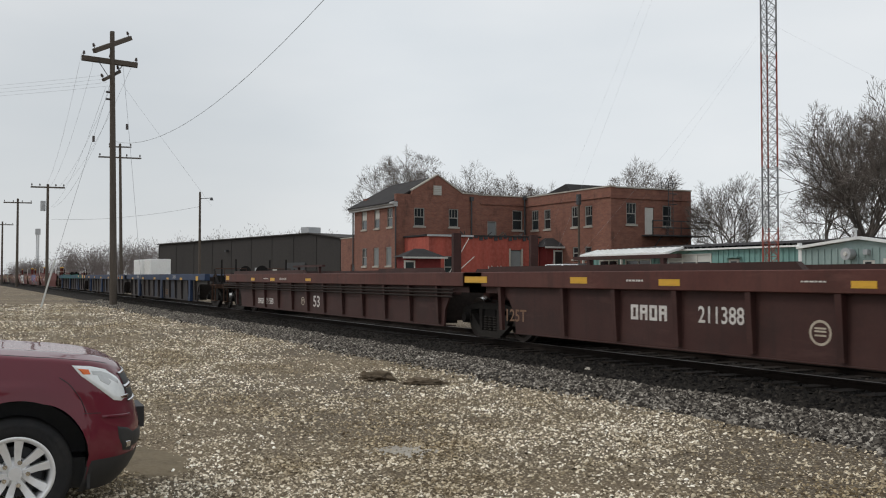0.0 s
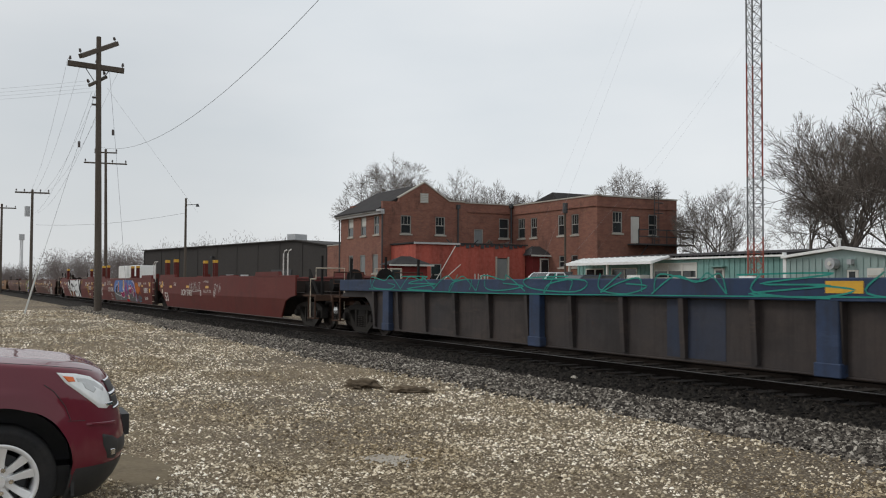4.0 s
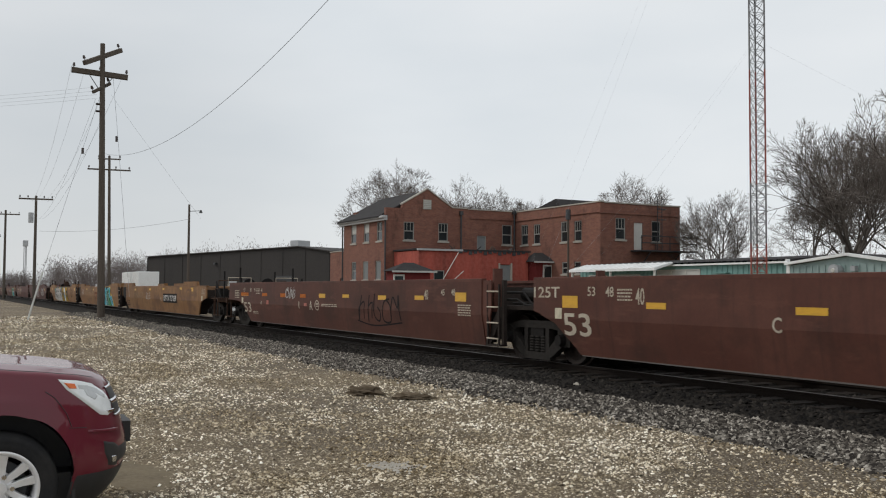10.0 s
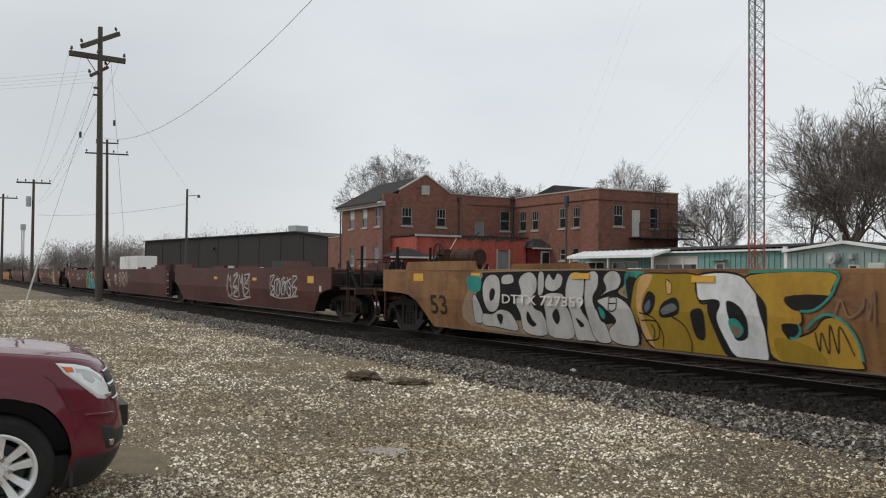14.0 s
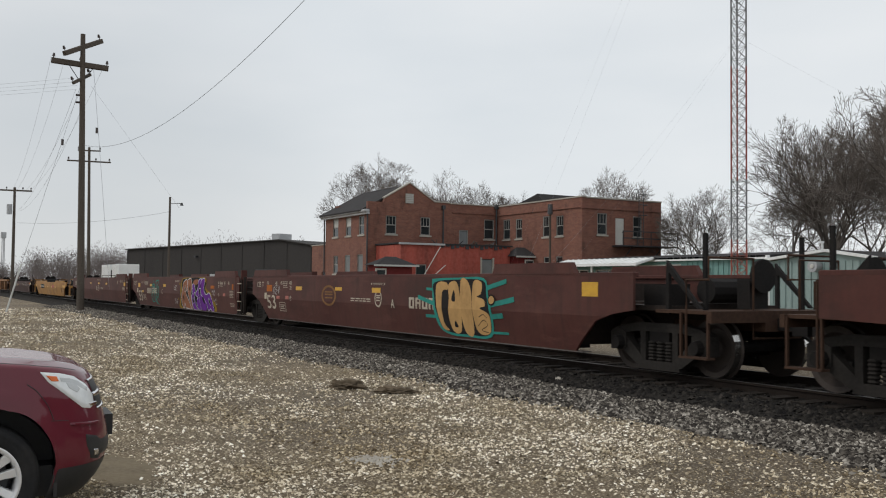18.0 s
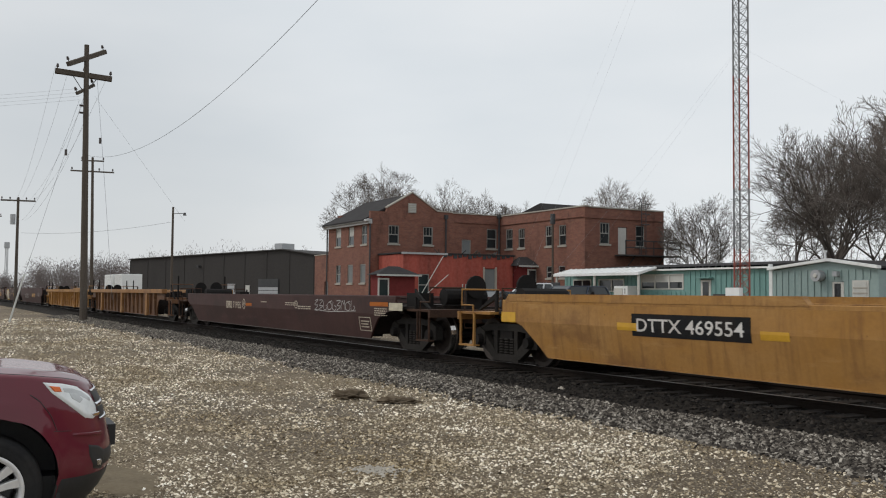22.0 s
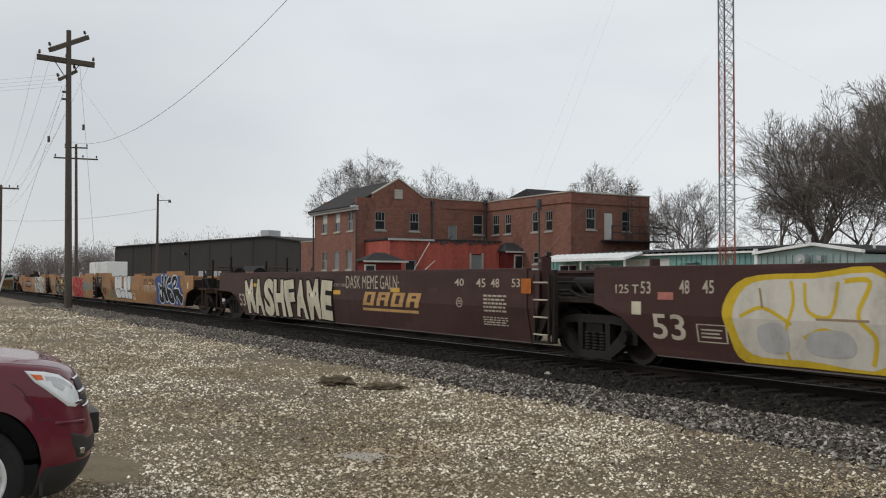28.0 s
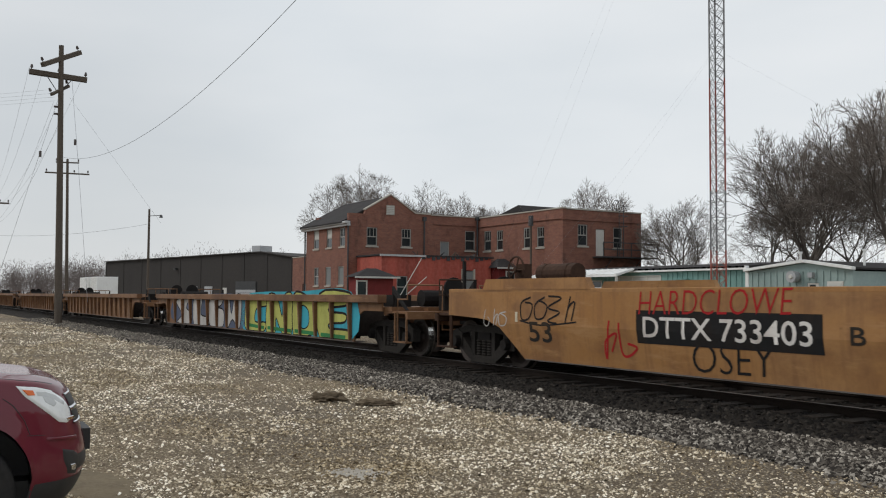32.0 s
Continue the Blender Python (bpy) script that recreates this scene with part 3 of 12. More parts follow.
def sheet(unit, x0, x1, z0, z1, mat, name="reflective_strip", depth=0.004, label="", lean=0.0):
    key = ("sheet", mat.name)
    if key not in TEXT:
        b = bmesh.new()
        bm_box(b, 0, 1, 0, 1, 0, 1)
        TEXT[key] = to_mesh("strip", b, mat)
    ob = new(name, TEXT[key])
    ob.parent = unit
    ob.matrix_basis = pose(x0, -HALF_W - depth + lean, z0) @ Matrix.Diagonal((x1 - x0, depth, z1 - z0, 1))
    if label:
        ob["label"] = label
    return ob


MESHES = {}


def cached(key, build):
    if key not in MESHES:
        MESHES[key] = build()
    return MESHES[key]


def put(name, me, parent, m=None, label=""):
    ob = new(name, me)
    ob.parent = parent
    if m is not None:
        ob.matrix_basis = m
    if label:
        ob["label"] = label
    return ob


def wheel_mesh():
    b = bmesh.new()
    prof = [(0.0, 0.05), (0.1, 0.06), (0.14, 0.0), (0.3, -0.02), (0.36, 0.05), (0.44, 0.06), (0.45, 0.0), (0.455, -0.06), (0.48, -0.075), (0.48, -0.09), (0.38, -0.09), (0.0, -0.09)]
    n = 28
    rings = []
    for r, y in prof:
        rings.append([b.verts.new((r * math.cos(2 * math.pi * i / n), -y, r * math.sin(2 * math.pi * i / n))) for i in range(n)] if r else [b.verts.new((0, -y, 0))])
    for k in range(len(rings) - 1):
        p, q = rings[k], rings[k + 1]
        for i in range(n):
            j = (i + 1) % n
            if len(p) == 1:
                f = b.faces.new((p[0], q[i], q[j]))
            elif len(q) == 1:
                f = b.faces.new((p[i], q[0], p[j]))
            else:
                f = b.faces.new((p[i], q[i], q[j], p[j]))
            if k == 5 or k == 6:
                f.material_index = 1
    return to_mesh("wheel", b, [M_WHEEL, M_TREAD])


def truck_frame_mesh():
    """Cast side frame with its arched top bar, sloped tension bar and pedestals."""
    b = bmesh.new()
    # the frame as bars: top bar, two sloped bars, bottom bar, two columns, two pedestals
    bars = [[(-0.95, 0.72), (-0.5, 0.8), (0.5, 0.8), (0.95, 0.72), (0.98, 0.6), (0.5, 0.66), (-0.5, 0.66), (-0.98, 0.6)],
            [(-0.98, 0.6), (-0.8, 0.6), (-0.36, 0.24), (-0.36, 0.1), (-0.5, 0.12), (-0.98, 0.42)],
            [(0.98, 0.6), (0.98, 0.42), (0.5, 0.12), (0.36, 0.1), (0.36, 0.24), (0.8, 0.6)],
            [(-0.46, 0.06), (-0.42, 0.2), (0.42, 0.2), (0.46, 0.06)],
            [(-0.42, 0.2), (-0.42, 0.66), (-0.3, 0.66), (-0.3, 0.2)],
            [(0.3, 0.2), (0.3, 0.66), (0.42, 0.66), (0.42, 0.2)],
            [(-1.12, 0.34), (-1.12, 0.64), (-0.95, 0.72), (-0.74, 0.62), (-0.74, 0.38), (-0.82, 0.34)],
            [(1.12, 0.34), (0.82, 0.34), (0.74, 0.38), (0.74, 0.62), (0.95, 0.72), (1.12, 0.64)]]
    for k, p in enumerate(bars):
        d = 0.07 if k < 6 else 0.1
        bm_prism(b, p, -d + 0.001 * k, d - 0.001 * k)
    return to_mesh("side_frame", b, M_CASTING)


def spring_mesh():
    b = bmesh.new()
    pts, rad = [], []
    for k in range(13):
        pts.append((0, 0, 0.2 + k * 0.026))
        rad.append(0.085 if k % 2 else 0.062)
    bm_pipe(b, pts, rad, 8)
    return to_mesh("spring", b, M_CASTING)


def cap_mesh():
    b = bmesh.new()
    bm_tube(b, (0, -0.12, 0), (0, 0.02, 0), 0.1, 0.13, 10)
    return to_mesh("bearing_cap", b, M_BLACKST)


def truck(unit, x, full=True):
    """A two-axle truck at x on the car's rails."""
    b_key = cached("side_frame", truck_frame_mesh)
    tr = put("truck", cached("bolster", bolster_mesh), unit, pose(x, 0, 0))
    for s in (-1, 1):
        put("side_frame", b_key, tr, pose(0, s * 1.0, 0))
        for q in (-0.19, 0.0, 0.19):
            put("spring", cached("spring", spring_mesh), tr, pose(q, s * 1.0, 0))
        for a in (-0.89, 0.89):
            put("wheel", cached("wheel", wheel_mesh), tr, pose(a, s * 0.74, 0.45, 0, random.uniform(0, 360), 0 if s < 0 else 180))
            put("bearing_cap", cached("bearing_cap", cap_mesh), tr, pose(a, s * 1.08, 0.46, 0, 0, 0 if s < 0 else 180))
    return tr


def bolster_mesh():
    b = bmesh.new()
    bm_box(b, -0.22, 0.22, -1.05, 1.05, 0.5, 0.72)
    for a in (-0.89, 0.89):
        bm_tube(b, (a, -0.75, 0.45), (a, 0.75, 0.45), 0.085, 0.085, 8)
        bm_box(b, a - 0.35 if a > 0 else a + 0.2, a - 0.2 if a > 0 else a + 0.35, -0.95, 0.95, 0.3, 0.45)
    return to_mesh("bolster", b, M_BLACKST)


CREASE = 0.88


def inward(z):
    """How far a smooth side is bent in below its crease."""
    return 0.11 * max(0.0, CREASE - z) / 0.62


def hug(u):
    """Lays paint and lettering on the bent lower side of a smooth-sided car."""
    for ob in u.children:
        if ob.name.split(".")[0] not in PAINT:
            continue
        m = ob.matrix_basis
        pts = [m @ v.co for v in ob.data.vertices]
        if not pts or min(p.z for p in pts) >= CREASE - 0.005:
            continue
        b = bmesh.new()
        b.from_mesh(ob.data)
        b.transform(m)
        if max(p.z for p in pts) > CREASE:
            bmesh.ops.bisect_plane(b, geom=b.verts[:] + b.edges[:] + b.faces[:], plane_co=(0, 0, CREASE), plane_no=(0, 0, 1))
        for v in b.verts:
            v.co.y += inward(v.co.z)
        me = bpy.data.meshes.new(ob.data.name)
        b.to_mesh(me)
        b.free()
        for mat in ob.data.materials:
            me.materials.append(mat)
        ob.data = me
        ob.matrix_basis = Matrix.Identity(4)


PAINT = {"lettering", "graffiti", "reflective_strip", "painted_patch", "data_stencil", "data_panel", "emblem", "owner_mark", "number_panel", "number_outline"}


def side_mesh(kind, xl, xr, top, mat, cut=0.0, coupled=False, reach=-0.3):
    """One long side of a well, in the plane y = 0, facing -y, with its end cut-outs."""
    b = bmesh.new()
    bot = 0.26
    a, e = xl - reach, xr - 1.6
    if kind == "rib":
        a, e = xl - 0.35, xr + 0.35
        l, r = xl - cut, xr + cut
        pts = [(a, top), (a, 1.02), (l + 1.0, 1.02), (l + 1.25, 0.9), (l + 1.45, 0.62), (l + 1.5, bot), (r - 1.5, bot), (r - 1.45, 0.62), (r - 1.25, 0.9), (r - 1.0, 1.02), (e, 1.02), (e, top)]
    elif coupled:
        # the side reaches out over the front truck too
        e = xr - 0.1
        pts = [(a, top), (a, 1.0), (max(a, xl) + 0.2, 0.96), (xl + 0.55, 0.93), (xl + 0.95, 0.8), (xl + 1.4, 0.45), (xl + 1.62, bot), (xr - 1.7, bot), (xr - 1.5, 0.45), (xr - 1.05, 0.8), (xr - 0.6, 0.93), (e, 1.0), (e, top)]
    else:
        pts = [(a, top), (a, 1.0), (max(a, xl) + 0.2, 0.96), (xl + 0.55, 0.93), (xl + 0.95, 0.8), (xl + 1.4, 0.45), (xl + 1.62, bot), (e, bot), (e, top)]
    bm_prism(b, pts, 0.0, 0.045)
    if kind == "plate":
        # the side is bent inwards below a long crease
        bmesh.ops.bisect_plane(b, geom=b.verts[:] + b.edges[:] + b.faces[:], plane_co=(0, 0, 0.88), plane_no=(0, 0, 1))
        for v in b.verts:
            v.co.y += inward(v.co.z)
    return to_mesh("side_panel", b, mat)


def box_mesh(name, boxes, mat, bevel=0.0):
    b = bmesh.new()
    for q in boxes:
        bm_box(b, *q)
    return to_mesh(name, b, mat, bevel=bevel)


def ladder_mesh(h, mat):
    b = bmesh.new()
    for x in (0, 0.42):
        bm_box(b, x - 0.022, x + 0.022, -0.02, 0.02, 0.3, h)
    bm_box(b, -0.05, 0.47, -0.03, 0.16, 0.27, 0.3)
    return to_mesh("ladder", b, mat)


def rung_mesh():
    b = bmesh.new()
    bm_tube(b, (0, -0.03, 0), (0.42, -0.03, 0), 0.016, 0.016, 6)
    return to_mesh("rung", b, M_OLDSTENCIL)


def pipe_mesh(sag):
    """A brake pipe that droops across an articulated joint."""
    b = bmesh.new()
    bm_pipe(b, [(-1.3, 0, 0), (-0.7, 0, 0), (-0.35, -0.04, -sag), (0.0, 0, -sag * 1.3), (0.35, 0.04, -sag), (0.7, 0, 0)], 0.026, 6)
    return to_mesh("brake_pipe", b, M_BLACKST)


def joint_gear(u, x):
    for y, z, sag in ((-1.15, 1.2, 0.1), (-1.0, 1.34, 0.22), (-0.85, 1.12, 0.05)):
        put("brake_pipe", cached(("pipe", sag), lambda: pipe_mesh(sag)), u, pose(x, y, z), "drooping black brake pipe")

    def tank():
        b = bmesh.new()
        bm_tube(b, (-0.33, 0, 0), (0.33, 0, 0), 0.14, 0.14, 12)
        return to_mesh("air_reservoir", b, M_BLACKST, bevel=0.01)
    put("air_reservoir", cached("tank", tank), u, pose(x - 0.67, -0.75, 1.3))
    put("valve_box", cached("valve_box", lambda: box_mesh("valve_box", [(-0.17, 0.17, -0.2, 0.2, 0, 0.28)], M_BLACKST, 0.02)), u, pose(x + 0.22, -0.9, 1.08))


def end_plate_mesh(top, mat):
    b = bmesh.new()
    bm_prism(b, [(0.0, top - 0.02), (0.34, top - 0.02), (0.34, 0.98), (0.1, 0.3), (0.0, 0.27)], 0.02, 0.05)
    bmesh.ops.bisect_plane(b, geom=b.verts[:] + b.edges[:] + b.faces[:], plane_co=(0, 0, CREASE), plane_no=(0, 0, 1))
    for v in b.verts:
        v.co.y += inward(v.co.z)
    return to_mesh("end_plate", b, mat)


def build_unit(spec):
    """spec: rear joint s0, front joint s1, kind, colours and ends ('a' shared joint, 'c' coupler)."""
    s0, s1, kind, col, ends = spec["s0"], spec["s1"], spec["kind"], spec["col"], spec["ends"]
    L = s1 - s0
    top = spec.get("top", 1.6)
    xl = 0.0 if ends[0] == "a" else 2.1
    xr = L if ends[1] == "a" else L - 2.1
    u = thing("well_car", spec["label"], "well car", pose(s0, TRACK_Y, RAILTOP), group="train")
    dark = M_BLACKST
    key = (kind, round(xl, 2), round(xr, 2), top, col.name, ends[1])
    front = 0.1 if ends[1] == "c" else 1.6
    reach = 0.85 if ends[0] == "c" and top > 1.4 else -0.3
    for s in (-1, 1):
        me = cached(("side",) + key, lambda: side_mesh(kind, xl, xr, top, col, spec.get("cut", 0.0), ends[1] == "c", reach))
        sp = put("side_panel", me, u, pose(0, -HALF_W, 0) if s < 0 else pose(L, HALF_W, 0, 0, 0, 180) @ pose(L - xl - xr, 0, 0))
        # top chord with its outer lip, and the bottom sill, its sunlit edge painted paler
        a, e = (xl - 0.35, xr + 0.35) if kind == "rib" else (xl - reach, xr - front)
        if kind == "rib":
            cz = spec.get("chord", 0.3)
            cm = spec.get("chord_mat", col)
            me = cached(("chord", cz, cm.name) + key, lambda: box_mesh("top_chord", [(a - 0.05, e + 0.05, -0.13, 0.1, top - cz, top)], cm, 0.012))
        else:
            me = cached(("chord",) + key, lambda: box_mesh("top_chord", [(a, e, -0.0012, 0.12, top - 0.05, top + 0.02)], col, 0.008))
        put("top_chord", me, u, pose(0, s * HALF_W, 0, 0, 0, 0 if s < 0 else 180) if s < 0 else pose(a + e, HALF_W, 0, 0, 0, 180))
        q0, q1 = (xl + 1.5 - spec.get("cut", 0.0), xr - 1.5 + spec.get("cut", 0.0)) if kind == "rib" else (xl + 1.65, xr - max(front, 1.5))
        me = cached(("sill",) + key, lambda: box_mesh("bottom_sill", [(q0, q1, -0.035 if kind == "rib" else 0.1, 0.3, 0.247, 0.262)], M_SILL if spec.get("sill", True) else col))
        put("bottom_sill", me, u, pose(0, -HALF_W, 0) if s < 0 else pose(q0 + q1, HALF_W, 0, 0, 0, 180))
    # well floor, cross bearers and end bulkheads
    q0, q1 = xl + 1.7, xr - 1.8
    put("well_floor", cached(("floor", round(xl, 2), round(xr, 2)), lambda: box_mesh("well_floor", [(q0, q1, -HALF_W + 0.24, -HALF_W + 0.5, 0.3, 0.36), (q0, q1, HALF_W - 0.5, HALF_W - 0.24, 0.3, 0.36)] + [(q0 + k * (q1 - q0) / 6 - 0.2, q0 + k * (q1 - q0) / 6 + 0.2, -HALF_W + 0.5, HALF_W - 0.5, 0.3, 0.38) for k in range(1, 6)], dark)), u)
    for x in (q0, q1):
        put("bulkhead", cached(("bulk", top, col.name), lambda: box_mesh("bulkhead", [(-0.06, 0.06, -HALF_W + 0.2, HALF_W - 0.2, 0.36, top - 0.15)], M_BROWNBLACK)), u, pose(x, 0, 0))
    # end decks over the trucks
    for x0, x1 in ((xl - 0.5, q0), (q1, xr + 0.5)):
        if kind == "rib":
            continue
        put("end_deck", cached(("deck", round(x1 - x0, 2), col.name), lambda: box_mesh("end_deck", [(0, x1 - x0, -0.55, 0.55, 0.86, 1.12), (0.2, x1 - x0 - 0.1, -1.2, 1.2, 1.0, 1.08)], M_BROWNBLACK)), u, pose(x0, 0, 0))
    if kind == "rib":
        # ribs on the side, each a tapered post
        n = spec.get("ribs", 13)
        rw = spec.get("rib_w", 0.05)
        rm = spec.get("rib_mat", col)
        for k in range(n):
            inset = spec.get("rib_in", 1.7)
            x = xl + inset + (xr - xl - 2 * inset) * k / (n - 1) - (0.65 if k == 0 and spec.get("guides") else 0.0)
            for s in (-1, 1):
                def rib():
                    b = bmesh.new()
                    rd = spec.get("rib_d", 0.13)
                    bm_prism(b, [(-rd, top - 0.2), (-rd * 0.55, 0.3), (0.0, 0.3), (0.0, top - 0.2)], -rw, rw, "x")
                    return to_mesh("rib", b, rm)
                put("rib", cached(("rib", rw, top, rm.name, spec.get("rib_d", 0.13)), rib), u, pose(x, s * HALF_W, 0, 0, 0, 0 if s < 0 else 180))
        for x in spec.get("posts", ()):
            for s in (-1, 1):
                pm = spec.get("chord_mat", col)
                put("side_post", cached(("side_post", top, pm.name), lambda: box_mesh("side_post", [(-0.17, 0.17, -0.128, 0.0, 0.3, top - 0.2), (-0.2, 0.2, -0.14, 0.05, 0.24, 0.42)], pm, 0.012)), u, pose(x, s * HALF_W, 0, 0, 0, 0 if s < 0 else 180))
        for x0, x1 in spec.get("bays", ()):
            bm_ = bmesh.new()
            bm_box(bm_, x0, x1, -HALF_W - 0.005, -HALF_W + 0.01, 0.3, top - 0.31)
            part("side_sheet", bm_, M_DULLBLUE, u, "dull blue-painted side sheet")
        for z in spec.get("pipes", ()):
            bm_ = bmesh.new()
            bm_tube(bm_, (1.4, -HALF_W - 0.1, z), (L - 0.9, -HALF_W - 0.1, z), 0.021, 0.021, 6)
            part("side_pipe", bm_, M_BROWNBLACK, u, "long thin pipe clipped along the side")
        for x0, x1 in ((xl - 0.9, xl + 1.3), (xr - 1.3, xr + 0.9)):
            put("end_deck", cached(("ribdeck", col.name), lambda: box_mesh("end_deck", [(0, 2.2, -0.6, 0.6, 0.84, 1.1), (0.2, 2.0, -1.42, 1.42, 1.02, 1.12)], col)), u, pose(x0, 0, 0))
    else:
        # ladder, grab irons and the sloped brace at the front end of the side
        for s in (-1, 1) if ends[1] == "a" else ():
            y = s * (HALF_W - 0.04)
            ladder = put("ladder", cached(("ladder", top, col.name), lambda: ladder_mesh(top - 0.1, M_BROWNBLACK)), u, pose(xr - 1.4, y, 0) if s < 0 else pose(xr - 0.98, y, 0, 0, 0, 180))
            lad = ladder
            for q in range(4):
                put("rung", cached("rung", rung_mesh), lad, pose(0, 0, 0.42 + q * (top - 0.6) / 3.2))
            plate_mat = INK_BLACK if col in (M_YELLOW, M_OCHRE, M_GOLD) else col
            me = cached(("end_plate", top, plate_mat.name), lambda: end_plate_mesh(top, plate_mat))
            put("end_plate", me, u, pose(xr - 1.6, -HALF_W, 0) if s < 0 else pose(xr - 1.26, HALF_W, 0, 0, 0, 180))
            def brace():
                b = bmesh.new()
                bm_prism(b, [(0.0, 0.26), (0.16, 0.26), (0.62, 0.9), (0.62, 1.05), (0.5, 1.05), (0.0, 0.45)], -0.03, 0.03)
                return to_mesh("brace", b, M_BROWNBLACK)
            put("brace", cached(("brace", col.name), brace), u, pose(xr - 1.6, s * (HALF_W - 0.14), 0))
            def post():
                b = bmesh.new()
                bm_box(b, -0.04, 0.04, -0.04, 0.04, 0.3, top - 0.02)
                return to_mesh("end_post", b, M_BROWNBLACK)
            put("end_post", cached(("post", top, col.name), post), u, pose(xr - 0.92, s * (HALF_W - 0.12), 0))
    if spec.get("guides", False) or (kind == "plate" and top > 1.4):
        tall = spec.get("guides", False)

        def guide(z1, w, cap):
            b = bmesh.new()
            if cap:
                # two flat legs under a short head, their tops painted yellow
                for q in (-0.16, 0.08):
                    bm_prism(b, [(q, 0.95), (q + 0.13, 0.95), (q + 0.1, z1 - 0.14), (q + 0.015, z1 - 0.14)], -0.09, 0.09)
                bm_box(b, -0.13, 0.16, -0.05, 0.05, z1 - 0.5, z1 - 0.42)
                n = len(b.faces)
                for q in (-0.145, 0.095):
                    bm_box(b, q, q + 0.085, -0.09, 0.09, z1 - 0.14, z1)
                me = to_mesh("guide_post", b, [col, M_REFLECT])
                for p in me.polygons[n:]:
                    p.material_index = 1
                return me
            bm_box(b, -w, w, -0.1, 0.1, 0.95, z1)
            return to_mesh("guide_post", b, [col, M_REFLECT])

        def grab():
            b = bmesh.new()
            bm_pipe(b, [(0, 0, top - 0.2), (0, 0, 2.3), (0.02, 0.03, 2.4), (0.06, 0.1, 2.44)], 0.022, 6)
            return to_mesh("grab_post", b, M_STENCIL)
        if tall is True:
            for x in (xr - 1.4, xr - 0.98):
                put("grab_post", cached(("grab", top), grab), u, pose(x, -HALF_W + 0.06, 0), "white-painted grab post")
        for s in (-1, 1):
            for x, e in ((xr - 0.55, ends[1]), (xl + 1.35, ends[0])):
                if tall == "slim":
                    if x > L / 2:
                        put("guide_post", cached(("slimpost", col.name), lambda: guide(2.35, 0.05, False)), u, pose(x - 1.2, s * 1.05, 0))
                elif tall and x < L / 2 and e == "c":
                    put("guide_post", cached(("tallpost", col.name), lambda: guide(2.5, 0.13, True)), u, pose(xl - 0.1, s * 0.95, 0))
                elif tall and e == "a":
                    put("guide_post", cached(("tallpost", col.name), lambda: guide(2.5, 0.13, True)), u, pose(x, s * 0.95, 0))
            if kind == "plate" and ends[1] == "a":
                put("guide_post", cached(("post2", top, col.name), lambda: guide(top + 0.22, 0.035, False)), u, pose(xr - 1.3, s * (HALF_W - 0.2), 0))
    if spec.get("guides") == "slim":
        put("guide_rail", cached(("guide_rail", col.name), lambda: box_mesh("guide_rail", [(-0.2, 3.2, -0.06, 0.06, 1.72, 1.8), (0.3, 0.4, -0.05, 0.05, 1.0, 1.72), (2.7, 2.8, -0.05, 0.05, 1.0, 1.72)], col)), u, pose(xl, 1.15, 0))
    if spec.get("caps", False):
        # raised container guides on the top chord at both ends
        for x0, x1 in ((xl + 0.4, xl + spec.get("cap_l", 3.6)), (xr - spec.get("cap_r", 4.2), xr - 1.6)):
            def cap():
                b = bmesh.new()
                w = x1 - x0
                ch = spec.get("cap_h", 0.2)
                bm_prism(b, [(0, top), (w, top), (w - 0.12, top + ch), (0.12, top + ch)], -0.03, 0.08)
                return to_mesh("container_guide", b, col)
            for s in (-1, 1):
                put("container_guide", cached(("cap", round(x1 - x0, 2), top, col.name, spec.get("cap_h", 0.2)), cap), u, pose(x0, -HALF_W + 0.02, 0) if s < 0 else pose(x1, HALF_W - 0.02, 0, 0, 0, 180))
    # trucks: the rear one always, the front one only at a coupled end
    truck(u, xl - 0.25)
    if ends[1] == "c":
        truck(u, xr)
    for end, x, d in ((ends[0], xl, -1), (ends[1], xr, 1)):
        if end == "c":
            coupled_end(u, x, d, col, top)
        elif d > 0:
            put("articulation", cached("articulation", lambda: box_mesh("articulation", [(-0.9, 0.9, -0.28, 0.28, 0.72, 1.0)], M_BLACKST)), u, pose(x - 0.3, 0, 0))
            if kind == "plate":
                joint_gear(u, x - 0.1)
    UNITS.append((u, s0))
    return u


M_ENDSTEEL = worn("rusty_brown_end_steel", (0.052, 0.029, 0.02), (0.022, 0.015, 0.012), (0.1, 0.055, 0.035), rough=0.85, s1=2, s2=14, amount=0.7)


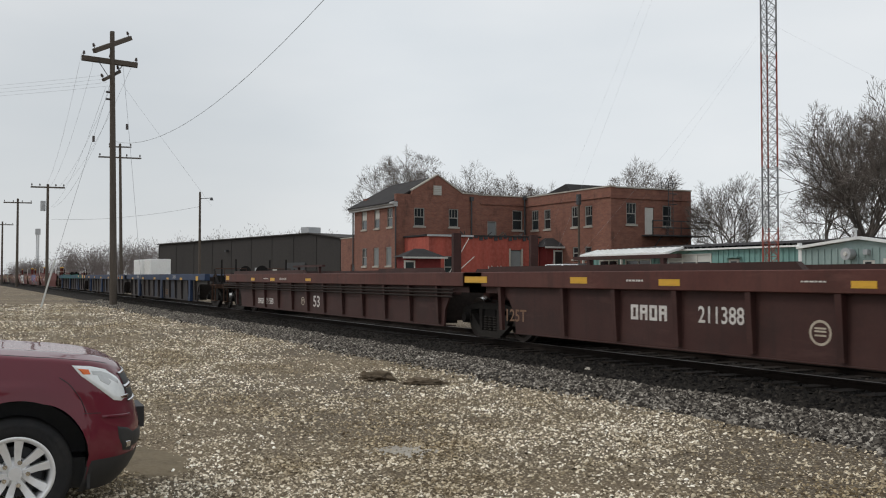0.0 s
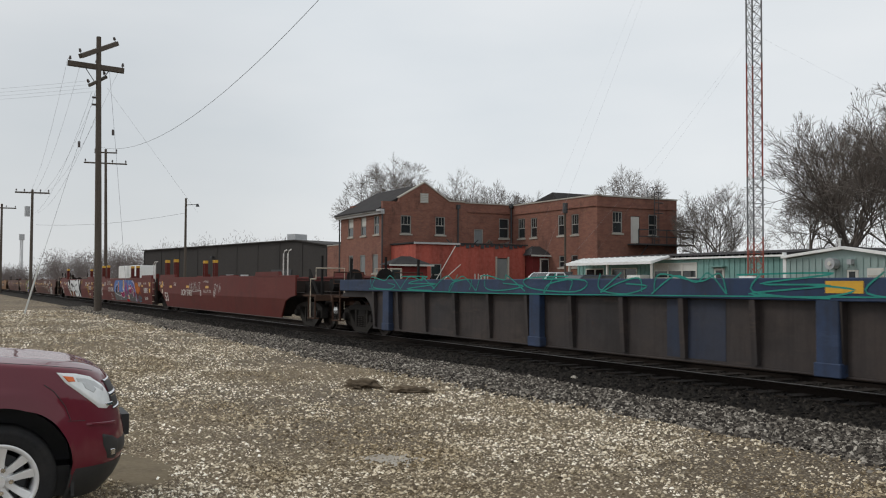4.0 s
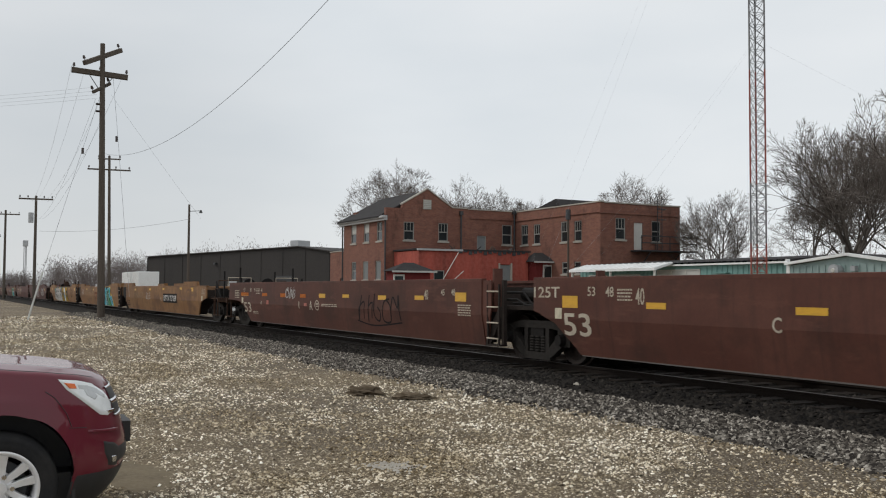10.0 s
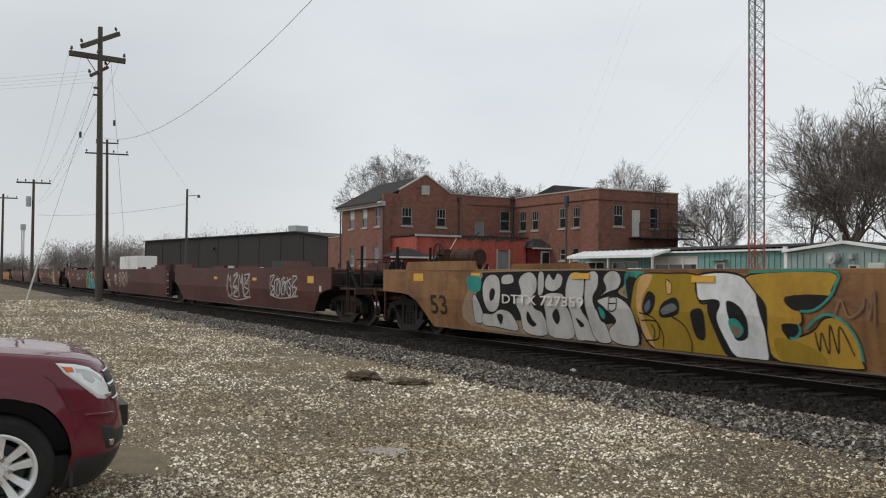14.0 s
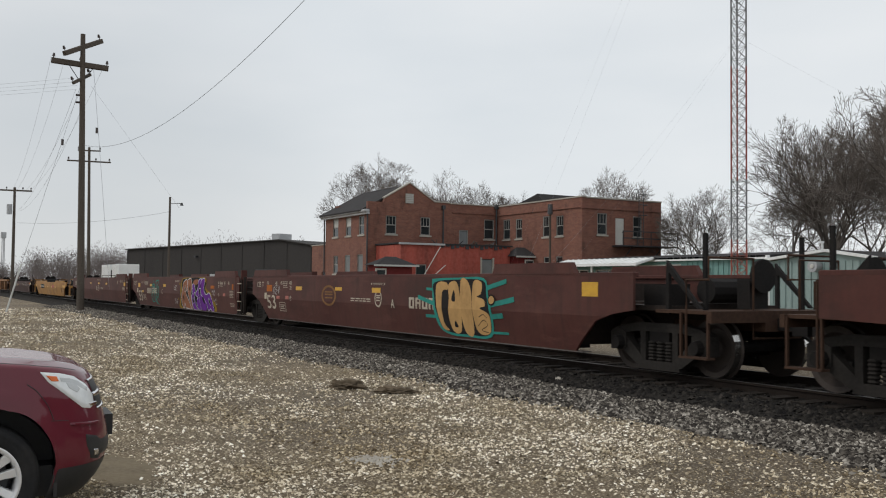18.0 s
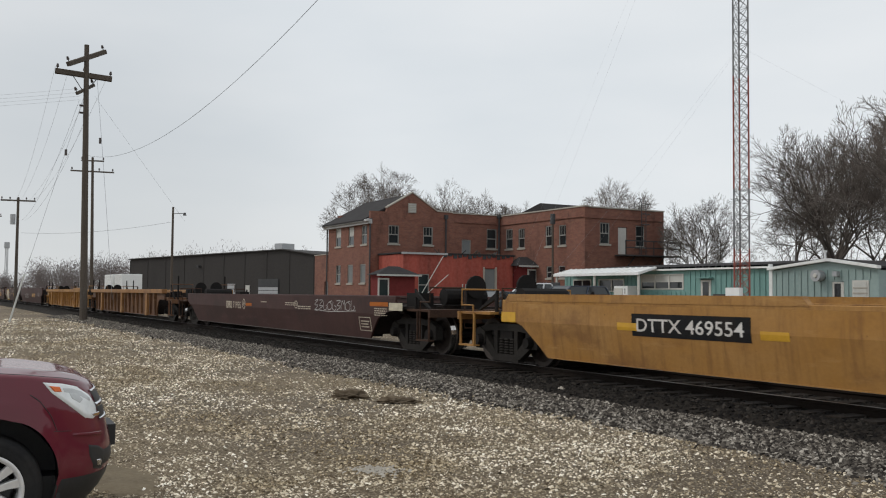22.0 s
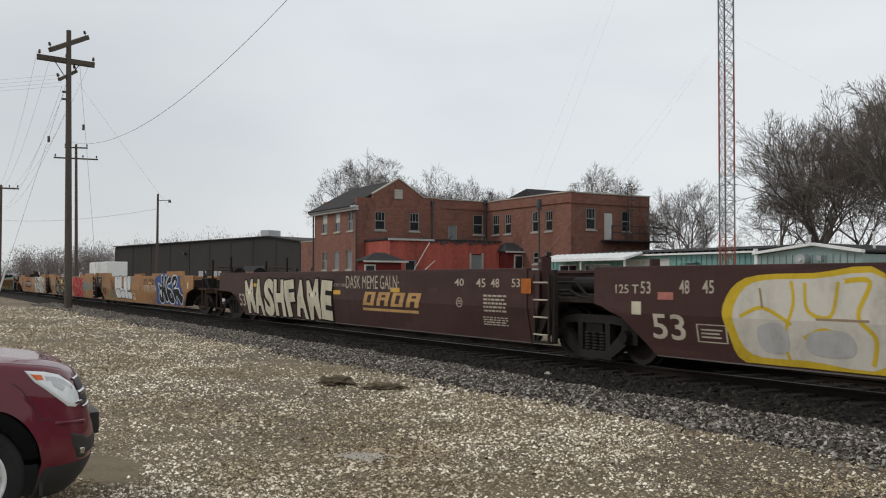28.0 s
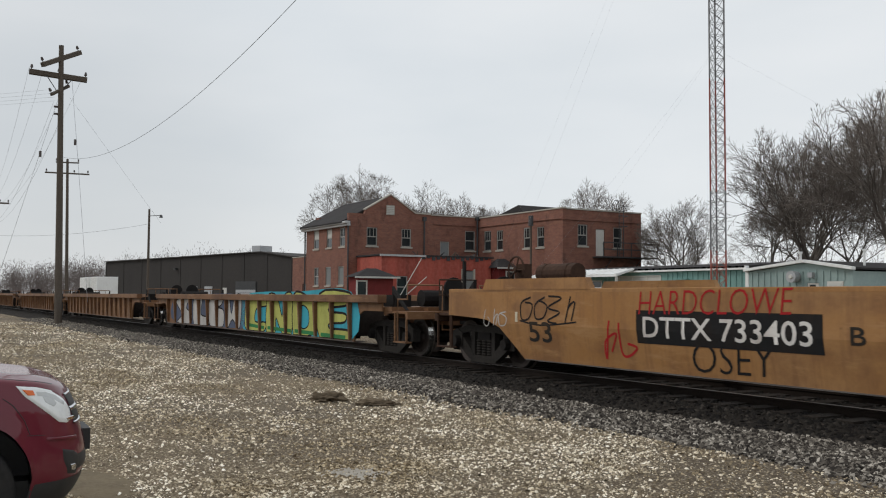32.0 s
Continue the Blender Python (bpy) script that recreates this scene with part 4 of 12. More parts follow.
def top_gear(u, x, d, mat):
    """Air reservoir in straps and a spoked brake wheel, high over the end deck."""
    def tank():
        b = bmesh.new()
        bm_tube(b, (-1.3, 0, 0), (-0.2, 0, 0), 0.19, 0.19, 14)
        for q in (-1.1, -0.4):
            bm_tube(b, (q - 0.03, 0, 0), (q + 0.03, 0, 0), 0.203, 0.203, 14)
            bm_box(b, q - 0.05, q + 0.05, -0.16, 0.16, -0.75, -0.15)
        return to_mesh("air_reservoir", b, mat, bevel=0.008)

    def wheel():
        b = bmesh.new()
        ring = [(0.27 * math.cos(k * 0.3927), 0, 0.27 * math.sin(k * 0.3927)) for k in range(17)]
        bm_pipe(b, ring, 0.022, 6)
        for k in range(5):
            a = k * 1.2566
            bm_tube(b, (0, 0, 0), (0.26 * math.cos(a), 0, 0.26 * math.sin(a)), 0.016, 0.016, 6)
        bm_tube(b, (0, -0.05, 0), (0, 0.2, 0), 0.05, 0.05, 8)
        bm_box(b, -0.12, 0.12, 0.08, 0.3, -0.9, 0.12)
        return to_mesh("brake_wheel", b, mat)
    m = pose(x, 0, 0) if d > 0 else pose(x, 0, 0, 0, 0, 180)
    side = -0.3 * d
    put("air_reservoir", cached(("high_tank", mat.name), tank), u, m @ pose(-0.5, side, 1.82), "rusty strapped air reservoir")
    put("brake_wheel", cached(("brake_wheel", mat.name), wheel), u, m @ (pose(0.2, side, 1.92) if d > 0 else pose(0.2, side, 1.92, 0, 0, 180)), "spoked hand-brake wheel")


def coupled_end(u, x, d, col, top):
    """Platform, railings, brake gear and coupler at a coupled end; d points outwards."""
    rail_mat = M_OLDSTENCIL if col in (M_BROWN, M_BRIGHTRED) else col if col in (M_GOLD, M_TAN, M_RUSTTAN) else M_ENDSTEEL
    if (col is M_BROWN and d > 0) or (col in (M_OCHRE, M_YELLOW) and d < 0):
        top_gear(u, x, d, M_ENDSTEEL if col in (M_OCHRE, M_YELLOW) else M_BROWNBLACK)
    col = col if col in (M_GOLD, M_TAN, M_RUSTTAN) else M_ENDSTEEL

    def platform():
        b = bmesh.new()
        bm_box(b, 0.3, 1.45, -1.4, 1.4, 0.98, 1.03)
        bm_box(b, -0.4, 1.5, -0.35, 0.35, 0.72, 0.98)
        bm_box(b, 1.42, 1.5, -1.45, 1.45, 0.86, 1.03)
        return to_mesh("end_platform", b, col)
    m = pose(x, 0, 0) if d > 0 else pose(x, 0, 0, 0, 0, 180)
    put("end_platform", cached(("plat", col.name), platform), u, m)

    def rails_m():
        b = bmesh.new()
        zt = top + 0.22
        bm_pipe(b, [(0.95, -1.4, 0.36), (0.95, -1.4, 1.0), (0.95, -1.4, top - 0.1), (1.4, -1.4, top - 0.1), (1.4, -1.4, zt), (1.4, -0.5, zt), (1.4, -0.5, 1.0), (1.4, -0.5, 0.62), (1.4, 0.5, 0.62), (1.4, 0.5, zt), (1.4, 1.4, zt), (1.4, 1.4, top - 0.1), (0.95, 1.4, top - 0.1), (0.95, 1.4, 0.36)], 0.02, 6)
        return to_mesh("end_railing", b, rail_mat)
    put("end_railing", cached(("erail", top, rail_mat.name), rails_m), u, m)

    def gear():
        b = bmesh.new()
        bm_tube(b, (0.5, -0.55, 1.32), (0.5, 0.55, 1.32), 0.2, 0.2, 12)
        bm_box(b, 0.9, 1.15, -0.3, 0.1, 1.05, 1.5)
        bm_tube(b, (1.2, -0.1, 1.55), (1.25, -0.1, 1.55), 0.26, 0.26, 14)
        bm_box(b, -0.3, 0.3, -1.1, -0.7, 1.05, 1.4)
        return to_mesh("brake_gear", b, M_BLACKST)
    put("brake_gear", cached("gear", gear), u, m)

    def stand():
        b = bmesh.new()
        bm_prism(b, [(0.34, 0.95), (0.4, 0.95), (0.4, top + 0.02), (1.0, 1.05), (1.07, 1.05), (0.4, top + 0.14), (0.34, top + 0.2)], -0.03, 0.03)
        return to_mesh("end_stand", b, M_BLACKST)
    if top > 1.4:
        for y in (-1.05, 1.05):
            put("guide_post", cached(("endpost", top), lambda: box_mesh("guide_post", [(0.96, 1.02, -0.03, 0.03, 1.0, top + 0.6)], M_BLACKST)), u, m @ pose(0, y, 0), "dark steel container guide post")
    for y in (-1.2, 1.2):
        put("end_stand", cached(("stand", top), stand), u, m @ pose(0, y, 0), "dark steel end stand with sloped brace")

    def step():
        b = bmesh.new()
        bm_box(b, 0.85, 1.42, -1.46, -1.3, 0.33, 0.36)
        bm_box(b, 0.85, 0.88, -1.44, -1.4, 0.36, 1.0)
        bm_box(b, 1.39, 1.42, -1.44, -1.4, 0.36, 1.0)
        return to_mesh("sill_step", b, col)
    for flip in (0, 1):
        put("sill_step", cached(("step", col.name), step), u, m @ (pose(2.27, 0, 0, 0, 0, 180) if flip else pose(0, 0, 0)))

    def coup():
        b = bmesh.new()
        bm_box(b, 1.3, 1.95, -0.1, 0.1, 0.74, 0.92)
        bm_prism(b, [(1.85, -0.2), (2.1, -0.18), (2.1, 0.06), (2.0, 0.2), (1.85, 0.2)], 0.68, 0.98, "z")
        bm_tube(b, (1.5, 0.35, 0.7), (2.0, 0.2, 0.5), 0.025, 0.025, 6)
        return to_mesh("coupler", b, M_BLACKST)
    put("coupler", cached("coupler", coup), u, m)


# ---- paint on the cars ----
def spray(name, c, rough=0.82):
    return worn("spray_" + name, c, tuple(k * 0.45 + g for k, g in zip(c, (0.02, 0.012, 0.007))), rough=rough, s1=1.5, s2=11, streak=(1.6, 1, 0.8), amount=0.75, bump=0.05)


INK = {
    "black": spray("black", (0.012, 0.012, 0.013)), "white": spray("white", (0.62, 0.63, 0.63)), "silver": spray("silver", (0.42, 0.405, 0.385), 0.6),
    "blue": spray("blue", (0.04, 0.11, 0.32)), "slate": spray("slate", (0.085, 0.105, 0.16)), "magenta": spray("magenta", (0.28, 0.02, 0.09)),
    "cyan": spray("cyan", (0.05, 0.33, 0.42)), "green": spray("green", (0.035, 0.2, 0.07)), "lime": spray("lime", (0.42, 0.45, 0.03)),
    "yellow": spray("yellow", (0.55, 0.38, 0.03)), "orange": spray("orange", (0.4, 0.12, 0.025)), "purple": spray("purple", (0.14, 0.025, 0.26)),
    "red": spray("red", (0.34, 0.015, 0.018)), "teal": spray("teal", (0.03, 0.24, 0.2)), "tan": spray("tan", (0.5, 0.3, 0.12)),
    "beige": spray("beige", (0.55, 0.5, 0.38)), "gold": spray("gold", (0.28, 0.18, 0.02)), "mustard": spray("mustard", (0.4, 0.235, 0.035)), "pale_lime": spray("pale_lime", (0.42, 0.43, 0.12)), "royal": spray("royal", (0.02, 0.05, 0.28)),
    "maroon": spray("maroon", (0.15, 0.05, 0.028)), "palegrey": spray("pale_grey", (0.27, 0.2, 0.13)), "pink": spray("pink", (0.42, 0.16, 0.13)), "palebrown": spray("pale_brown", (0.2, 0.12, 0.08)), "grey": spray("grey", (0.12, 0.12, 0.12)), "ghost": spray("ghost", (0.22, 0.115, 0.05)),
    "denim": spray("denim", (0.045, 0.085, 0.23)), "periwinkle": spray("periwinkle", (0.09, 0.16, 0.36)), "tanpaint": spray("old_tan", (0.25, 0.12, 0.045)), "plaster": spray("plaster", (0.56, 0.52, 0.45)), "forest": spray("forest", (0.022, 0.045, 0.043)), "rust": spray("rust", (0.27, 0.11, 0.06)),
}


def stroke(unit, pts, width, mat, depth):
    """A sprayed line along points (x, z)."""
    b = bmesh.new()
    prev = None
    for i, (x, z) in enumerate(pts):
        a = pts[max(i - 1, 0)]
        c = pts[min(i + 1, len(pts) - 1)]
        d = Vector((c[0] - a[0], c[1] - a[1]))
        d = d.normalized() if d.length > 1e-6 else Vector((1, 0))
        nx, nz = -d.y * width / 2, d.x * width / 2
        cur = (b.verts.new((x + nx, -HALF_W - depth, max(z + nz, 0.275))), b.verts.new((x - nx, -HALF_W - depth, max(z - nz, 0.27))))
        if prev:
            b.faces.new((prev[0], prev[1], cur[1], cur[0]))
        prev = cur
    return part("graffiti", b, mat, unit, "thin sprayed tag")


def eased(pts, n=5):
    """An open smooth curve through points."""
    out = []
    ext = [pts[0]] + list(pts) + [pts[-1]]
    for i in range(len(pts) - 1):
        p0, p1, p2, p3 = (Vector(q) for q in ext[i:i + 4])
        for k in range(n):
            t = k / n
            q = 0.5 * (2 * p1 + (p2 - p0) * t + (2 * p0 - 5 * p1 + 4 * p2 - p3) * t * t + (3 * p1 - p0 - 3 * p2 + p3) * t ** 3)
            out.append((q.x, q.y))
    return out + [tuple(pts[-1])]


def scrawl(unit, x0, x1, z0, z1, mat, seed, depth=0.006):
    """A handwritten tag: one bent stroke or two for each unreadable sign, and a swash."""
    rs = random.Random(seed)
    h = z1 - z0
    n = max(2, min(9, int((x1 - x0) / max(0.62 * h, 0.1))))
    cell = (x1 - x0) / n
    wd = max(0.02, min(0.045, h * 0.06))
    for i in range(n):
        cx = x0 + cell * (i + 0.5)
        form = rs.choice(("loop", "hook", "arch", "zig", "stem"))
        f = {"loop": [(0.3, 0.9), (-0.35, 0.7), (-0.3, 0.15), (0.3, 0.1), (0.4, 0.6), (-0.1, 0.75)],
             "hook": [(-0.3, 0.95), (-0.25, 0.2), (0.1, 0.0), (0.4, 0.3), (0.1, 0.5)],
             "arch": [(-0.4, 0.05), (-0.3, 0.9), (0.05, 0.6), (0.2, 0.95), (0.4, 0.05)],
             "zig": [(-0.4, 0.9), (0.35, 0.95), (-0.3, 0.5), (0.4, 0.4), (-0.35, 0.05), (0.3, 0.0)],
             "stem": [(0.0, 1.0), (-0.1, 0.0), (-0.05, 0.5), (0.35, 0.75), (0.3, 0.1)]}[form]
        pts = [(cx + (x + rs.uniform(-0.1, 0.1)) * cell * 1.1 + 0.12 * h * (z - 0.5), z0 + h * (0.08 + 0.84 * z + rs.uniform(-0.06, 0.06))) for x, z in f]
        stroke(unit, eased(pts), wd, mat, depth + 0.0003 * i)
    if n > 3:
        stroke(unit, eased([(x0, z0 + 0.1 * h), (x0 + 0.4 * (x1 - x0), z0 - 0.02 * h), (x1, z0 + 0.12 * h)]), wd * 0.8, mat, depth)


def rounded(pts, n=5):
    """A closed smooth curve through points."""
    out = []
    m = len(pts)
    for i in range(m):
        p0, p1, p2, p3 = (Vector(pts[(i + j) % m]) for j in (-1, 0, 1, 2))
        for k in range(n):
            t = k / n
            out.append(0.5 * (2 * p1 + (p2 - p0) * t + (2 * p0 - 5 * p1 + 4 * p2 - p3) * t * t + (3 * p1 - p0 - 3 * p2 + p3) * t ** 3))
    return [(q.x, q.y) for q in out]


def fill_shape(unit, pts, mat, depth):
    b = bmesh.new()
    b.faces.new([b.verts.new((x, -HALF_W - depth, max(z, 0.285))) for x, z in pts])
    return part("graffiti", b, mat, unit)


def printed(unit, x0, x1, z0, z1, word, fill, outline):
    """A painted word in upright block letters with a heavy outline."""
    rs = random.Random(len(word))
    cell = (x1 - x0) / len(word)
    for i, ch in enumerate(word):
        cx, cz, h = x0 + cell * (i + 0.5), (z0 + z1) / 2, (z1 - z0) * rs.uniform(0.86, 0.95)
        tl, sh = rs.uniform(-5, 5), rs.uniform(-0.12, 0.12)
        lettering(unit, ch, cx, cz, cell * 1.08, h * 1.03, INK[outline], depth=0.011 + 0.002 * i, offset=0.1, shear=sh, name="graffiti", tilt=tl)
        lettering(unit, ch, cx, cz, cell * 0.95, h * 0.95, INK[fill], depth=0.012 + 0.002 * i, offset=0.055, shear=sh, name="graffiti", tilt=tl)


def blot(p, ink, pts, depth, edge="", width=0.03):
    """A filled, rounded sprayed shape on a piece p = (car, x0, x1, z0, z1), with an outline if an edge is named."""
    u, x0, x1, z0, z1 = p
    o = rounded([(x0 + x * (x1 - x0), z0 + z * (z1 - z0)) for x, z in pts], 4)
    o = [(x, max(z, 0.272)) for x, z in o]
    fill_shape(u, o, INK[ink], depth)
    if edge:
        stroke(u, o + o[:2], width, INK[edge], depth + 0.0003)


def line(p, ink, pts, width, depth):
    """A sprayed line, thinner towards its ends."""
    u, x0, x1, z0, z1 = p
    stroke(u, eased([(x0 + x * (x1 - x0), z0 + z * (z1 - z0)) for x, z in pts]), width, INK[ink], depth)


def art_cemo(u):
    """Grey and blue field with magenta arms, white edges and an orange cloud."""
    p = (u, 0, 1, 0, 1)
    blot(p, "grey", [(7.1, 1.1), (7.59, 1.47), (10.42, 1.49), (12.77, 1.48), (13.16, 1.39), (13.66, 1.09), (13.96, 0.83), (14.07, 0.33), (13.41, 0.31), (12.05, 0.32), (10.42, 0.35), (8.64, 0.33), (7.38, 0.33), (7.04, 0.78)], 0.0080)
    blot(p, "periwinkle", [(7.16, 1.23), (7.59, 1.49), (10.05, 1.5), (12.9, 1.48), (13.42, 1.27), (13.78, 0.93), (13.66, 0.84), (12.77, 1.09), (11.75, 0.97), (10.42, 0.83), (8.74, 0.82), (7.6, 0.76), (7.13, 0.86)], 0.0086)
    blot(p, "orange", [(13.69, 1.28), (14.02, 1.37), (14.46, 1.29), (14.72, 1.12), (14.83, 0.82), (14.51, 0.76), (14.13, 0.83), (13.9, 0.96)], 0.0092)
    blot(p, "orange", [(15.09, 1.02), (15.05, 0.93), (14.98, 0.89), (14.9, 0.92), (14.87, 1.02), (14.9, 1.11), (14.98, 1.15), (15.06, 1.12)], 0.0098)
    blot(p, "orange", [(15.38, 0.81), (15.36, 0.76), (15.32, 0.74), (15.27, 0.75), (15.25, 0.8), (15.27, 0.85), (15.32, 0.88), (15.36, 0.86)], 0.0104)
    blot(p, "black", [(7.6, 0.94), (7.86, 1.11), (8.18, 1.21), (8.28, 1.12), (7.98, 0.96), (8.24, 0.82), (7.78, 0.76)], 0.0110)
    line(p, "white", [(8.24, 1.29), (7.66, 1.13), (7.45, 0.91), (7.72, 0.7), (8.41, 0.64), (9.16, 0.58), (9.39, 0.69)], 0.035, 0.0116)
    blot(p, "orange", [(8.44, 1.35), (8.67, 1.4), (8.75, 1), (8.61, 0.82), (8.36, 0.85), (8.48, 1.09)], 0.0122, "white", 0.03)
    blot(p, "magenta", [(9.47, 0.82), (9.76, 0.78), (10.14, 0.83), (10.55, 0.95), (10.61, 0.68), (10.34, 0.52), (9.86, 0.51), (9.47, 0.62), (9.31, 0.73)], 0.0128, "white", 0.03)
    blot(p, "tan", [(10.05, 1.45), (10.34, 1.47), (10.51, 1.18), (10.28, 0.94), (10.03, 1.03), (10.1, 1.26)], 0.0134, "white", 0.03)
    blot(p, "purple", [(10.58, 1.47), (10.77, 1.44), (10.87, 1.13), (11.01, 1.33), (11.19, 1.45), (11.11, 1.03), (10.94, 0.78), (10.77, 1.02)], 0.0140)
    blot(p, "magenta", [(10.9, 1.24), (11.19, 1.36), (11.32, 1.06), (11.79, 0.77), (11.61, 0.66), (11.29, 0.92), (11.21, 0.71), (11.77, 0.56), (11.59, 0.45), (11.19, 0.59), (10.98, 0.78)], 0.0146, "periwinkle", 0.03)
    blot(p, "magenta", [(11.71, 1.36), (12.05, 1.17), (12.57, 1.26), (12.64, 1.07), (12.93, 1.16), (12.78, 0.96), (12.57, 0.76), (12.22, 0.75), (11.98, 0.99), (11.81, 1.1)], 0.0152, "white", 0.025)
    blot(p, "palegrey", [(11.99, 1.06), (12.27, 1.11), (12.53, 1.05), (12.27, 1)], 0.0158, "white", 0.03)
    blot(p, "magenta", [(12.75, 1.07), (13.1, 1.15), (13.43, 1.04), (13.61, 0.81), (13.49, 0.63), (13.16, 0.59), (12.9, 0.72), (12.7, 0.92)], 0.0164)
    blot(p, "slate", [(12.95, 1.06), (13.32, 0.96), (13.39, 0.8), (13.2, 0.64), (13.1, 0.78), (12.95, 0.83)], 0.0170, "white", 0.04)
    blot(p, "orange", [(13.03, 0.93), (13.24, 0.88), (13.26, 0.8), (13.1, 0.82)], 0.0176)
    blot(p, "tan", [(11.96, 0.58), (11.91, 0.5), (11.77, 0.46), (11.64, 0.48), (11.58, 0.55), (11.64, 0.63), (11.77, 0.67), (11.91, 0.65)], 0.0182, "white", 0.04)
    blot(p, "red", [(11.01, 0.41), (11.61, 0.43), (11.99, 0.32), (11.27, 0.31)], 0.0188)
    line(p, "purple", [(13.03, 1.44), (13.54, 1.19), (13.89, 0.88), (14.03, 0.56), (14.09, 0.32)], 0.13, 0.0194)
    line(p, "white", [(12.8, 1.46), (13.32, 1.32), (13.78, 1.03), (14, 0.72), (14.11, 0.32)], 0.04, 0.0200)
    line(p, "white", [(12.94, 1.48), (13.42, 1.38), (13.63, 1.21)], 0.03, 0.0206)
    line(p, "white", [(13.87, 0.62), (13.78, 0.49), (13.87, 0.4), (14.02, 0.48)], 0.035, 0.0212)
    line(p, "white", [(12.8, 0.52), (13.09, 0.56), (13.41, 0.8)], 0.02, 0.0218)
    line(p, "white", [(9.27, 0.35), (9.42, 0.57), (9.16, 0.58)], 0.02, 0.0224)
    line(p, "white", [(10.33, 0.56), (10.47, 0.79), (10.42, 0.96)], 0.02, 0.0230)
    line(p, "white", [(11.83, 1.31), (11.89, 1.44), (12.04, 1.46)], 0.025, 0.0236)


def art_roek(p, c):
    """Interlocked fat letters in eight colours, with white edges on a black shadow and a bubbly halo."""
    blot(p, c[0], [(0.105, 0.847), (0.174, 0.992), (0.479, 1), (0.778, 0.992), (0.791, 0.677), (0.905, 0.548), (0.943, 0.339), (1, 0.185), (0.994, 0), (0.943, 0), (0.609, 0), (0.332, 0), (0.024, 0.016), (0.037, 0.226), (0.079, 0.379), (0.088, 0.71)], 0.0080)
    blot(p, "black", [(0.136, 0.887), (0.24, 0.976), (0.758, 0.976), (0.767, 0.661), (0.82, 0.54), (0.894, 0.516), (0.936, 0.266), (0.934, 0), (0.728, 0), (0.609, 0.008), (0.105, 0.024), (0.079, 0.282), (0.123, 0.581)], 0.0086)
    blot(p, c[1], [(0.174, 0.839), (0.257, 0.944), (0.292, 0.887), (0.275, 0.629), (0.248, 0.516), (0.305, 0.282), (0.341, 0), (0.255, 0.016), (0.193, 0.032), (0.183, 0.185), (0.156, 0.032), (0.114, 0.04), (0.097, 0.282), (0.149, 0.621)], 0.0092, "white", 0.028)
    blot(p, c[2], [(0.31, 0.935), (0.387, 0.976), (0.418, 0.726), (0.389, 0.468), (0.387, 0.008), (0.354, 0.016), (0.321, 0.419), (0.295, 0.629), (0.303, 0.806)], 0.0098, "white", 0.028)
    blot(p, c[3], [(0.433, 0.79), (0.479, 0.798), (0.508, 0.573), (0.479, 0.484), (0.486, 0.153), (0.517, 0.008), (0.435, 0), (0.4, 0.081), (0.393, 0.379), (0.433, 0.508), (0.428, 0.685)], 0.0104, "white", 0.028)
    blot(p, c[4], [(0.479, 0.919), (0.56, 0.952), (0.589, 0.903), (0.552, 0.79), (0.479, 0.79), (0.444, 0.847)], 0.0110)
    blot(p, c[5], [(0.589, 0.903), (0.673, 0.968), (0.662, 0.702), (0.604, 0.605), (0.615, 0.016), (0.545, 0.016), (0.521, 0.282), (0.574, 0.379), (0.512, 0.484), (0.56, 0.613), (0.585, 0.742)], 0.0116, "white", 0.028)
    blot(p, c[6], [(0.62, 0.492), (0.659, 0.46), (0.745, 0.363), (0.754, 0.024), (0.646, 0.016), (0.615, 0.145)], 0.0122)
    blot(p, c[7], [(0.673, 0.935), (0.758, 0.96), (0.734, 0.637), (0.798, 0.492), (0.866, 0.548), (0.916, 0.395), (0.934, 0.016), (0.883, 0), (0.862, 0.073), (0.796, 0), (0.776, 0.194), (0.719, 0.403), (0.661, 0.5), (0.655, 0.742)], 0.0128, "white", 0.028)
    blot(p, "black", [(0.207, 0.621), (0.229, 0.742), (0.242, 0.669), (0.22, 0.54)], 0.0134, "white", 0.015)
    blot(p, "black", [(0.156, 0.339), (0.174, 0.46), (0.187, 0.371), (0.171, 0.25)], 0.0140)
    blot(p, "black", [(0.345, 0.637), (0.361, 0.758), (0.376, 0.661), (0.36, 0.589)], 0.0146)
    blot(p, "black", [(0.415, 0.258), (0.437, 0.387), (0.464, 0.274), (0.439, 0.194)], 0.0152, "white", 0.015)
    blot(p, "black", [(0.516, 0.323), (0.532, 0.411), (0.539, 0.306), (0.527, 0.234)], 0.0158)
    blot(p, "black", [(0.683, 0.339), (0.714, 0.435), (0.741, 0.29), (0.719, 0.202)], 0.0164)
    blot(p, "black", [(0.839, 0.315), (0.861, 0.379), (0.884, 0.218), (0.862, 0.177)], 0.0170, "white", 0.015)
    blot(p, "black", [(0.651, 0.726), (0.662, 0.823), (0.67, 0.71), (0.661, 0.637)], 0.0176)
    blot(p, "black", [(0.073, 0.524), (0.07, 0.5), (0.061, 0.5), (0.055, 0.524), (0.061, 0.548), (0.07, 0.548)], 0.0182)
    blot(p, "black", [(0.967, 0.121), (0.961, 0.081), (0.952, 0.081), (0.947, 0.113), (0.952, 0.153), (0.961, 0.153)], 0.0188)
    blot(p, "black", [(0.765, 0.71), (0.761, 0.685), (0.752, 0.685), (0.749, 0.71), (0.752, 0.742), (0.761, 0.742)], 0.0194)
    blot(p, c[0], [(0.081, 0.798), (0.075, 0.766), (0.064, 0.766), (0.059, 0.798), (0.064, 0.831), (0.075, 0.831)], 0.0200)
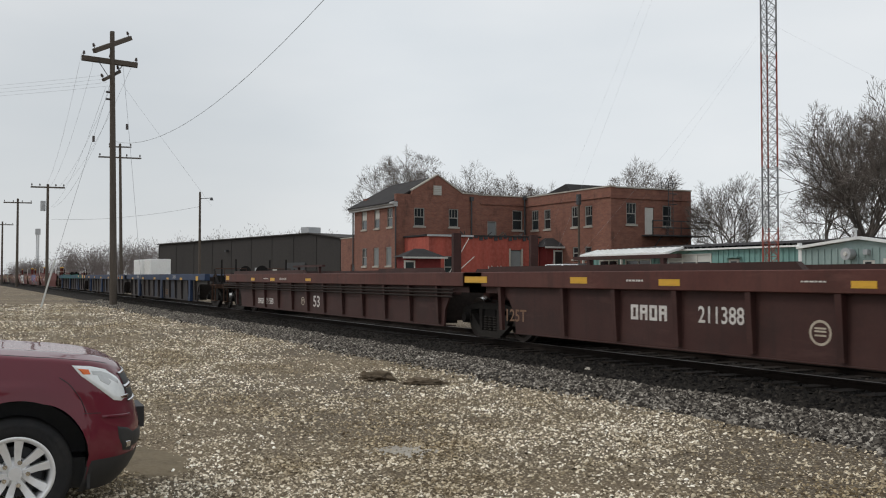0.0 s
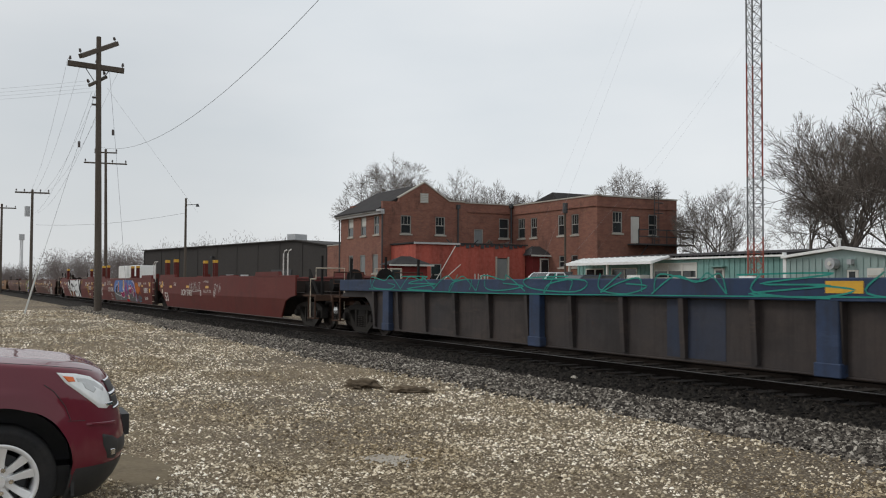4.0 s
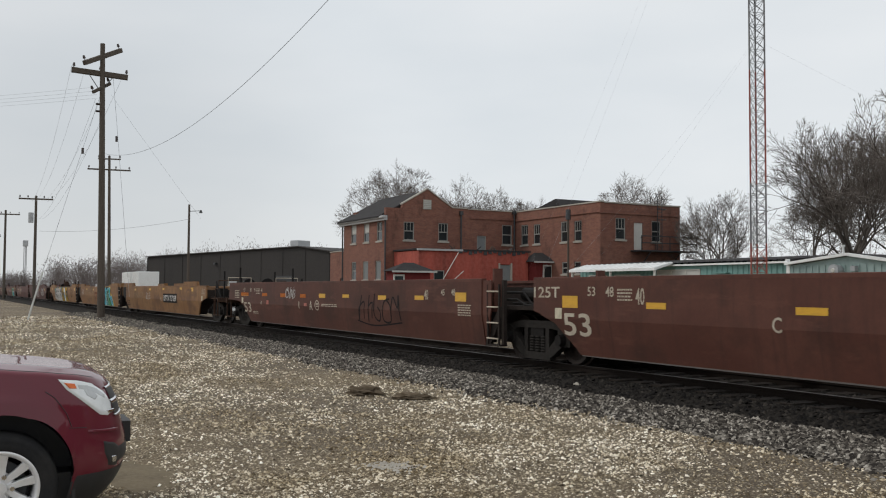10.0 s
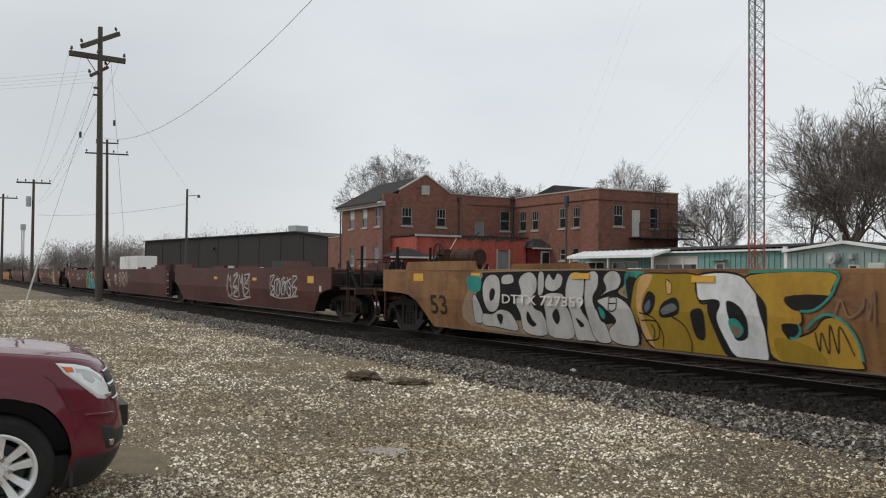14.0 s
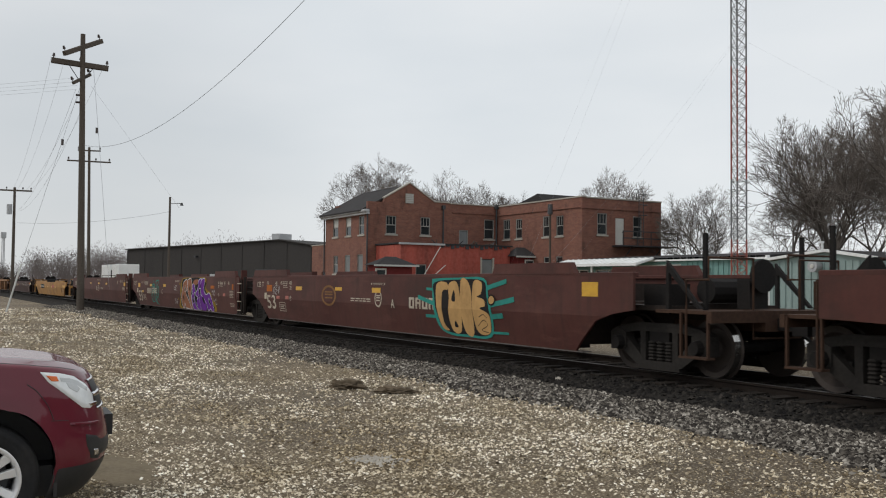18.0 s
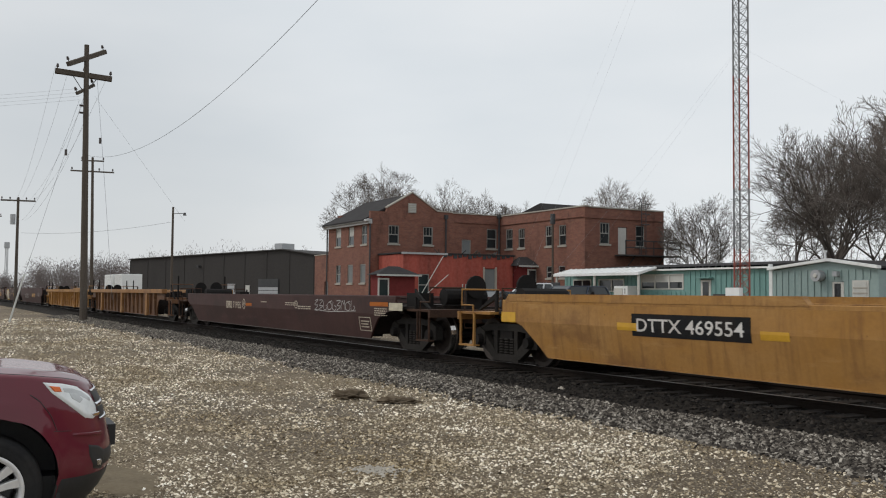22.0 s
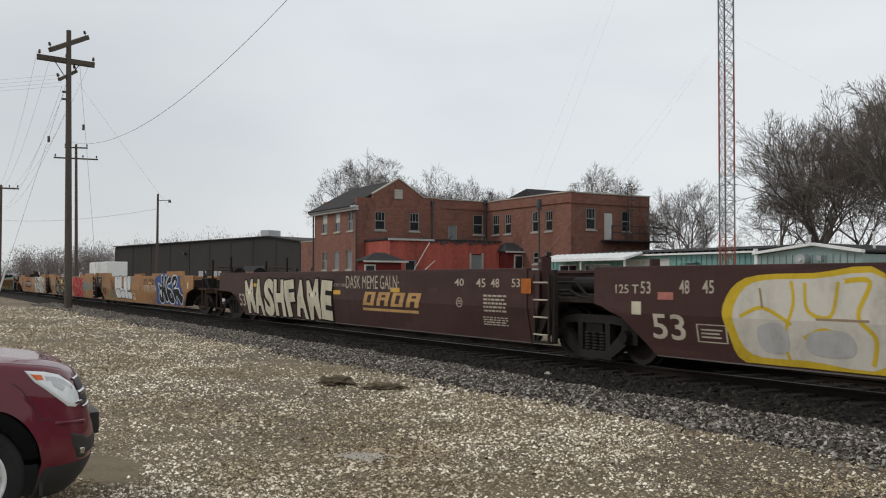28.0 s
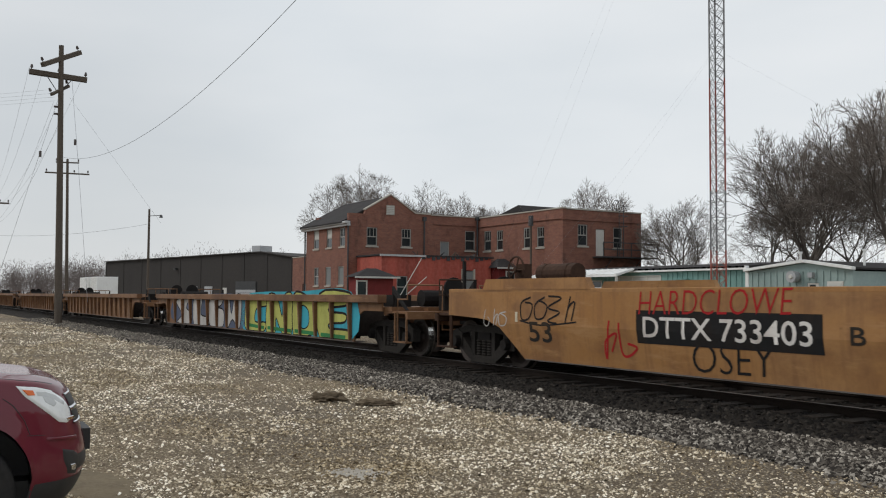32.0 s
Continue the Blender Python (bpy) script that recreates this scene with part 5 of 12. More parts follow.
    blot(p, c[0], [(0.994, 0.258), (0.987, 0.21), (0.976, 0.21), (0.969, 0.25), (0.976, 0.29), (0.989, 0.298)], 0.0206)
    blot(p, c[0], [(0.798, 0.919), (0.791, 0.863), (0.776, 0.863), (0.767, 0.919), (0.776, 0.976), (0.791, 0.976)], 0.0212)
    blot(p, c[0], [(0.022, 0.306), (0.017, 0.274), (0.006, 0.274), (0, 0.306), (0.006, 0.339), (0.017, 0.339)], 0.0218)


def art_gold(u):
    """Mustard and white letters with black counters and turquoise edges."""
    p = (u, 0, 1, 0, 1)
    blot(p, "teal", [(10.51, 1.45), (10.97, 1.47), (10.90, 1.32), (10.68, 1.11), (10.54, 1.10)], 0.0090)
    blot(p, "black", [(10.53, 1.34), (10.77, 1.38), (10.90, 1.20), (10.78, 0.27), (10.61, 0.89)], 0.0095)
    blot(p, "gold", [(10.66, 1.02), (10.84, 1.41), (11.52, 1.45), (12.16, 1.41), (12.20, 1.02), (12.55, 1.03), (12.63, 0.50), (12.76, 0.28), (12.10, 0.27), (11.10, 0.27), (10.84, 0.56), (10.68, 0.81)], 0.0100, "black", 0.02)
    blot(p, "tan", [(10.78, 1.07), (10.89, 1.40), (11.15, 1.43), (11.09, 1.28), (10.94, 1.09), (10.91, 0.82), (11.10, 0.32), (10.88, 0.52)], 0.0105)
    blot(p, "black", [(10.94, 0.99), (11.06, 1.17), (11.22, 1.10), (11.19, 0.91), (11.03, 0.79), (10.94, 0.86)], 0.0110)
    blot(p, "slate", [(10.98, 0.94), (11.09, 1.04), (11.11, 0.93), (11.01, 0.84)], 0.0115)
    blot(p, "black", [(11.37, 0.98), (11.64, 1.09), (11.76, 0.99), (11.70, 0.83), (11.33, 0.78)], 0.0120)
    blot(p, "grey", [(11.37, 0.91), (11.61, 1.00), (11.70, 0.91), (11.40, 0.82)], 0.0125)
    blot(p, "tan", [(11.47, 1.35), (11.59, 1.29), (11.58, 1.15), (11.50, 1.15)], 0.0130, "black", 0.015)
    line(p, "black", [(10.84, 0.83), (11.16, 0.76), (11.33, 0.54), (11.31, 0.32)], 0.022, 0.0135)
    line(p, "black", [(11.52, 0.82), (11.81, 0.69), (11.94, 0.46), (11.92, 0.28)], 0.022, 0.0140)
    line(p, "black", [(10.81, 0.75), (10.88, 0.47), (11.10, 0.28)], 0.022, 0.0145)
    line(p, "black", [(11.10, 0.66), (11.16, 0.55), (11.10, 0.40)], 0.022, 0.0150)
    line(p, "black", [(10.87, 0.71), (11.23, 0.70), (11.23, 0.45), (10.96, 0.40)], 0.022, 0.0155)
    line(p, "black", [(12.15, 1.38), (12.10, 1.22), (12.20, 1.02)], 0.022, 0.0160)
    blot(p, "black", [(12.01, 0.90), (12.23, 0.93), (12.26, 0.71), (12.22, 0.50), (12.07, 0.51), (12.00, 0.70)], 0.0165)
    blot(p, "black", [(12.34, 1.01), (12.58, 1.05), (12.58, 0.73), (12.78, 0.27), (12.60, 0.31), (12.42, 0.68)], 0.0170)
    blot(p, "white", [(12.14, 1.42), (12.63, 1.47), (13.03, 1.40), (13.29, 1.13), (13.39, 0.73), (13.37, 0.27), (12.83, 0.27), (12.63, 0.50), (12.50, 0.80), (12.58, 1.02), (12.47, 1.07), (12.18, 1.06), (12.12, 1.26)], 0.0175, "black", 0.03)
    blot(p, "black", [(12.71, 1.06), (12.93, 1.01), (13.08, 0.83), (13.05, 0.57), (12.83, 0.53), (12.76, 0.78)], 0.0180)
    blot(p, "teal", [(12.73, 0.79), (12.88, 0.82), (13.00, 0.68), (12.89, 0.56), (12.78, 0.61)], 0.0185)
    blot(p, "palebrown", [(12.78, 0.72), (12.89, 0.71), (12.95, 0.64), (12.87, 0.58), (12.80, 0.62)], 0.0190)
    blot(p, "black", [(13.25, 1.16), (13.46, 1.10), (13.43, 0.56), (13.62, 0.27), (13.41, 0.27), (13.37, 0.73)], 0.0195)
    blot(p, "mustard", [(13.15, 1.44), (14.46, 1.48), (14.48, 1.26), (14.36, 1.15), (13.75, 1.14), (13.99, 0.97), (13.99, 0.80), (13.68, 0.75), (13.82, 0.62), (14.16, 0.72), (14.36, 0.89), (14.60, 0.90), (14.79, 0.71), (14.85, 0.39), (14.75, 0.28), (13.59, 0.28), (13.41, 0.55), (13.43, 0.99), (13.20, 1.24)], 0.0200, "black", 0.025)
    blot(p, "black", [(13.75, 1.15), (14.40, 1.18), (14.24, 1.01), (13.88, 0.98)], 0.0205)
    blot(p, "black", [(13.67, 0.78), (13.97, 0.78), (13.79, 0.58)], 0.0210)
    blot(p, "gold", [(13.55, 0.60), (14.16, 0.50), (14.32, 0.29), (13.64, 0.29)], 0.0215)
    line(p, "teal", [(13.13, 1.47), (14.46, 1.49), (14.52, 1.29), (14.40, 1.12), (14.20, 0.99), (13.99, 0.97)], 0.035, 0.0220)
    line(p, "teal", [(13.95, 0.80), (13.97, 0.71), (13.89, 0.62), (13.79, 0.61)], 0.035, 0.0225)
    line(p, "teal", [(14.07, 0.75), (14.36, 0.94), (14.64, 0.87), (14.81, 0.65), (14.86, 0.39)], 0.035, 0.0230)
    line(p, "black", [(14.20, 0.71), (14.24, 0.47), (14.30, 0.71), (14.38, 0.45), (14.44, 0.82), (14.52, 0.46), (14.58, 0.80), (14.75, 0.45)], 0.022, 0.0235)
    line(p, "palebrown", [(14.50, 0.89), (14.60, 1.13), (14.72, 0.92), (14.91, 1.04), (14.93, 1.17)], 0.03, 0.0240)
    line(p, "palebrown", [(14.98, 1.11), (15.00, 0.90), (15.07, 1.27), (15.08, 0.85)], 0.03, 0.0245)


def art_silver(u):
    """Crowded silver letters on black."""
    p = (u, 0, 1, 0, 1)
    blot(p, "palegrey", [(5.41, 0.37), (5.43, 1.05), (5.92, 1.39), (6.34, 1.49), (10.44, 1.50), (10.58, 1.28), (10.44, 1.12), (10.78, 0.98), (10.81, 0.34), (10.52, 0.27), (9.07, 0.27)], 0.0085)
    blot(p, "black", [(5.77, 0.89), (6.05, 1.39), (6.34, 1.46), (10.44, 1.49), (10.50, 1.28), (10.34, 1.13), (10.68, 0.98), (10.65, 0.68), (10.24, 0.63), (9.67, 0.58), (9.06, 0.58), (8.24, 0.59), (6.66, 0.51), (6.04, 0.54)], 0.0090)
    blot(p, "teal", [(5.43, 1.36), (5.94, 1.36), (5.93, 1.08), (5.49, 1.10)], 0.0095)
    blot(p, "silver", [(6.09, 0.90), (6.05, 1.17), (6.19, 1.36), (6.45, 1.42), (6.67, 1.34), (6.73, 1.07), (6.66, 0.81), (6.46, 0.68), (6.23, 0.69)], 0.0100, "black", 0.018)
    blot(p, "silver", [(5.71, 1.02), (5.93, 0.81), (6.00, 0.48), (5.67, 0.43), (5.63, 0.77)], 0.0105, "black", 0.018)
    blot(p, "silver", [(6.00, 0.62), (6.36, 0.63), (6.66, 0.73), (6.96, 0.71), (7.15, 0.59), (7.23, 0.34), (6.46, 0.37), (5.96, 0.40)], 0.0110, "black", 0.018)
    blot(p, "silver", [(6.80, 1.39), (7.14, 1.42), (7.19, 1.26), (6.80, 1.23)], 0.0115, "black", 0.018)
    blot(p, "silver", [(7.38, 1.29), (7.56, 1.44), (7.83, 1.46), (7.99, 1.32), (7.97, 1.12), (7.84, 0.99), (7.90, 0.80), (8.15, 0.71), (8.21, 0.32), (7.48, 0.33), (7.39, 0.68), (7.24, 0.93), (7.47, 1.06)], 0.0120, "black", 0.018)
    blot(p, "silver", [(8.04, 1.40), (8.14, 1.49), (8.23, 1.40), (8.20, 1.10), (8.04, 1.05)], 0.0125, "black", 0.018)
    blot(p, "silver", [(8.26, 1.30), (8.38, 1.44), (8.53, 1.33), (8.65, 1.45), (8.80, 1.38), (8.75, 1.21), (8.53, 1.12), (8.30, 1.16)], 0.0130, "black", 0.018)
    blot(p, "silver", [(8.23, 1.05), (8.78, 1.09), (8.86, 0.92), (9.00, 0.74), (9.02, 0.32), (8.29, 0.31), (8.24, 0.76)], 0.0135, "black", 0.018)
    blot(p, "silver", [(8.90, 1.21), (9.01, 1.42), (9.21, 1.47), (9.42, 1.40), (9.41, 1.08), (9.33, 0.85), (9.52, 0.62), (9.75, 0.32), (9.37, 0.29), (9.10, 0.31), (9.02, 0.74), (8.90, 0.97)], 0.0140, "black", 0.018)
    blot(p, "silver", [(9.49, 1.40), (9.66, 1.49), (9.81, 1.43), (9.80, 1.22), (9.67, 1.04), (9.74, 0.86), (9.96, 0.60), (10.05, 0.31), (9.64, 0.32), (9.48, 0.76), (9.44, 1.08)], 0.0145, "black", 0.018)
    blot(p, "silver", [(9.95, 1.36), (10.13, 1.49), (10.34, 1.46), (10.41, 1.32), (10.31, 1.19), (10.10, 1.14), (9.81, 1.04), (10.03, 1.18)], 0.0150, "black", 0.018)
    blot(p, "silver", [(9.81, 1.00), (10.10, 1.07), (10.34, 1.06), (10.58, 0.95), (10.71, 0.76), (10.73, 0.30), (10.14, 0.31), (10.03, 0.51), (10.24, 0.66), (10.14, 0.78), (9.89, 0.91)], 0.0155, "black", 0.018)
    blot(p, "black", [(6.33, 1.06), (6.45, 1.15), (6.53, 1.07), (6.47, 0.93), (6.35, 0.90)], 0.0160)
    blot(p, "black", [(6.54, 0.62), (6.64, 0.43), (6.76, 0.62)], 0.0165)
    blot(p, "black", [(7.66, 0.74), (7.80, 0.57), (7.91, 0.50), (7.76, 0.45), (7.60, 0.56)], 0.0170)
    blot(p, "black", [(8.45, 0.69), (8.62, 0.82), (8.68, 0.65), (8.56, 0.53)], 0.0175)
    blot(p, "black", [(9.15, 0.68), (9.26, 0.52), (9.37, 0.57)], 0.0180)
    blot(p, "black", [(9.78, 0.95), (10.03, 0.85), (10.02, 0.65), (9.84, 0.66)], 0.0185)
    blot(p, "teal", [(9.83, 0.89), (9.97, 0.81), (9.95, 0.69), (9.86, 0.74)], 0.0190)
    line(p, "black", [(10.11, 1.05), (10.29, 1.05), (10.27, 0.86), (10.10, 0.84), (10.11, 1.05)], 0.02, 0.0195)
    line(p, "black", [(10.11, 0.95), (10.28, 0.96)], 0.02, 0.0200)


def art_tan(u):
    """Tan fingers on a black shadow with teal flames."""
    p = (u, 0, 1, 0, 1)
    line(p, "teal", [(14.44, 1.23), (14.95, 1.34), (15.51, 1.45)], 0.09, 0.0080)
    line(p, "teal", [(14.44, 0.92), (15.19, 1.02), (15.77, 1.11)], 0.1, 0.0086)
    line(p, "teal", [(14.44, 0.67), (14.95, 0.75), (15.37, 0.79)], 0.1, 0.0092)
    line(p, "teal", [(13.33, 0.91), (12.72, 0.96), (11.95, 1.1)], 0.09, 0.0098)
    line(p, "teal", [(13.33, 0.71), (12.82, 0.69), (12.27, 0.69)], 0.07, 0.0104)
    line(p, "teal", [(13.32, 1.21), (12.82, 1.26), (12.34, 1.28)], 0.06, 0.0110)
    line(p, "teal", [(14.79, 0.44), (15.2, 0.45), (15.5, 0.45)], 0.05, 0.0116)
    blot(p, "teal", [(12.6, 1.42), (12.71, 1.5), (13.71, 1.52), (14.7, 1.51), (14.87, 1.18), (15, 0.75), (14.95, 0.42), (14.66, 0.31), (14.09, 0.31), (13.31, 0.32), (12.85, 0.46), (12.66, 0.82)], 0.0122)
    blot(p, "black", [(12.71, 1.42), (13.71, 1.48), (14.67, 1.46), (14.8, 1.18), (14.92, 0.75), (14.89, 0.47), (14.64, 0.36), (14.09, 0.36), (13.33, 0.37), (12.93, 0.5), (12.77, 0.82), (12.69, 1.14)], 0.0128)
    blot(p, "tan", [(12.79, 1.37), (13.22, 1.42), (13.28, 1.27), (13.04, 1.21), (13.05, 0.6), (13.25, 0.42), (12.98, 0.46), (12.82, 0.78)], 0.0134)
    blot(p, "tan", [(13.31, 1.38), (13.66, 1.42), (13.82, 0.93), (13.74, 0.42), (13.43, 0.4), (13.29, 0.68), (13.33, 1.09)], 0.0140)
    blot(p, "tan", [(13.81, 1.45), (14.09, 1.45), (14.24, 1.14), (14.24, 0.4), (13.95, 0.38), (13.82, 0.7)], 0.0146)
    blot(p, "tan", [(14.32, 1.44), (14.63, 1.42), (14.6, 1.2), (14.44, 1.14), (14.7, 1.09), (14.75, 0.96), (14.55, 0.91), (14.88, 0.79), (14.88, 0.47), (14.62, 0.38), (14.36, 0.49), (14.27, 0.94)], 0.0152)
    blot(p, "black", [(13.49, 0.51), (13.55, 0.63), (13.64, 0.5)], 0.0158)
    blot(p, "black", [(13.44, 1.06), (13.54, 1.27), (13.6, 1.04)], 0.0164)
    line(p, "black", [(14.44, 0.56), (14.66, 0.68), (14.79, 0.58), (14.55, 0.48), (14.79, 0.44)], 0.015, 0.0170)
    line(p, "black", [(14.49, 0.73), (14.66, 0.79), (14.79, 0.73)], 0.015, 0.0176)
    blot(p, "tan", [(15.11, 1.09), (15.07, 1.02), (14.99, 0.99), (14.91, 1.01), (14.88, 1.08), (14.91, 1.15), (14.99, 1.18), (15.07, 1.15)], 0.0182, "black", 0.03)


def art_bubble(u):
    """White swollen letters with thin black edges."""
    p = (u, 0, 1, 0, 1)
    blot(p, "white", [(5.01, 1.49), (5.54, 1.5), (6.05, 1.49), (6.08, 0.94), (6.29, 0.79), (6.22, 0.44), (5.35, 0.4), (5.02, 0.6), (4.98, 0.93)], 0.0080, "black", 0.032)
    blot(p, "white", [(6.08, 1.49), (6.61, 1.49), (6.67, 0.97), (7.2, 0.9), (7.4, 0.66), (7.2, 0.45), (6.47, 0.42), (6.22, 0.67), (6.28, 0.86), (6.08, 0.96)], 0.0086, "black", 0.032)
    blot(p, "white", [(7.13, 1.4), (7.43, 1.52), (7.77, 1.48), (7.89, 1.06), (7.87, 0.48), (7.44, 0.4), (7.2, 0.52), (7.39, 0.72), (7.13, 0.95)], 0.0092, "black", 0.032)
    blot(p, "white", [(7.95, 1.48), (8.67, 1.48), (8.72, 1.01), (8.56, 0.8), (8.79, 0.72), (8.83, 0.51), (8.63, 0.4), (8.05, 0.4), (7.9, 0.55), (7.95, 1.06)], 0.0098, "black", 0.032)
    line(p, "black", [(5.04, 0.8), (5.68, 0.89), (6.21, 0.81)], 0.03, 0.0104)
    line(p, "black", [(6.09, 0.7), (6.84, 0.81), (7.41, 0.68)], 0.03, 0.0110)
    line(p, "black", [(7.99, 0.78), (8.31, 0.78), (8.68, 0.79)], 0.07, 0.0116)
    line(p, "black", [(6.4, 0.95), (6.84, 0.97), (7.26, 0.87)], 0.025, 0.0122)
    line(p, "grey", [(5.47, 1.42), (5.75, 1.42)], 0.08, 0.0128)
    line(p, "black", [(7.37, 1.34), (7.46, 1.43), (7.52, 1.32), (7.4, 1.27), (7.37, 1.37)], 0.015, 0.0134)
    line(p, "black", [(8.31, 1.4), (8.54, 1.43), (8.4, 1.31), (8.58, 1.25), (8.38, 1.22)], 0.015, 0.0140)


def art_black(u):
    """A black piece with cream edges, brown counters and bare patches."""
    p = (u, 0, 1, 0, 1)
    blot(p, "black", [(3.99, 1.48), (6.89, 1.5), (8.92, 1.49), (8.95, 1.12), (9.21, 0.48), (9.24, 0.27), (8.06, 0.27), (6.75, 0.27), (5.41, 0.27), (3.72, 0.28), (3.29, 0.73), (3.34, 0.92), (3.72, 1.21)], 0.0080)
    line(p, "beige", [(3.96, 1.48), (3.64, 1.16), (3.3, 0.84), (3.42, 0.45), (3.72, 0.28)], 0.05, 0.0086)
    blot(p, "maroon", [(4.32, 1.24), (4.58, 1.25), (4.5, 1.09), (4.26, 1.08)], 0.0092, "beige", 0.04)
    blot(p, "maroon", [(4.26, 0.65), (4.61, 0.76), (4.95, 0.59), (5.12, 0.38), (5.35, 0.27), (5.02, 0.27), (4.77, 0.51)], 0.0098, "beige", 0.045)
    blot(p, "maroon", [(3.68, 0.87), (3.86, 0.93), (3.81, 0.64), (3.95, 0.56), (3.72, 0.58)], 0.0104, "beige", 0.04)
    line(p, "beige", [(3.86, 1.13), (3.95, 0.71), (4.22, 0.54), (4.28, 0.66)], 0.045, 0.0110)
    line(p, "beige", [(4.92, 1.11), (4.69, 0.9), (4.35, 0.72)], 0.045, 0.0116)
    blot(p, "maroon", [(5.44, 0.87), (5.37, 0.68), (5.21, 0.73)], 0.0122, "beige", 0.04)
    line(p, "beige", [(5.69, 1.48), (5.54, 1.08), (5.18, 0.76)], 0.05, 0.0128)
    line(p, "beige", [(5.69, 1.48), (5.76, 1.24), (6.22, 1.31), (6.26, 1.05), (6.57, 0.98), (6.77, 0.63), (6.92, 0.47)], 0.055, 0.0134)
    line(p, "beige", [(5.81, 1.09), (5.95, 0.74), (6.02, 0.27)], 0.05, 0.0140)
    line(p, "beige", [(5.18, 0.68), (5.1, 0.44)], 0.03, 0.0146)
    line(p, "beige", [(5.41, 0.66), (5.53, 0.28)], 0.025, 0.0152)
    blot(p, "maroon", [(6.2, 0.57), (6.49, 0.62), (6.7, 0.56), (6.42, 0.48)], 0.0158, "beige", 0.045)
    blot(p, "maroon", [(7.28, 1.48), (7.34, 1.39), (7.17, 1.14), (7.04, 1.16), (7.14, 1.38)], 0.0164, "beige", 0.045)
    blot(p, "maroon", [(7.59, 1.12), (7.77, 1.11), (7.77, 0.99), (7.62, 1.03)], 0.0170, "beige", 0.045)
    blot(p, "maroon", [(7.06, 0.73), (7.32, 0.85), (7.57, 0.76), (7.85, 0.47), (8.12, 0.27), (7.73, 0.27), (7.57, 0.59), (7.26, 0.74)], 0.0176, "beige", 0.05)
    blot(p, "maroon", [(8.22, 1.18), (8.51, 1.28), (8.55, 1.06), (8.34, 1.01)], 0.0182, "beige", 0.05)
    line(p, "beige", [(7.92, 1.48), (7.86, 1.09), (7.98, 0.79), (7.87, 0.59)], 0.05, 0.0188)
    line(p, "beige", [(7.86, 1.17), (8.23, 1.23), (8.6, 1.33)], 0.055, 0.0194)
    line(p, "beige", [(7.98, 0.79), (8.33, 0.58), (8.71, 0.44), (8.82, 0.45)], 0.06, 0.0200)
    line(p, "beige", [(8.33, 0.65), (8.59, 0.75)], 0.05, 0.0206)
    line(p, "beige", [(8.87, 1.48), (8.95, 1.18)], 0.06, 0.0212)
    line(p, "beige", [(9.17, 0.48), (9.24, 0.27)], 0.06, 0.0218)
    line(p, "beige", [(6.46, 0.47), (6.64, 0.29)], 0.02, 0.0224)
    line(p, "beige", [(6.37, 0.46), (6.42, 0.27)], 0.02, 0.0230)
    line(p, "beige", [(8.16, 1.45), (8.14, 1.3)], 0.02, 0.0236)
    line(p, "beige", [(8.32, 1.45), (8.3, 1.32)], 0.02, 0.0242)
    blot(p, "tanpaint", [(6.56, 1.02), (7.08, 1.05), (7.08, 0.73), (6.56, 0.74)], 0.0248)
    blot(p, "tanpaint", [(4.69, 1.47), (5.61, 1.48), (5.61, 1.29), (4.69, 1.3)], 0.0254)
    blot(p, "tanpaint", [(6.42, 1.45), (6.93, 1.46), (6.93, 1.27), (6.41, 1.27)], 0.0260)
    blot(p, "tanpaint", [(8.53, 1.1), (9.71, 1.12), (9.7, 0.5), (8.53, 0.49)], 0.0266)
    blot(p, "red", [(8.96, 1.07), (9.71, 1.1), (9.71, 0.96), (9.45, 0.95), (9.46, 0.53), (9.24, 0.53), (9.2, 0.94), (8.96, 0.97)], 0.0272)
    blot(p, "cyan", [(8.62, 0.98), (8.79, 1), (8.9, 0.91), (9.12, 0.86), (9.1, 0.71), (8.89, 0.77), (8.69, 0.74)], 0.0278)
    blot(p, "silver", [(7.69, 1.38), (7.66, 1.34), (7.59, 1.34), (7.55, 1.38), (7.59, 1.42), (7.66, 1.42)], 0.0284)
    blot(p, "silver", [(8.76, 1.3), (8.73, 1.26), (8.68, 1.26), (8.65, 1.3), (8.68, 1.34), (8.74, 1.34)], 0.0290)
    blot(p, "silver", [(7.4, 0.55), (7.37, 0.51), (7.32, 0.51), (7.3, 0.55), (7.32, 0.58), (7.37, 0.59)], 0.0296)
    blot(p, "silver", [(8.26, 0.46), (8.23, 0.42), (8.18, 0.41), (8.15, 0.46), (8.18, 0.5), (8.23, 0.51)], 0.0302)
    blot(p, "silver", [(6.33, 1.46), (6.3, 1.43), (6.25, 1.43), (6.23, 1.46), (6.25, 1.49), (6.3, 1.49)], 0.0308)
    blot(p, "silver", [(4.65, 0.49), (4.62, 0.45), (4.56, 0.44), (4.53, 0.48), (4.56, 0.52), (4.62, 0.52)], 0.0314)
    blot(p, "silver", [(5.78, 0.57), (5.76, 0.54), (5.7, 0.53), (5.68, 0.56), (5.7, 0.6), (5.76, 0.6)], 0.0320)
    blot(p, "silver", [(8.09, 0.83), (8.07, 0.8), (8.04, 0.8), (8.02, 0.82), (8.04, 0.85), (8.07, 0.85)], 0.0326)


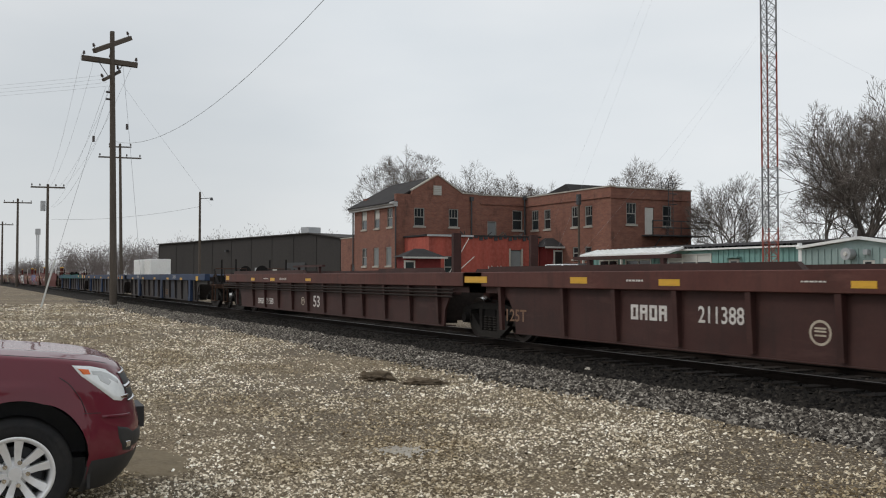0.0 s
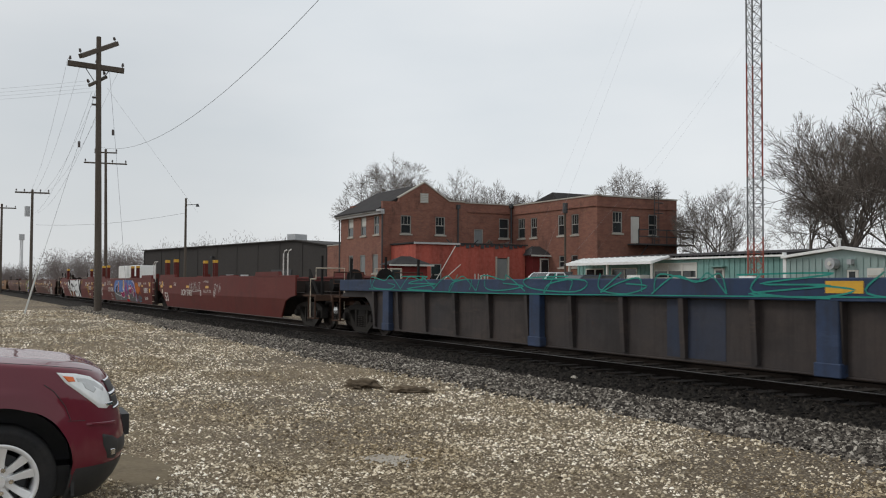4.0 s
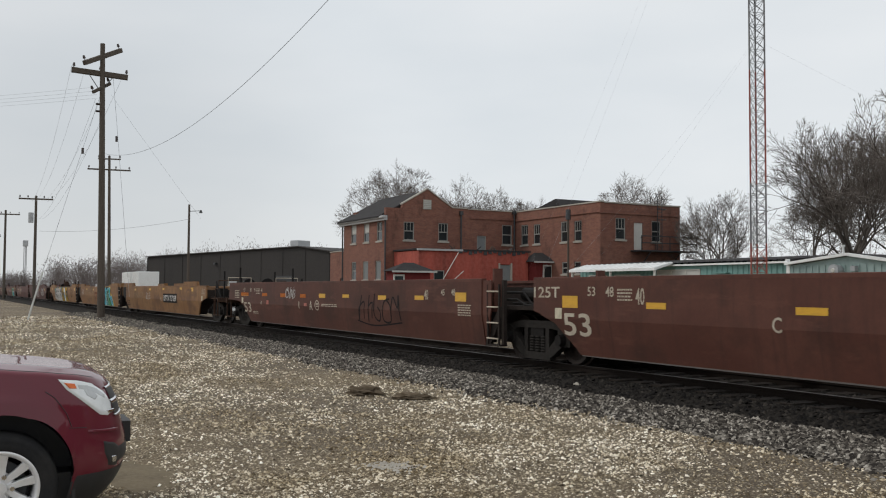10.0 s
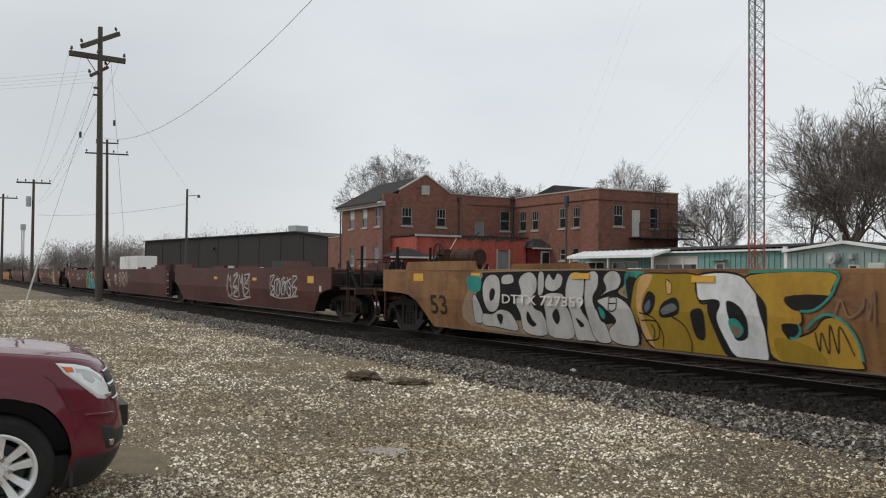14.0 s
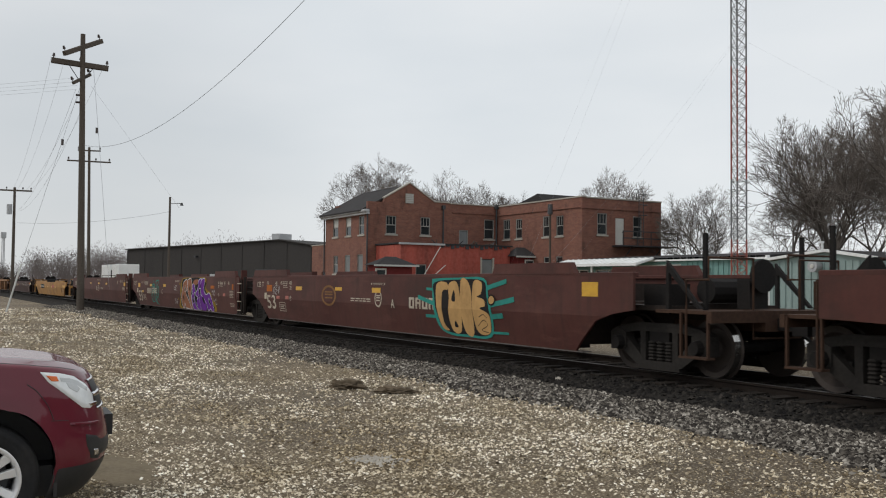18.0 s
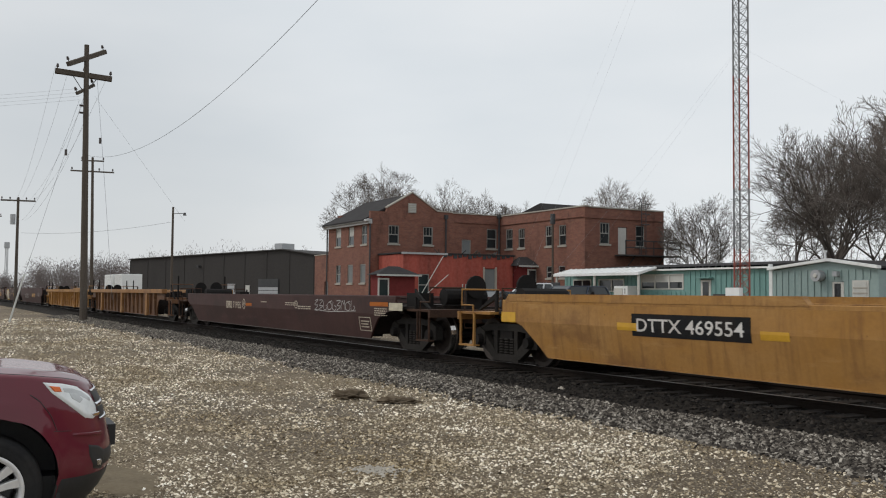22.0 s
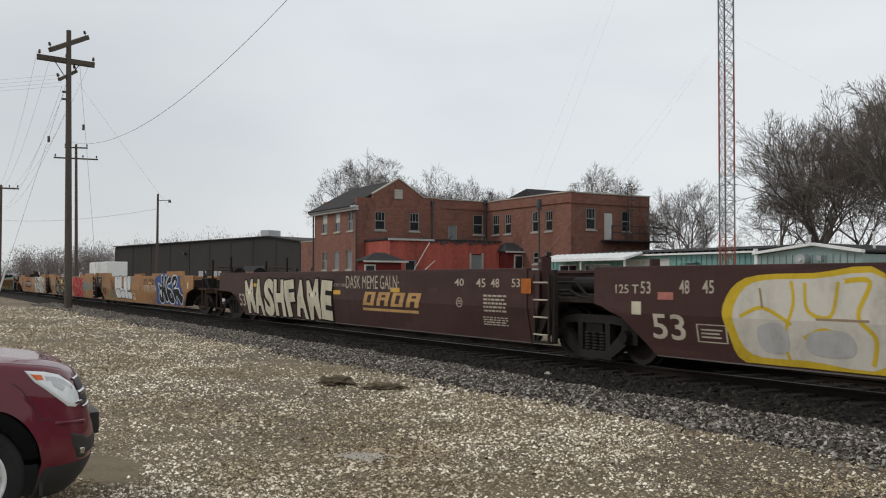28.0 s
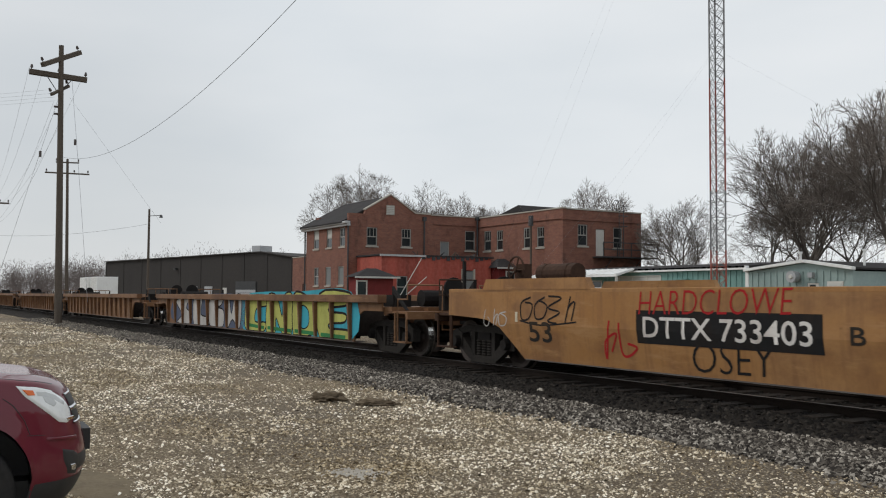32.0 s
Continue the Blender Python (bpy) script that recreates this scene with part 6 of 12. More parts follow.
def art_wasmo(u):
    """Pale block letters with black joints and a sky-blue edge."""
    p = (u, 0, 1, 0, 1)
    blot(p, "cyan", [(12.83, 1.35), (13.11, 1.51), (15.02, 1.5), (15.01, 0.99), (13.1, 0.27), (12.85, 0.38), (12.8, 0.91)], 0.0080)
    blot(p, "plaster", [(12.97, 1.44), (13.29, 1.5), (15.24, 1.49), (16.88, 1.49), (16.86, 0.28), (16.64, 0.28), (15.49, 0.28), (13, 0.28), (12.86, 0.46), (12.85, 0.92), (12.93, 1.32)], 0.0086)
    line(p, "black", [(13.05, 1.47), (12.89, 0.97), (12.91, 0.46), (13.05, 0.28)], 0.075, 0.0092)
    blot(p, "black", [(13.2, 1.48), (13.29, 1.49), (13.39, 1.23), (13.59, 1.2), (13.7, 1.48), (13.82, 1.48), (13.68, 1.13), (13.43, 0.93), (13.36, 0.98)], 0.0098)
    blot(p, "black", [(13.56, 0.77), (13.65, 0.79), (13.81, 0.39), (13.83, 0.29), (13.61, 0.3)], 0.0104)
    blot(p, "black", [(13.93, 1.47), (14.13, 1.48), (14.21, 0.82), (14.48, 0.3), (14.27, 0.31), (14.09, 0.81)], 0.0110)
    blot(p, "slate", [(14.4, 1.27), (14.69, 1.02), (14.46, 0.91)], 0.0116, "black", 0.06)
    blot(p, "cyan", [(14.61, 0.77), (14.85, 0.82), (15.02, 0.49), (15.07, 0.37), (14.85, 0.34)], 0.0122, "black", 0.06)
    line(p, "black", [(14.48, 1.45), (14.85, 1.23), (15.29, 1.03), (15.7, 0.67), (15.66, 0.41), (15.39, 0.28), (15.17, 0.38), (14.95, 0.67)], 0.06, 0.0128)
    line(p, "black", [(15.55, 1.25), (15.66, 1.13), (16.01, 1.1), (16.36, 1.06), (16.43, 1.27), (16.42, 1.47)], 0.07, 0.0134)
    line(p, "black", [(15.18, 1.04), (15.73, 0.93), (15.88, 0.71), (16.06, 0.71), (16.06, 0.85), (15.71, 0.93)], 0.06, 0.0140)
    line(p, "black", [(16.25, 1.08), (16.51, 0.79), (16.64, 0.53), (16.68, 0.29)], 0.05, 0.0146)
    blot(p, "pink", [(15.19, 0.59), (15.36, 0.48), (15.32, 0.38), (15.23, 0.42)], 0.0152)
    blot(p, "tanpaint", [(14.85, 1.25), (15.39, 1.27), (15.39, 1.09), (14.9, 1.09)], 0.0158)
    blot(p, "tanpaint", [(14.14, 1.44), (14.47, 1.45), (14.47, 1.28), (14.14, 1.27)], 0.0164)
    blot(p, "plaster", [(16.75, 1.5), (17.8, 1.52), (18.6, 1.5), (18.75, 0.9), (18.6, 0.34), (17.6, 0.3), (16.7, 0.28)], 0.0095)
    line(p, "black", [(16.95, 1.5), (17.0, 1.0), (16.92, 0.32)], 0.08, 0.02)
    line(p, "black", [(16.98, 1.4), (17.3, 0.8), (17.55, 1.42), (17.62, 0.9), (17.6, 0.32)], 0.07, 0.0206)
    blot(p, "slate", [(18.05, 1.15), (18.3, 1.1), (18.36, 0.75), (18.15, 0.6), (17.98, 0.85)], 0.021, "black", 0.05)
    line(p, "black", [(17.7, 1.35), (18.2, 1.48), (18.66, 1.2), (18.68, 0.6), (18.3, 0.32), (17.75, 0.5)], 0.06, 0.0216)


def art_cmde(u):
    """Pale lime letters on a light blue field."""
    p = (u, 0, 1, 0, 1)
    blot(p, "cyan", [(12.49, 1.35), (17.14, 1.48), (20.51, 1.47), (20.54, 0.27), (15.91, 0.27), (12.55, 0.27)], 0.0080)
    blot(p, "pale_lime", [(12.93, 1.3), (14.46, 1.37), (14.62, 1.07), (13.73, 0.97), (13.59, 0.57), (14.5, 0.56), (14.31, 0.27), (12.82, 0.27), (12.63, 0.79)], 0.0086, "black", 0.05)
    blot(p, "pale_lime", [(14.65, 1.32), (15.41, 1.36), (15.88, 0.77), (15.99, 1.36), (16.65, 1.37), (16.6, 0.27), (15.91, 0.27), (15.39, 0.71), (15.32, 0.27), (14.61, 0.27)], 0.0092, "black", 0.05)
    blot(p, "pale_lime", [(16.77, 1.41), (17.75, 1.35), (18.34, 1.05), (18.36, 0.53), (17.79, 0.27), (16.77, 0.27)], 0.0098, "black", 0.06)
    blot(p, "cyan", [(17.32, 1.08), (17.81, 0.97), (17.82, 0.57), (17.34, 0.5)], 0.0104, "black", 0.04)
    blot(p, "pale_lime", [(18.56, 1.42), (20.41, 1.45), (20.32, 1.15), (19.26, 1.06), (19.26, 0.96), (20.19, 0.92), (20.13, 0.71), (19.27, 0.66), (19.28, 0.54), (20.44, 0.51), (20.35, 0.27), (18.6, 0.27)], 0.0110, "black", 0.06)
    line(p, "green", [(12.97, 0.45), (14.4, 0.4)], 0.1, 0.0116)
    line(p, "green", [(14.7, 0.41), (16.6, 0.38)], 0.1, 0.0122)
    line(p, "green", [(16.85, 0.39), (18.21, 0.37)], 0.1, 0.0128)
    line(p, "green", [(18.67, 0.36), (20.21, 0.34)], 0.1, 0.0134)


def art_slew(u):
    """Silver letters on slate."""
    p = (u, 0, 1, 0, 1)
    blot(p, "slate", [(4.06, 1.19), (6.6, 1.33), (12.27, 1.35), (12.33, 0.3), (4.47, 0.27)], 0.0080)
    blot(p, "silver", [(4.4, 1.15), (6.15, 1.25), (5.87, 0.88), (6.64, 0.68), (6.37, 0.28), (4.63, 0.31), (5.25, 0.63)], 0.0086, "black", 0.05)
    blot(p, "silver", [(6.9, 1.27), (7.91, 1.27), (7.8, 0.68), (8.78, 0.58), (8.66, 0.28), (6.97, 0.27)], 0.0092, "black", 0.05)
    blot(p, "silver", [(8.87, 1.26), (10.28, 1.3), (10.17, 1.03), (9.67, 0.95), (10.43, 0.85), (10.34, 0.29), (8.93, 0.29)], 0.0098, "black", 0.05)
    blot(p, "silver", [(10.53, 1.3), (11.01, 1.31), (11.28, 0.75), (11.6, 1.31), (12.27, 1.31), (12.11, 0.29), (11.4, 0.57), (10.83, 0.29)], 0.0104, "black", 0.05)


def art_red(u):
    """A red field with wavy white lines."""
    p = (u, 0, 1, 0, 1)
    blot(p, "red", [(11.55, 1.4), (13.38, 1.43), (15.01, 1.41), (15.34, 1.26), (15.27, 0.96), (14.98, 0.88), (14.99, 0.32), (13.4, 0.29), (11.57, 0.27)], 0.0080)
    line(p, "white", [(11.71, 1.38), (11.88, 0.96), (11.65, 0.58), (11.93, 0.33)], 0.025, 0.0086)
    line(p, "white", [(12.03, 1.4), (12.36, 0.9), (12.24, 0.6), (12.52, 0.28)], 0.025, 0.0092)
    line(p, "white", [(12.65, 1.38), (12.54, 1.05), (12.88, 0.77), (12.82, 0.33)], 0.025, 0.0098)
    line(p, "white", [(13.09, 1.41), (12.98, 0.99), (13.39, 0.91), (13.28, 0.57), (13.53, 0.31)], 0.03, 0.0104)
    line(p, "white", [(13.59, 1.41), (13.8, 1.07), (13.53, 0.79), (13.88, 0.32)], 0.025, 0.0110)
    line(p, "white", [(14.13, 1.39), (14.07, 0.94), (14.4, 0.68), (14.27, 0.32)], 0.03, 0.0116)
    line(p, "white", [(14.52, 1.41), (14.65, 1.02), (14.52, 0.68), (14.84, 0.35), (14.99, 0.5), (14.91, 0.9)], 0.03, 0.0122)
    line(p, "white", [(15.05, 1.26), (15.22, 1.33), (15.34, 1.17), (15.17, 0.93), (15, 1.09), (15.07, 1.28)], 0.03, 0.0128)


def art_beige(u):
    """Pale swollen letters with yellow edges."""
    p = (u, 0, 1, 0, 1)
    blot(p, "yellow", [(3.46, 1.42), (4.54, 1.48), (5.52, 1.47), (5.51, 0.28), (4.36, 0.29), (3.37, 0.28), (3.12, 0.67), (3.06, 1.05)], 0.0080)
    blot(p, "plaster", [(3.6, 1.36), (4.54, 1.41), (5.52, 1.41), (5.51, 0.4), (4.36, 0.38), (3.51, 0.4), (3.26, 0.73), (3.26, 1.05)], 0.0086)
    line(p, "yellow", [(4.2, 1.38), (4.23, 1.08), (4.06, 0.64), (4.11, 0.36)], 0.05, 0.0092)
    line(p, "yellow", [(4.41, 1.36), (4.45, 1.01), (4.78, 0.95), (4.89, 1.37)], 0.05, 0.0098)
    line(p, "yellow", [(4.98, 1.38), (5.32, 1.37), (5.16, 0.97), (5.37, 0.71), (5.3, 0.38)], 0.06, 0.0104)
    line(p, "yellow", [(3.36, 0.9), (3.74, 1.03), (4.19, 0.83)], 0.05, 0.0110)
    line(p, "yellow", [(4.36, 0.66), (4.69, 0.78), (5.08, 0.63)], 0.05, 0.0116)
    blot(p, "silver", [(3.65, 0.77), (4.06, 0.82), (4.1, 0.48), (3.69, 0.47)], 0.0122)
    blot(p, "silver", [(4.45, 0.73), (5.01, 0.76), (5.04, 0.48), (4.46, 0.47)], 0.0128)
    line(p, "palegrey", [(3.7, 1.29), (3.74, 1.03)], 0.03, 0.0134)
    line(p, "palegrey", [(4.57, 0.91), (5.31, 0.91)], 0.03, 0.0140)


def art_hnsr(u):
    """Black letters with white edges on a blue cloud."""
    p = (u, 0, 1, 0, 1)
    blot(p, "denim", [(13.7, 1.36), (14.85, 1.59), (15.78, 1.62), (17.77, 1.62), (17.88, 1.2), (18.22, 0.95), (18.35, 0.69), (18.03, 0.33), (15.44, 0.33), (13.78, 0.31), (13.97, 0.91)], 0.0080)
    blot(p, "black", [(14.29, 1.22), (14.97, 1.07), (14.83, 1.49), (15.15, 1.5), (15.33, 1.01), (15.44, 1.49), (15.72, 1.5), (15.63, 1.02), (15.91, 0.51), (15.44, 0.43), (15.15, 0.81), (15.1, 0.41), (14.55, 0.35), (14.3, 0.59), (14.55, 0.93)], 0.0086, "white", 0.05)
    blot(p, "black", [(15.76, 1.24), (16.29, 1.53), (16.54, 1.4), (16.39, 1.21), (16.05, 1.17), (15.96, 1.02), (16.52, 0.93), (16.85, 0.68), (16.8, 0.4), (16.21, 0.37), (15.83, 0.63), (15.76, 0.96)], 0.0092, "white", 0.05)
    blot(p, "black", [(16.62, 1.28), (16.83, 1.51), (17.31, 1.52), (17.51, 1.34), (17.33, 1.08), (17.04, 0.99), (17.68, 1), (17.99, 0.79), (18.31, 0.66), (17.87, 0.35), (17.33, 0.7), (17.23, 0.37), (16.87, 0.67), (16.83, 1.04)], 0.0098, "white", 0.05)
    blot(p, "white", [(16.9, 1.18), (17.14, 1.35), (17.23, 1.26), (17.04, 1.13)], 0.0104)
    blot(p, "denim", [(16.36, 0.76), (16.57, 0.77), (16.54, 0.63), (16.36, 0.65)], 0.0110, "white", 0.03)
    blot(p, "white", [(14.67, 0.85), (14.92, 0.94), (14.86, 0.67), (14.74, 0.6)], 0.0116)


def art_sask(u):
    """White block letters with black slits and a long barb."""
    p = (u, 0, 1, 0, 1)
    blot(p, "black", [(6.37, 1.43), (6.69, 1.52), (8.03, 1.52), (10.38, 1.52), (12.12, 1.52), (12.1, 0.28), (9.5, 0.27), (8.46, 0.29), (7.57, 0.74), (6.69, 0.9), (6.51, 1.16)], 0.0080)
    blot(p, "white", [(6.43, 1.4), (7.06, 1.36), (7.51, 1.03), (7.19, 0.99), (6.8, 1.16), (6.71, 0.91), (6.58, 1.14)], 0.0086)
    blot(p, "white", [(7.37, 0.8), (7.75, 0.81), (8.15, 0.55), (8.46, 0.3), (8.12, 0.34)], 0.0092)
    blot(p, "white", [(8.04, 1.51), (8.82, 1.51), (9.5, 1.51), (9.47, 1.29), (9.1, 1.19), (8.67, 1.27), (8.6, 1.15), (8.9, 1.09), (9.32, 1.01), (9.57, 0.64), (9.67, 0.31), (9.46, 0.31), (9.37, 0.57), (8.96, 0.72), (8.37, 0.72), (8.1, 0.82)], 0.0098)
    blot(p, "maroon", [(8.53, 0.59), (9.1, 0.67), (9.4, 0.47), (9.43, 0.29), (8.81, 0.3)], 0.0104)
    blot(p, "black", [(8.45, 1.27), (9.14, 1.26), (9.2, 1.16), (8.6, 1.15)], 0.0110)
    blot(p, "white", [(9.54, 1.51), (10.26, 1.51), (10.84, 1.51), (10.78, 0.92), (10.88, 0.28), (10.73, 0.29), (10.61, 0.59), (9.95, 0.68), (9.77, 0.41), (9.76, 0.28), (9.53, 0.63), (9.6, 1.07)], 0.0116)
    blot(p, "black", [(9.68, 0.79), (9.73, 1.03), (9.84, 1.11), (10.45, 1.1), (10.62, 0.96), (10.6, 0.83), (10.46, 1.01), (9.81, 1)], 0.0122)
    blot(p, "maroon", [(9.79, 0.5), (9.96, 0.66), (10.43, 0.68), (10.65, 0.46), (10.73, 0.28), (9.82, 0.29)], 0.0128, "black", 0.04)
    blot(p, "white", [(10.89, 1.34), (11.03, 1.48), (11.56, 1.5), (12.12, 1.5), (12.1, 0.32), (11.06, 0.3), (10.99, 0.7), (10.94, 1.01)], 0.0134)
    blot(p, "black", [(11.33, 1.23), (11.78, 1.25), (11.7, 1.12), (11.31, 1.04)], 0.0140)
    blot(p, "black", [(11, 0.73), (11.51, 0.75), (11.3, 0.57), (11.14, 0.58)], 0.0146)
    blot(p, "black", [(11.55, 0.59), (11.85, 0.72), (11.82, 0.59)], 0.0152)
    blot(p, "black", [(12.0, 1.52), (13.0, 1.52), (13.85, 1.5), (13.9, 0.9), (13.8, 0.3), (12.0, 0.28)], 0.0083)
    blot(p, "white", [(12.22, 1.5), (12.7, 1.5), (12.72, 1.0), (13.2, 1.5), (13.75, 1.5), (13.1, 0.95), (13.8, 0.3), (13.25, 0.3), (12.75, 0.75), (12.7, 0.3), (12.25, 0.3)], 0.02)
    line(p, "yellow", [(8.55, 0.62), (8.72, 0.55), (8.86, 0.4), (8.74, 0.33), (8.56, 0.42), (8.53, 0.58), (8.66, 0.6)], 0.03, 0.0215)


def art_faded(u):
    """Half-cleaned pale letters of which only smears are left."""
    p = (u, 5.44, 8.45, 0.47, 1.46)
    blot(p, "palebrown", [(0.0, 0.75), (0.12, 0.98), (0.3, 0.9), (0.34, 0.55), (0.26, 0.2), (0.1, 0.1), (0.03, 0.4)], 0.008)
    blot(p, "palebrown", [(0.38, 0.9), (0.52, 0.97), (0.7, 0.85), (0.66, 0.5), (0.74, 0.15), (0.5, 0.05), (0.4, 0.4)], 0.009)
    blot(p, "palebrown", [(0.76, 0.8), (0.95, 0.95), (1.02, 0.6), (0.96, 0.25), (0.8, 0.2)], 0.01)
    for k, pts in enumerate(([(0.02, 0.8), (0.15, 0.95), (0.28, 0.8), (0.12, 0.5), (0.28, 0.3), (0.1, 0.12)], [(0.4, 0.2), (0.42, 0.9), (0.6, 0.92), (0.66, 0.7), (0.45, 0.5), (0.7, 0.15)], [(0.78, 0.3), (0.8, 0.85), (0.98, 0.9), (0.85, 0.6), (1.0, 0.3)])):
        line(p, "silver", pts, 0.05, 0.011 + 0.0006 * k)


ART = {
    "white": art_faded,
    "hnsr": art_hnsr, "sask": art_sask,
    "cemo": art_cemo, "gold": art_gold, "silver": art_silver, "tan": art_tan, "bubble": art_bubble, "black": art_black,
    "wasmo": art_wasmo, "cmde": art_cmde, "slew": art_slew, "red": art_red, "beige": art_beige,
}
ROEK = {
    "multi": ("lime", "forest", "yellow", "purple", "green", "royal", "lime", "white"),
    "bg": ("yellow", "cyan", "cyan", "teal", "cyan", "green", "green", "cyan"),
    "gb": ("gold", "green", "green", "teal", "cyan", "green", "cyan", "cyan"),
    "op": ("gold", "rust", "rust", "purple", "rust", "purple", "purple", "purple"),
}


def ring_mesh(mat):
    b = bmesh.new()
    n = 24
    a = [b.verts.new((0.5 * math.cos(6.2832 * i / n), 0, 0.5 * math.sin(6.2832 * i / n))) for i in range(n)]
    c = [b.verts.new((0.4 * math.cos(6.2832 * i / n), 0, 0.4 * math.sin(6.2832 * i / n))) for i in range(n)]
    for i in range(n):
        j = (i + 1) % n
        b.faces.new((a[i], a[j], c[j], c[i]))
    for z in (-0.14, 0.02, 0.14):
        v = [b.verts.new(p) for p in ((-0.26, 0, z), (0.26, 0, z), (0.26, 0, z + 0.07), (-0.26, 0, z + 0.07))]
        b.faces.new(v)
    return to_mesh("emblem", b, mat)


def bars_mesh(n, mat, slant=0.0):
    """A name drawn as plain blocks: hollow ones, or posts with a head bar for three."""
    b = bmesh.new()
    for i in range(n):
        x0, x1 = -0.5 + i / n, -0.5 + (i + 0.8) / n
        w = 0.26 / n
        xm = (x0 + x1) / 2
        if n == 3 and mat.name.startswith("spray"):
            quads = [(x0, x1 + 0.04, 0.28, 0.5), (xm - w * 0.6, xm + w * 0.6, -0.5, 0.28)] if i < 2 else [(x0, x0 + w, -0.5, 0.5), (x1 - w, x1, -0.5, 0.5), (x0 + w, x1 - w, -0.12, 0.12)]
        else:
            quads = [(x0, x0 + w, -0.5, 0.5), (x1 - w, x1, -0.5, 0.5), (x0 + w, x1 - w, 0.3, 0.5)] + ([(x0 + w, x1 - w, -0.5, -0.3)] if i % 2 == 0 else [(x0 + w, x1 - w, -0.08, 0.12)])
        for q in quads:
            v = [b.verts.new((x + slant * z, 0, z)) for x, z in ((q[0], q[2]), (q[1], q[2]), (q[1], q[3]), (q[0], q[3]))]
            b.faces.new(v)
    return to_mesh("emblem", b, mat)


def frame_mesh(mat):
    b = bmesh.new()
    for x0, x1, z0, z1 in ((-0.5, 0.5, 0.44, 0.5), (-0.5, 0.5, -0.5, -0.44), (-0.5, -0.45, -0.44, 0.44), (0.45, 0.5, -0.44, 0.44), (-0.35, 0.35, 0.15, 0.24), (-0.35, 0.25, -0.05, 0.04), (-0.35, 0.3, -0.25, -0.16)):
        v = [b.verts.new((x, 0, z)) for x, z in ((x0, z0), (x1, z0), (x1, z1), (x0, z1))]
        b.faces.new(v)
    return to_mesh("data_panel", b, mat)


def rows_mesh(n, mat):
    """Small data stencils too small to read: rows of bars."""
    b = bmesh.new()
    rs = random.Random(n)
    for i in range(n):
        z = 0.5 - (i + 0.8) / n
        x = -0.5
        while x < 0.42:
            w = rs.uniform(0.08, 0.2)
            v = [b.verts.new(p) for p in ((x, 0, z), (min(x + w, 0.5), 0, z), (min(x + w, 0.5), 0, z + 0.5 / n), (x, 0, z + 0.5 / n))]
            b.faces.new(v)
            x += w + 0.04
    return to_mesh("data_stencil", b, mat)


def flat(unit, name, me, x0, x1, z0, z1, depth=0.006, label=""):
    return put(name, me, unit, pose((x0 + x1) / 2, -HALF_W - depth, (z0 + z1) / 2) @ Matrix.Diagonal((x1 - x0, 1, z1 - z0, 1)), label)


TAGS = {"tagw": "silver", "tagyellow": "yellow", "tagorange": "orange", "tagcyan": "cyan", "tagteal": "teal", "tagteal2": "teal", "tagdark": "black", "tagred": "red", "tagblue": "cyan", "tagfaint": "palebrown", "tagsilver": "silver"}


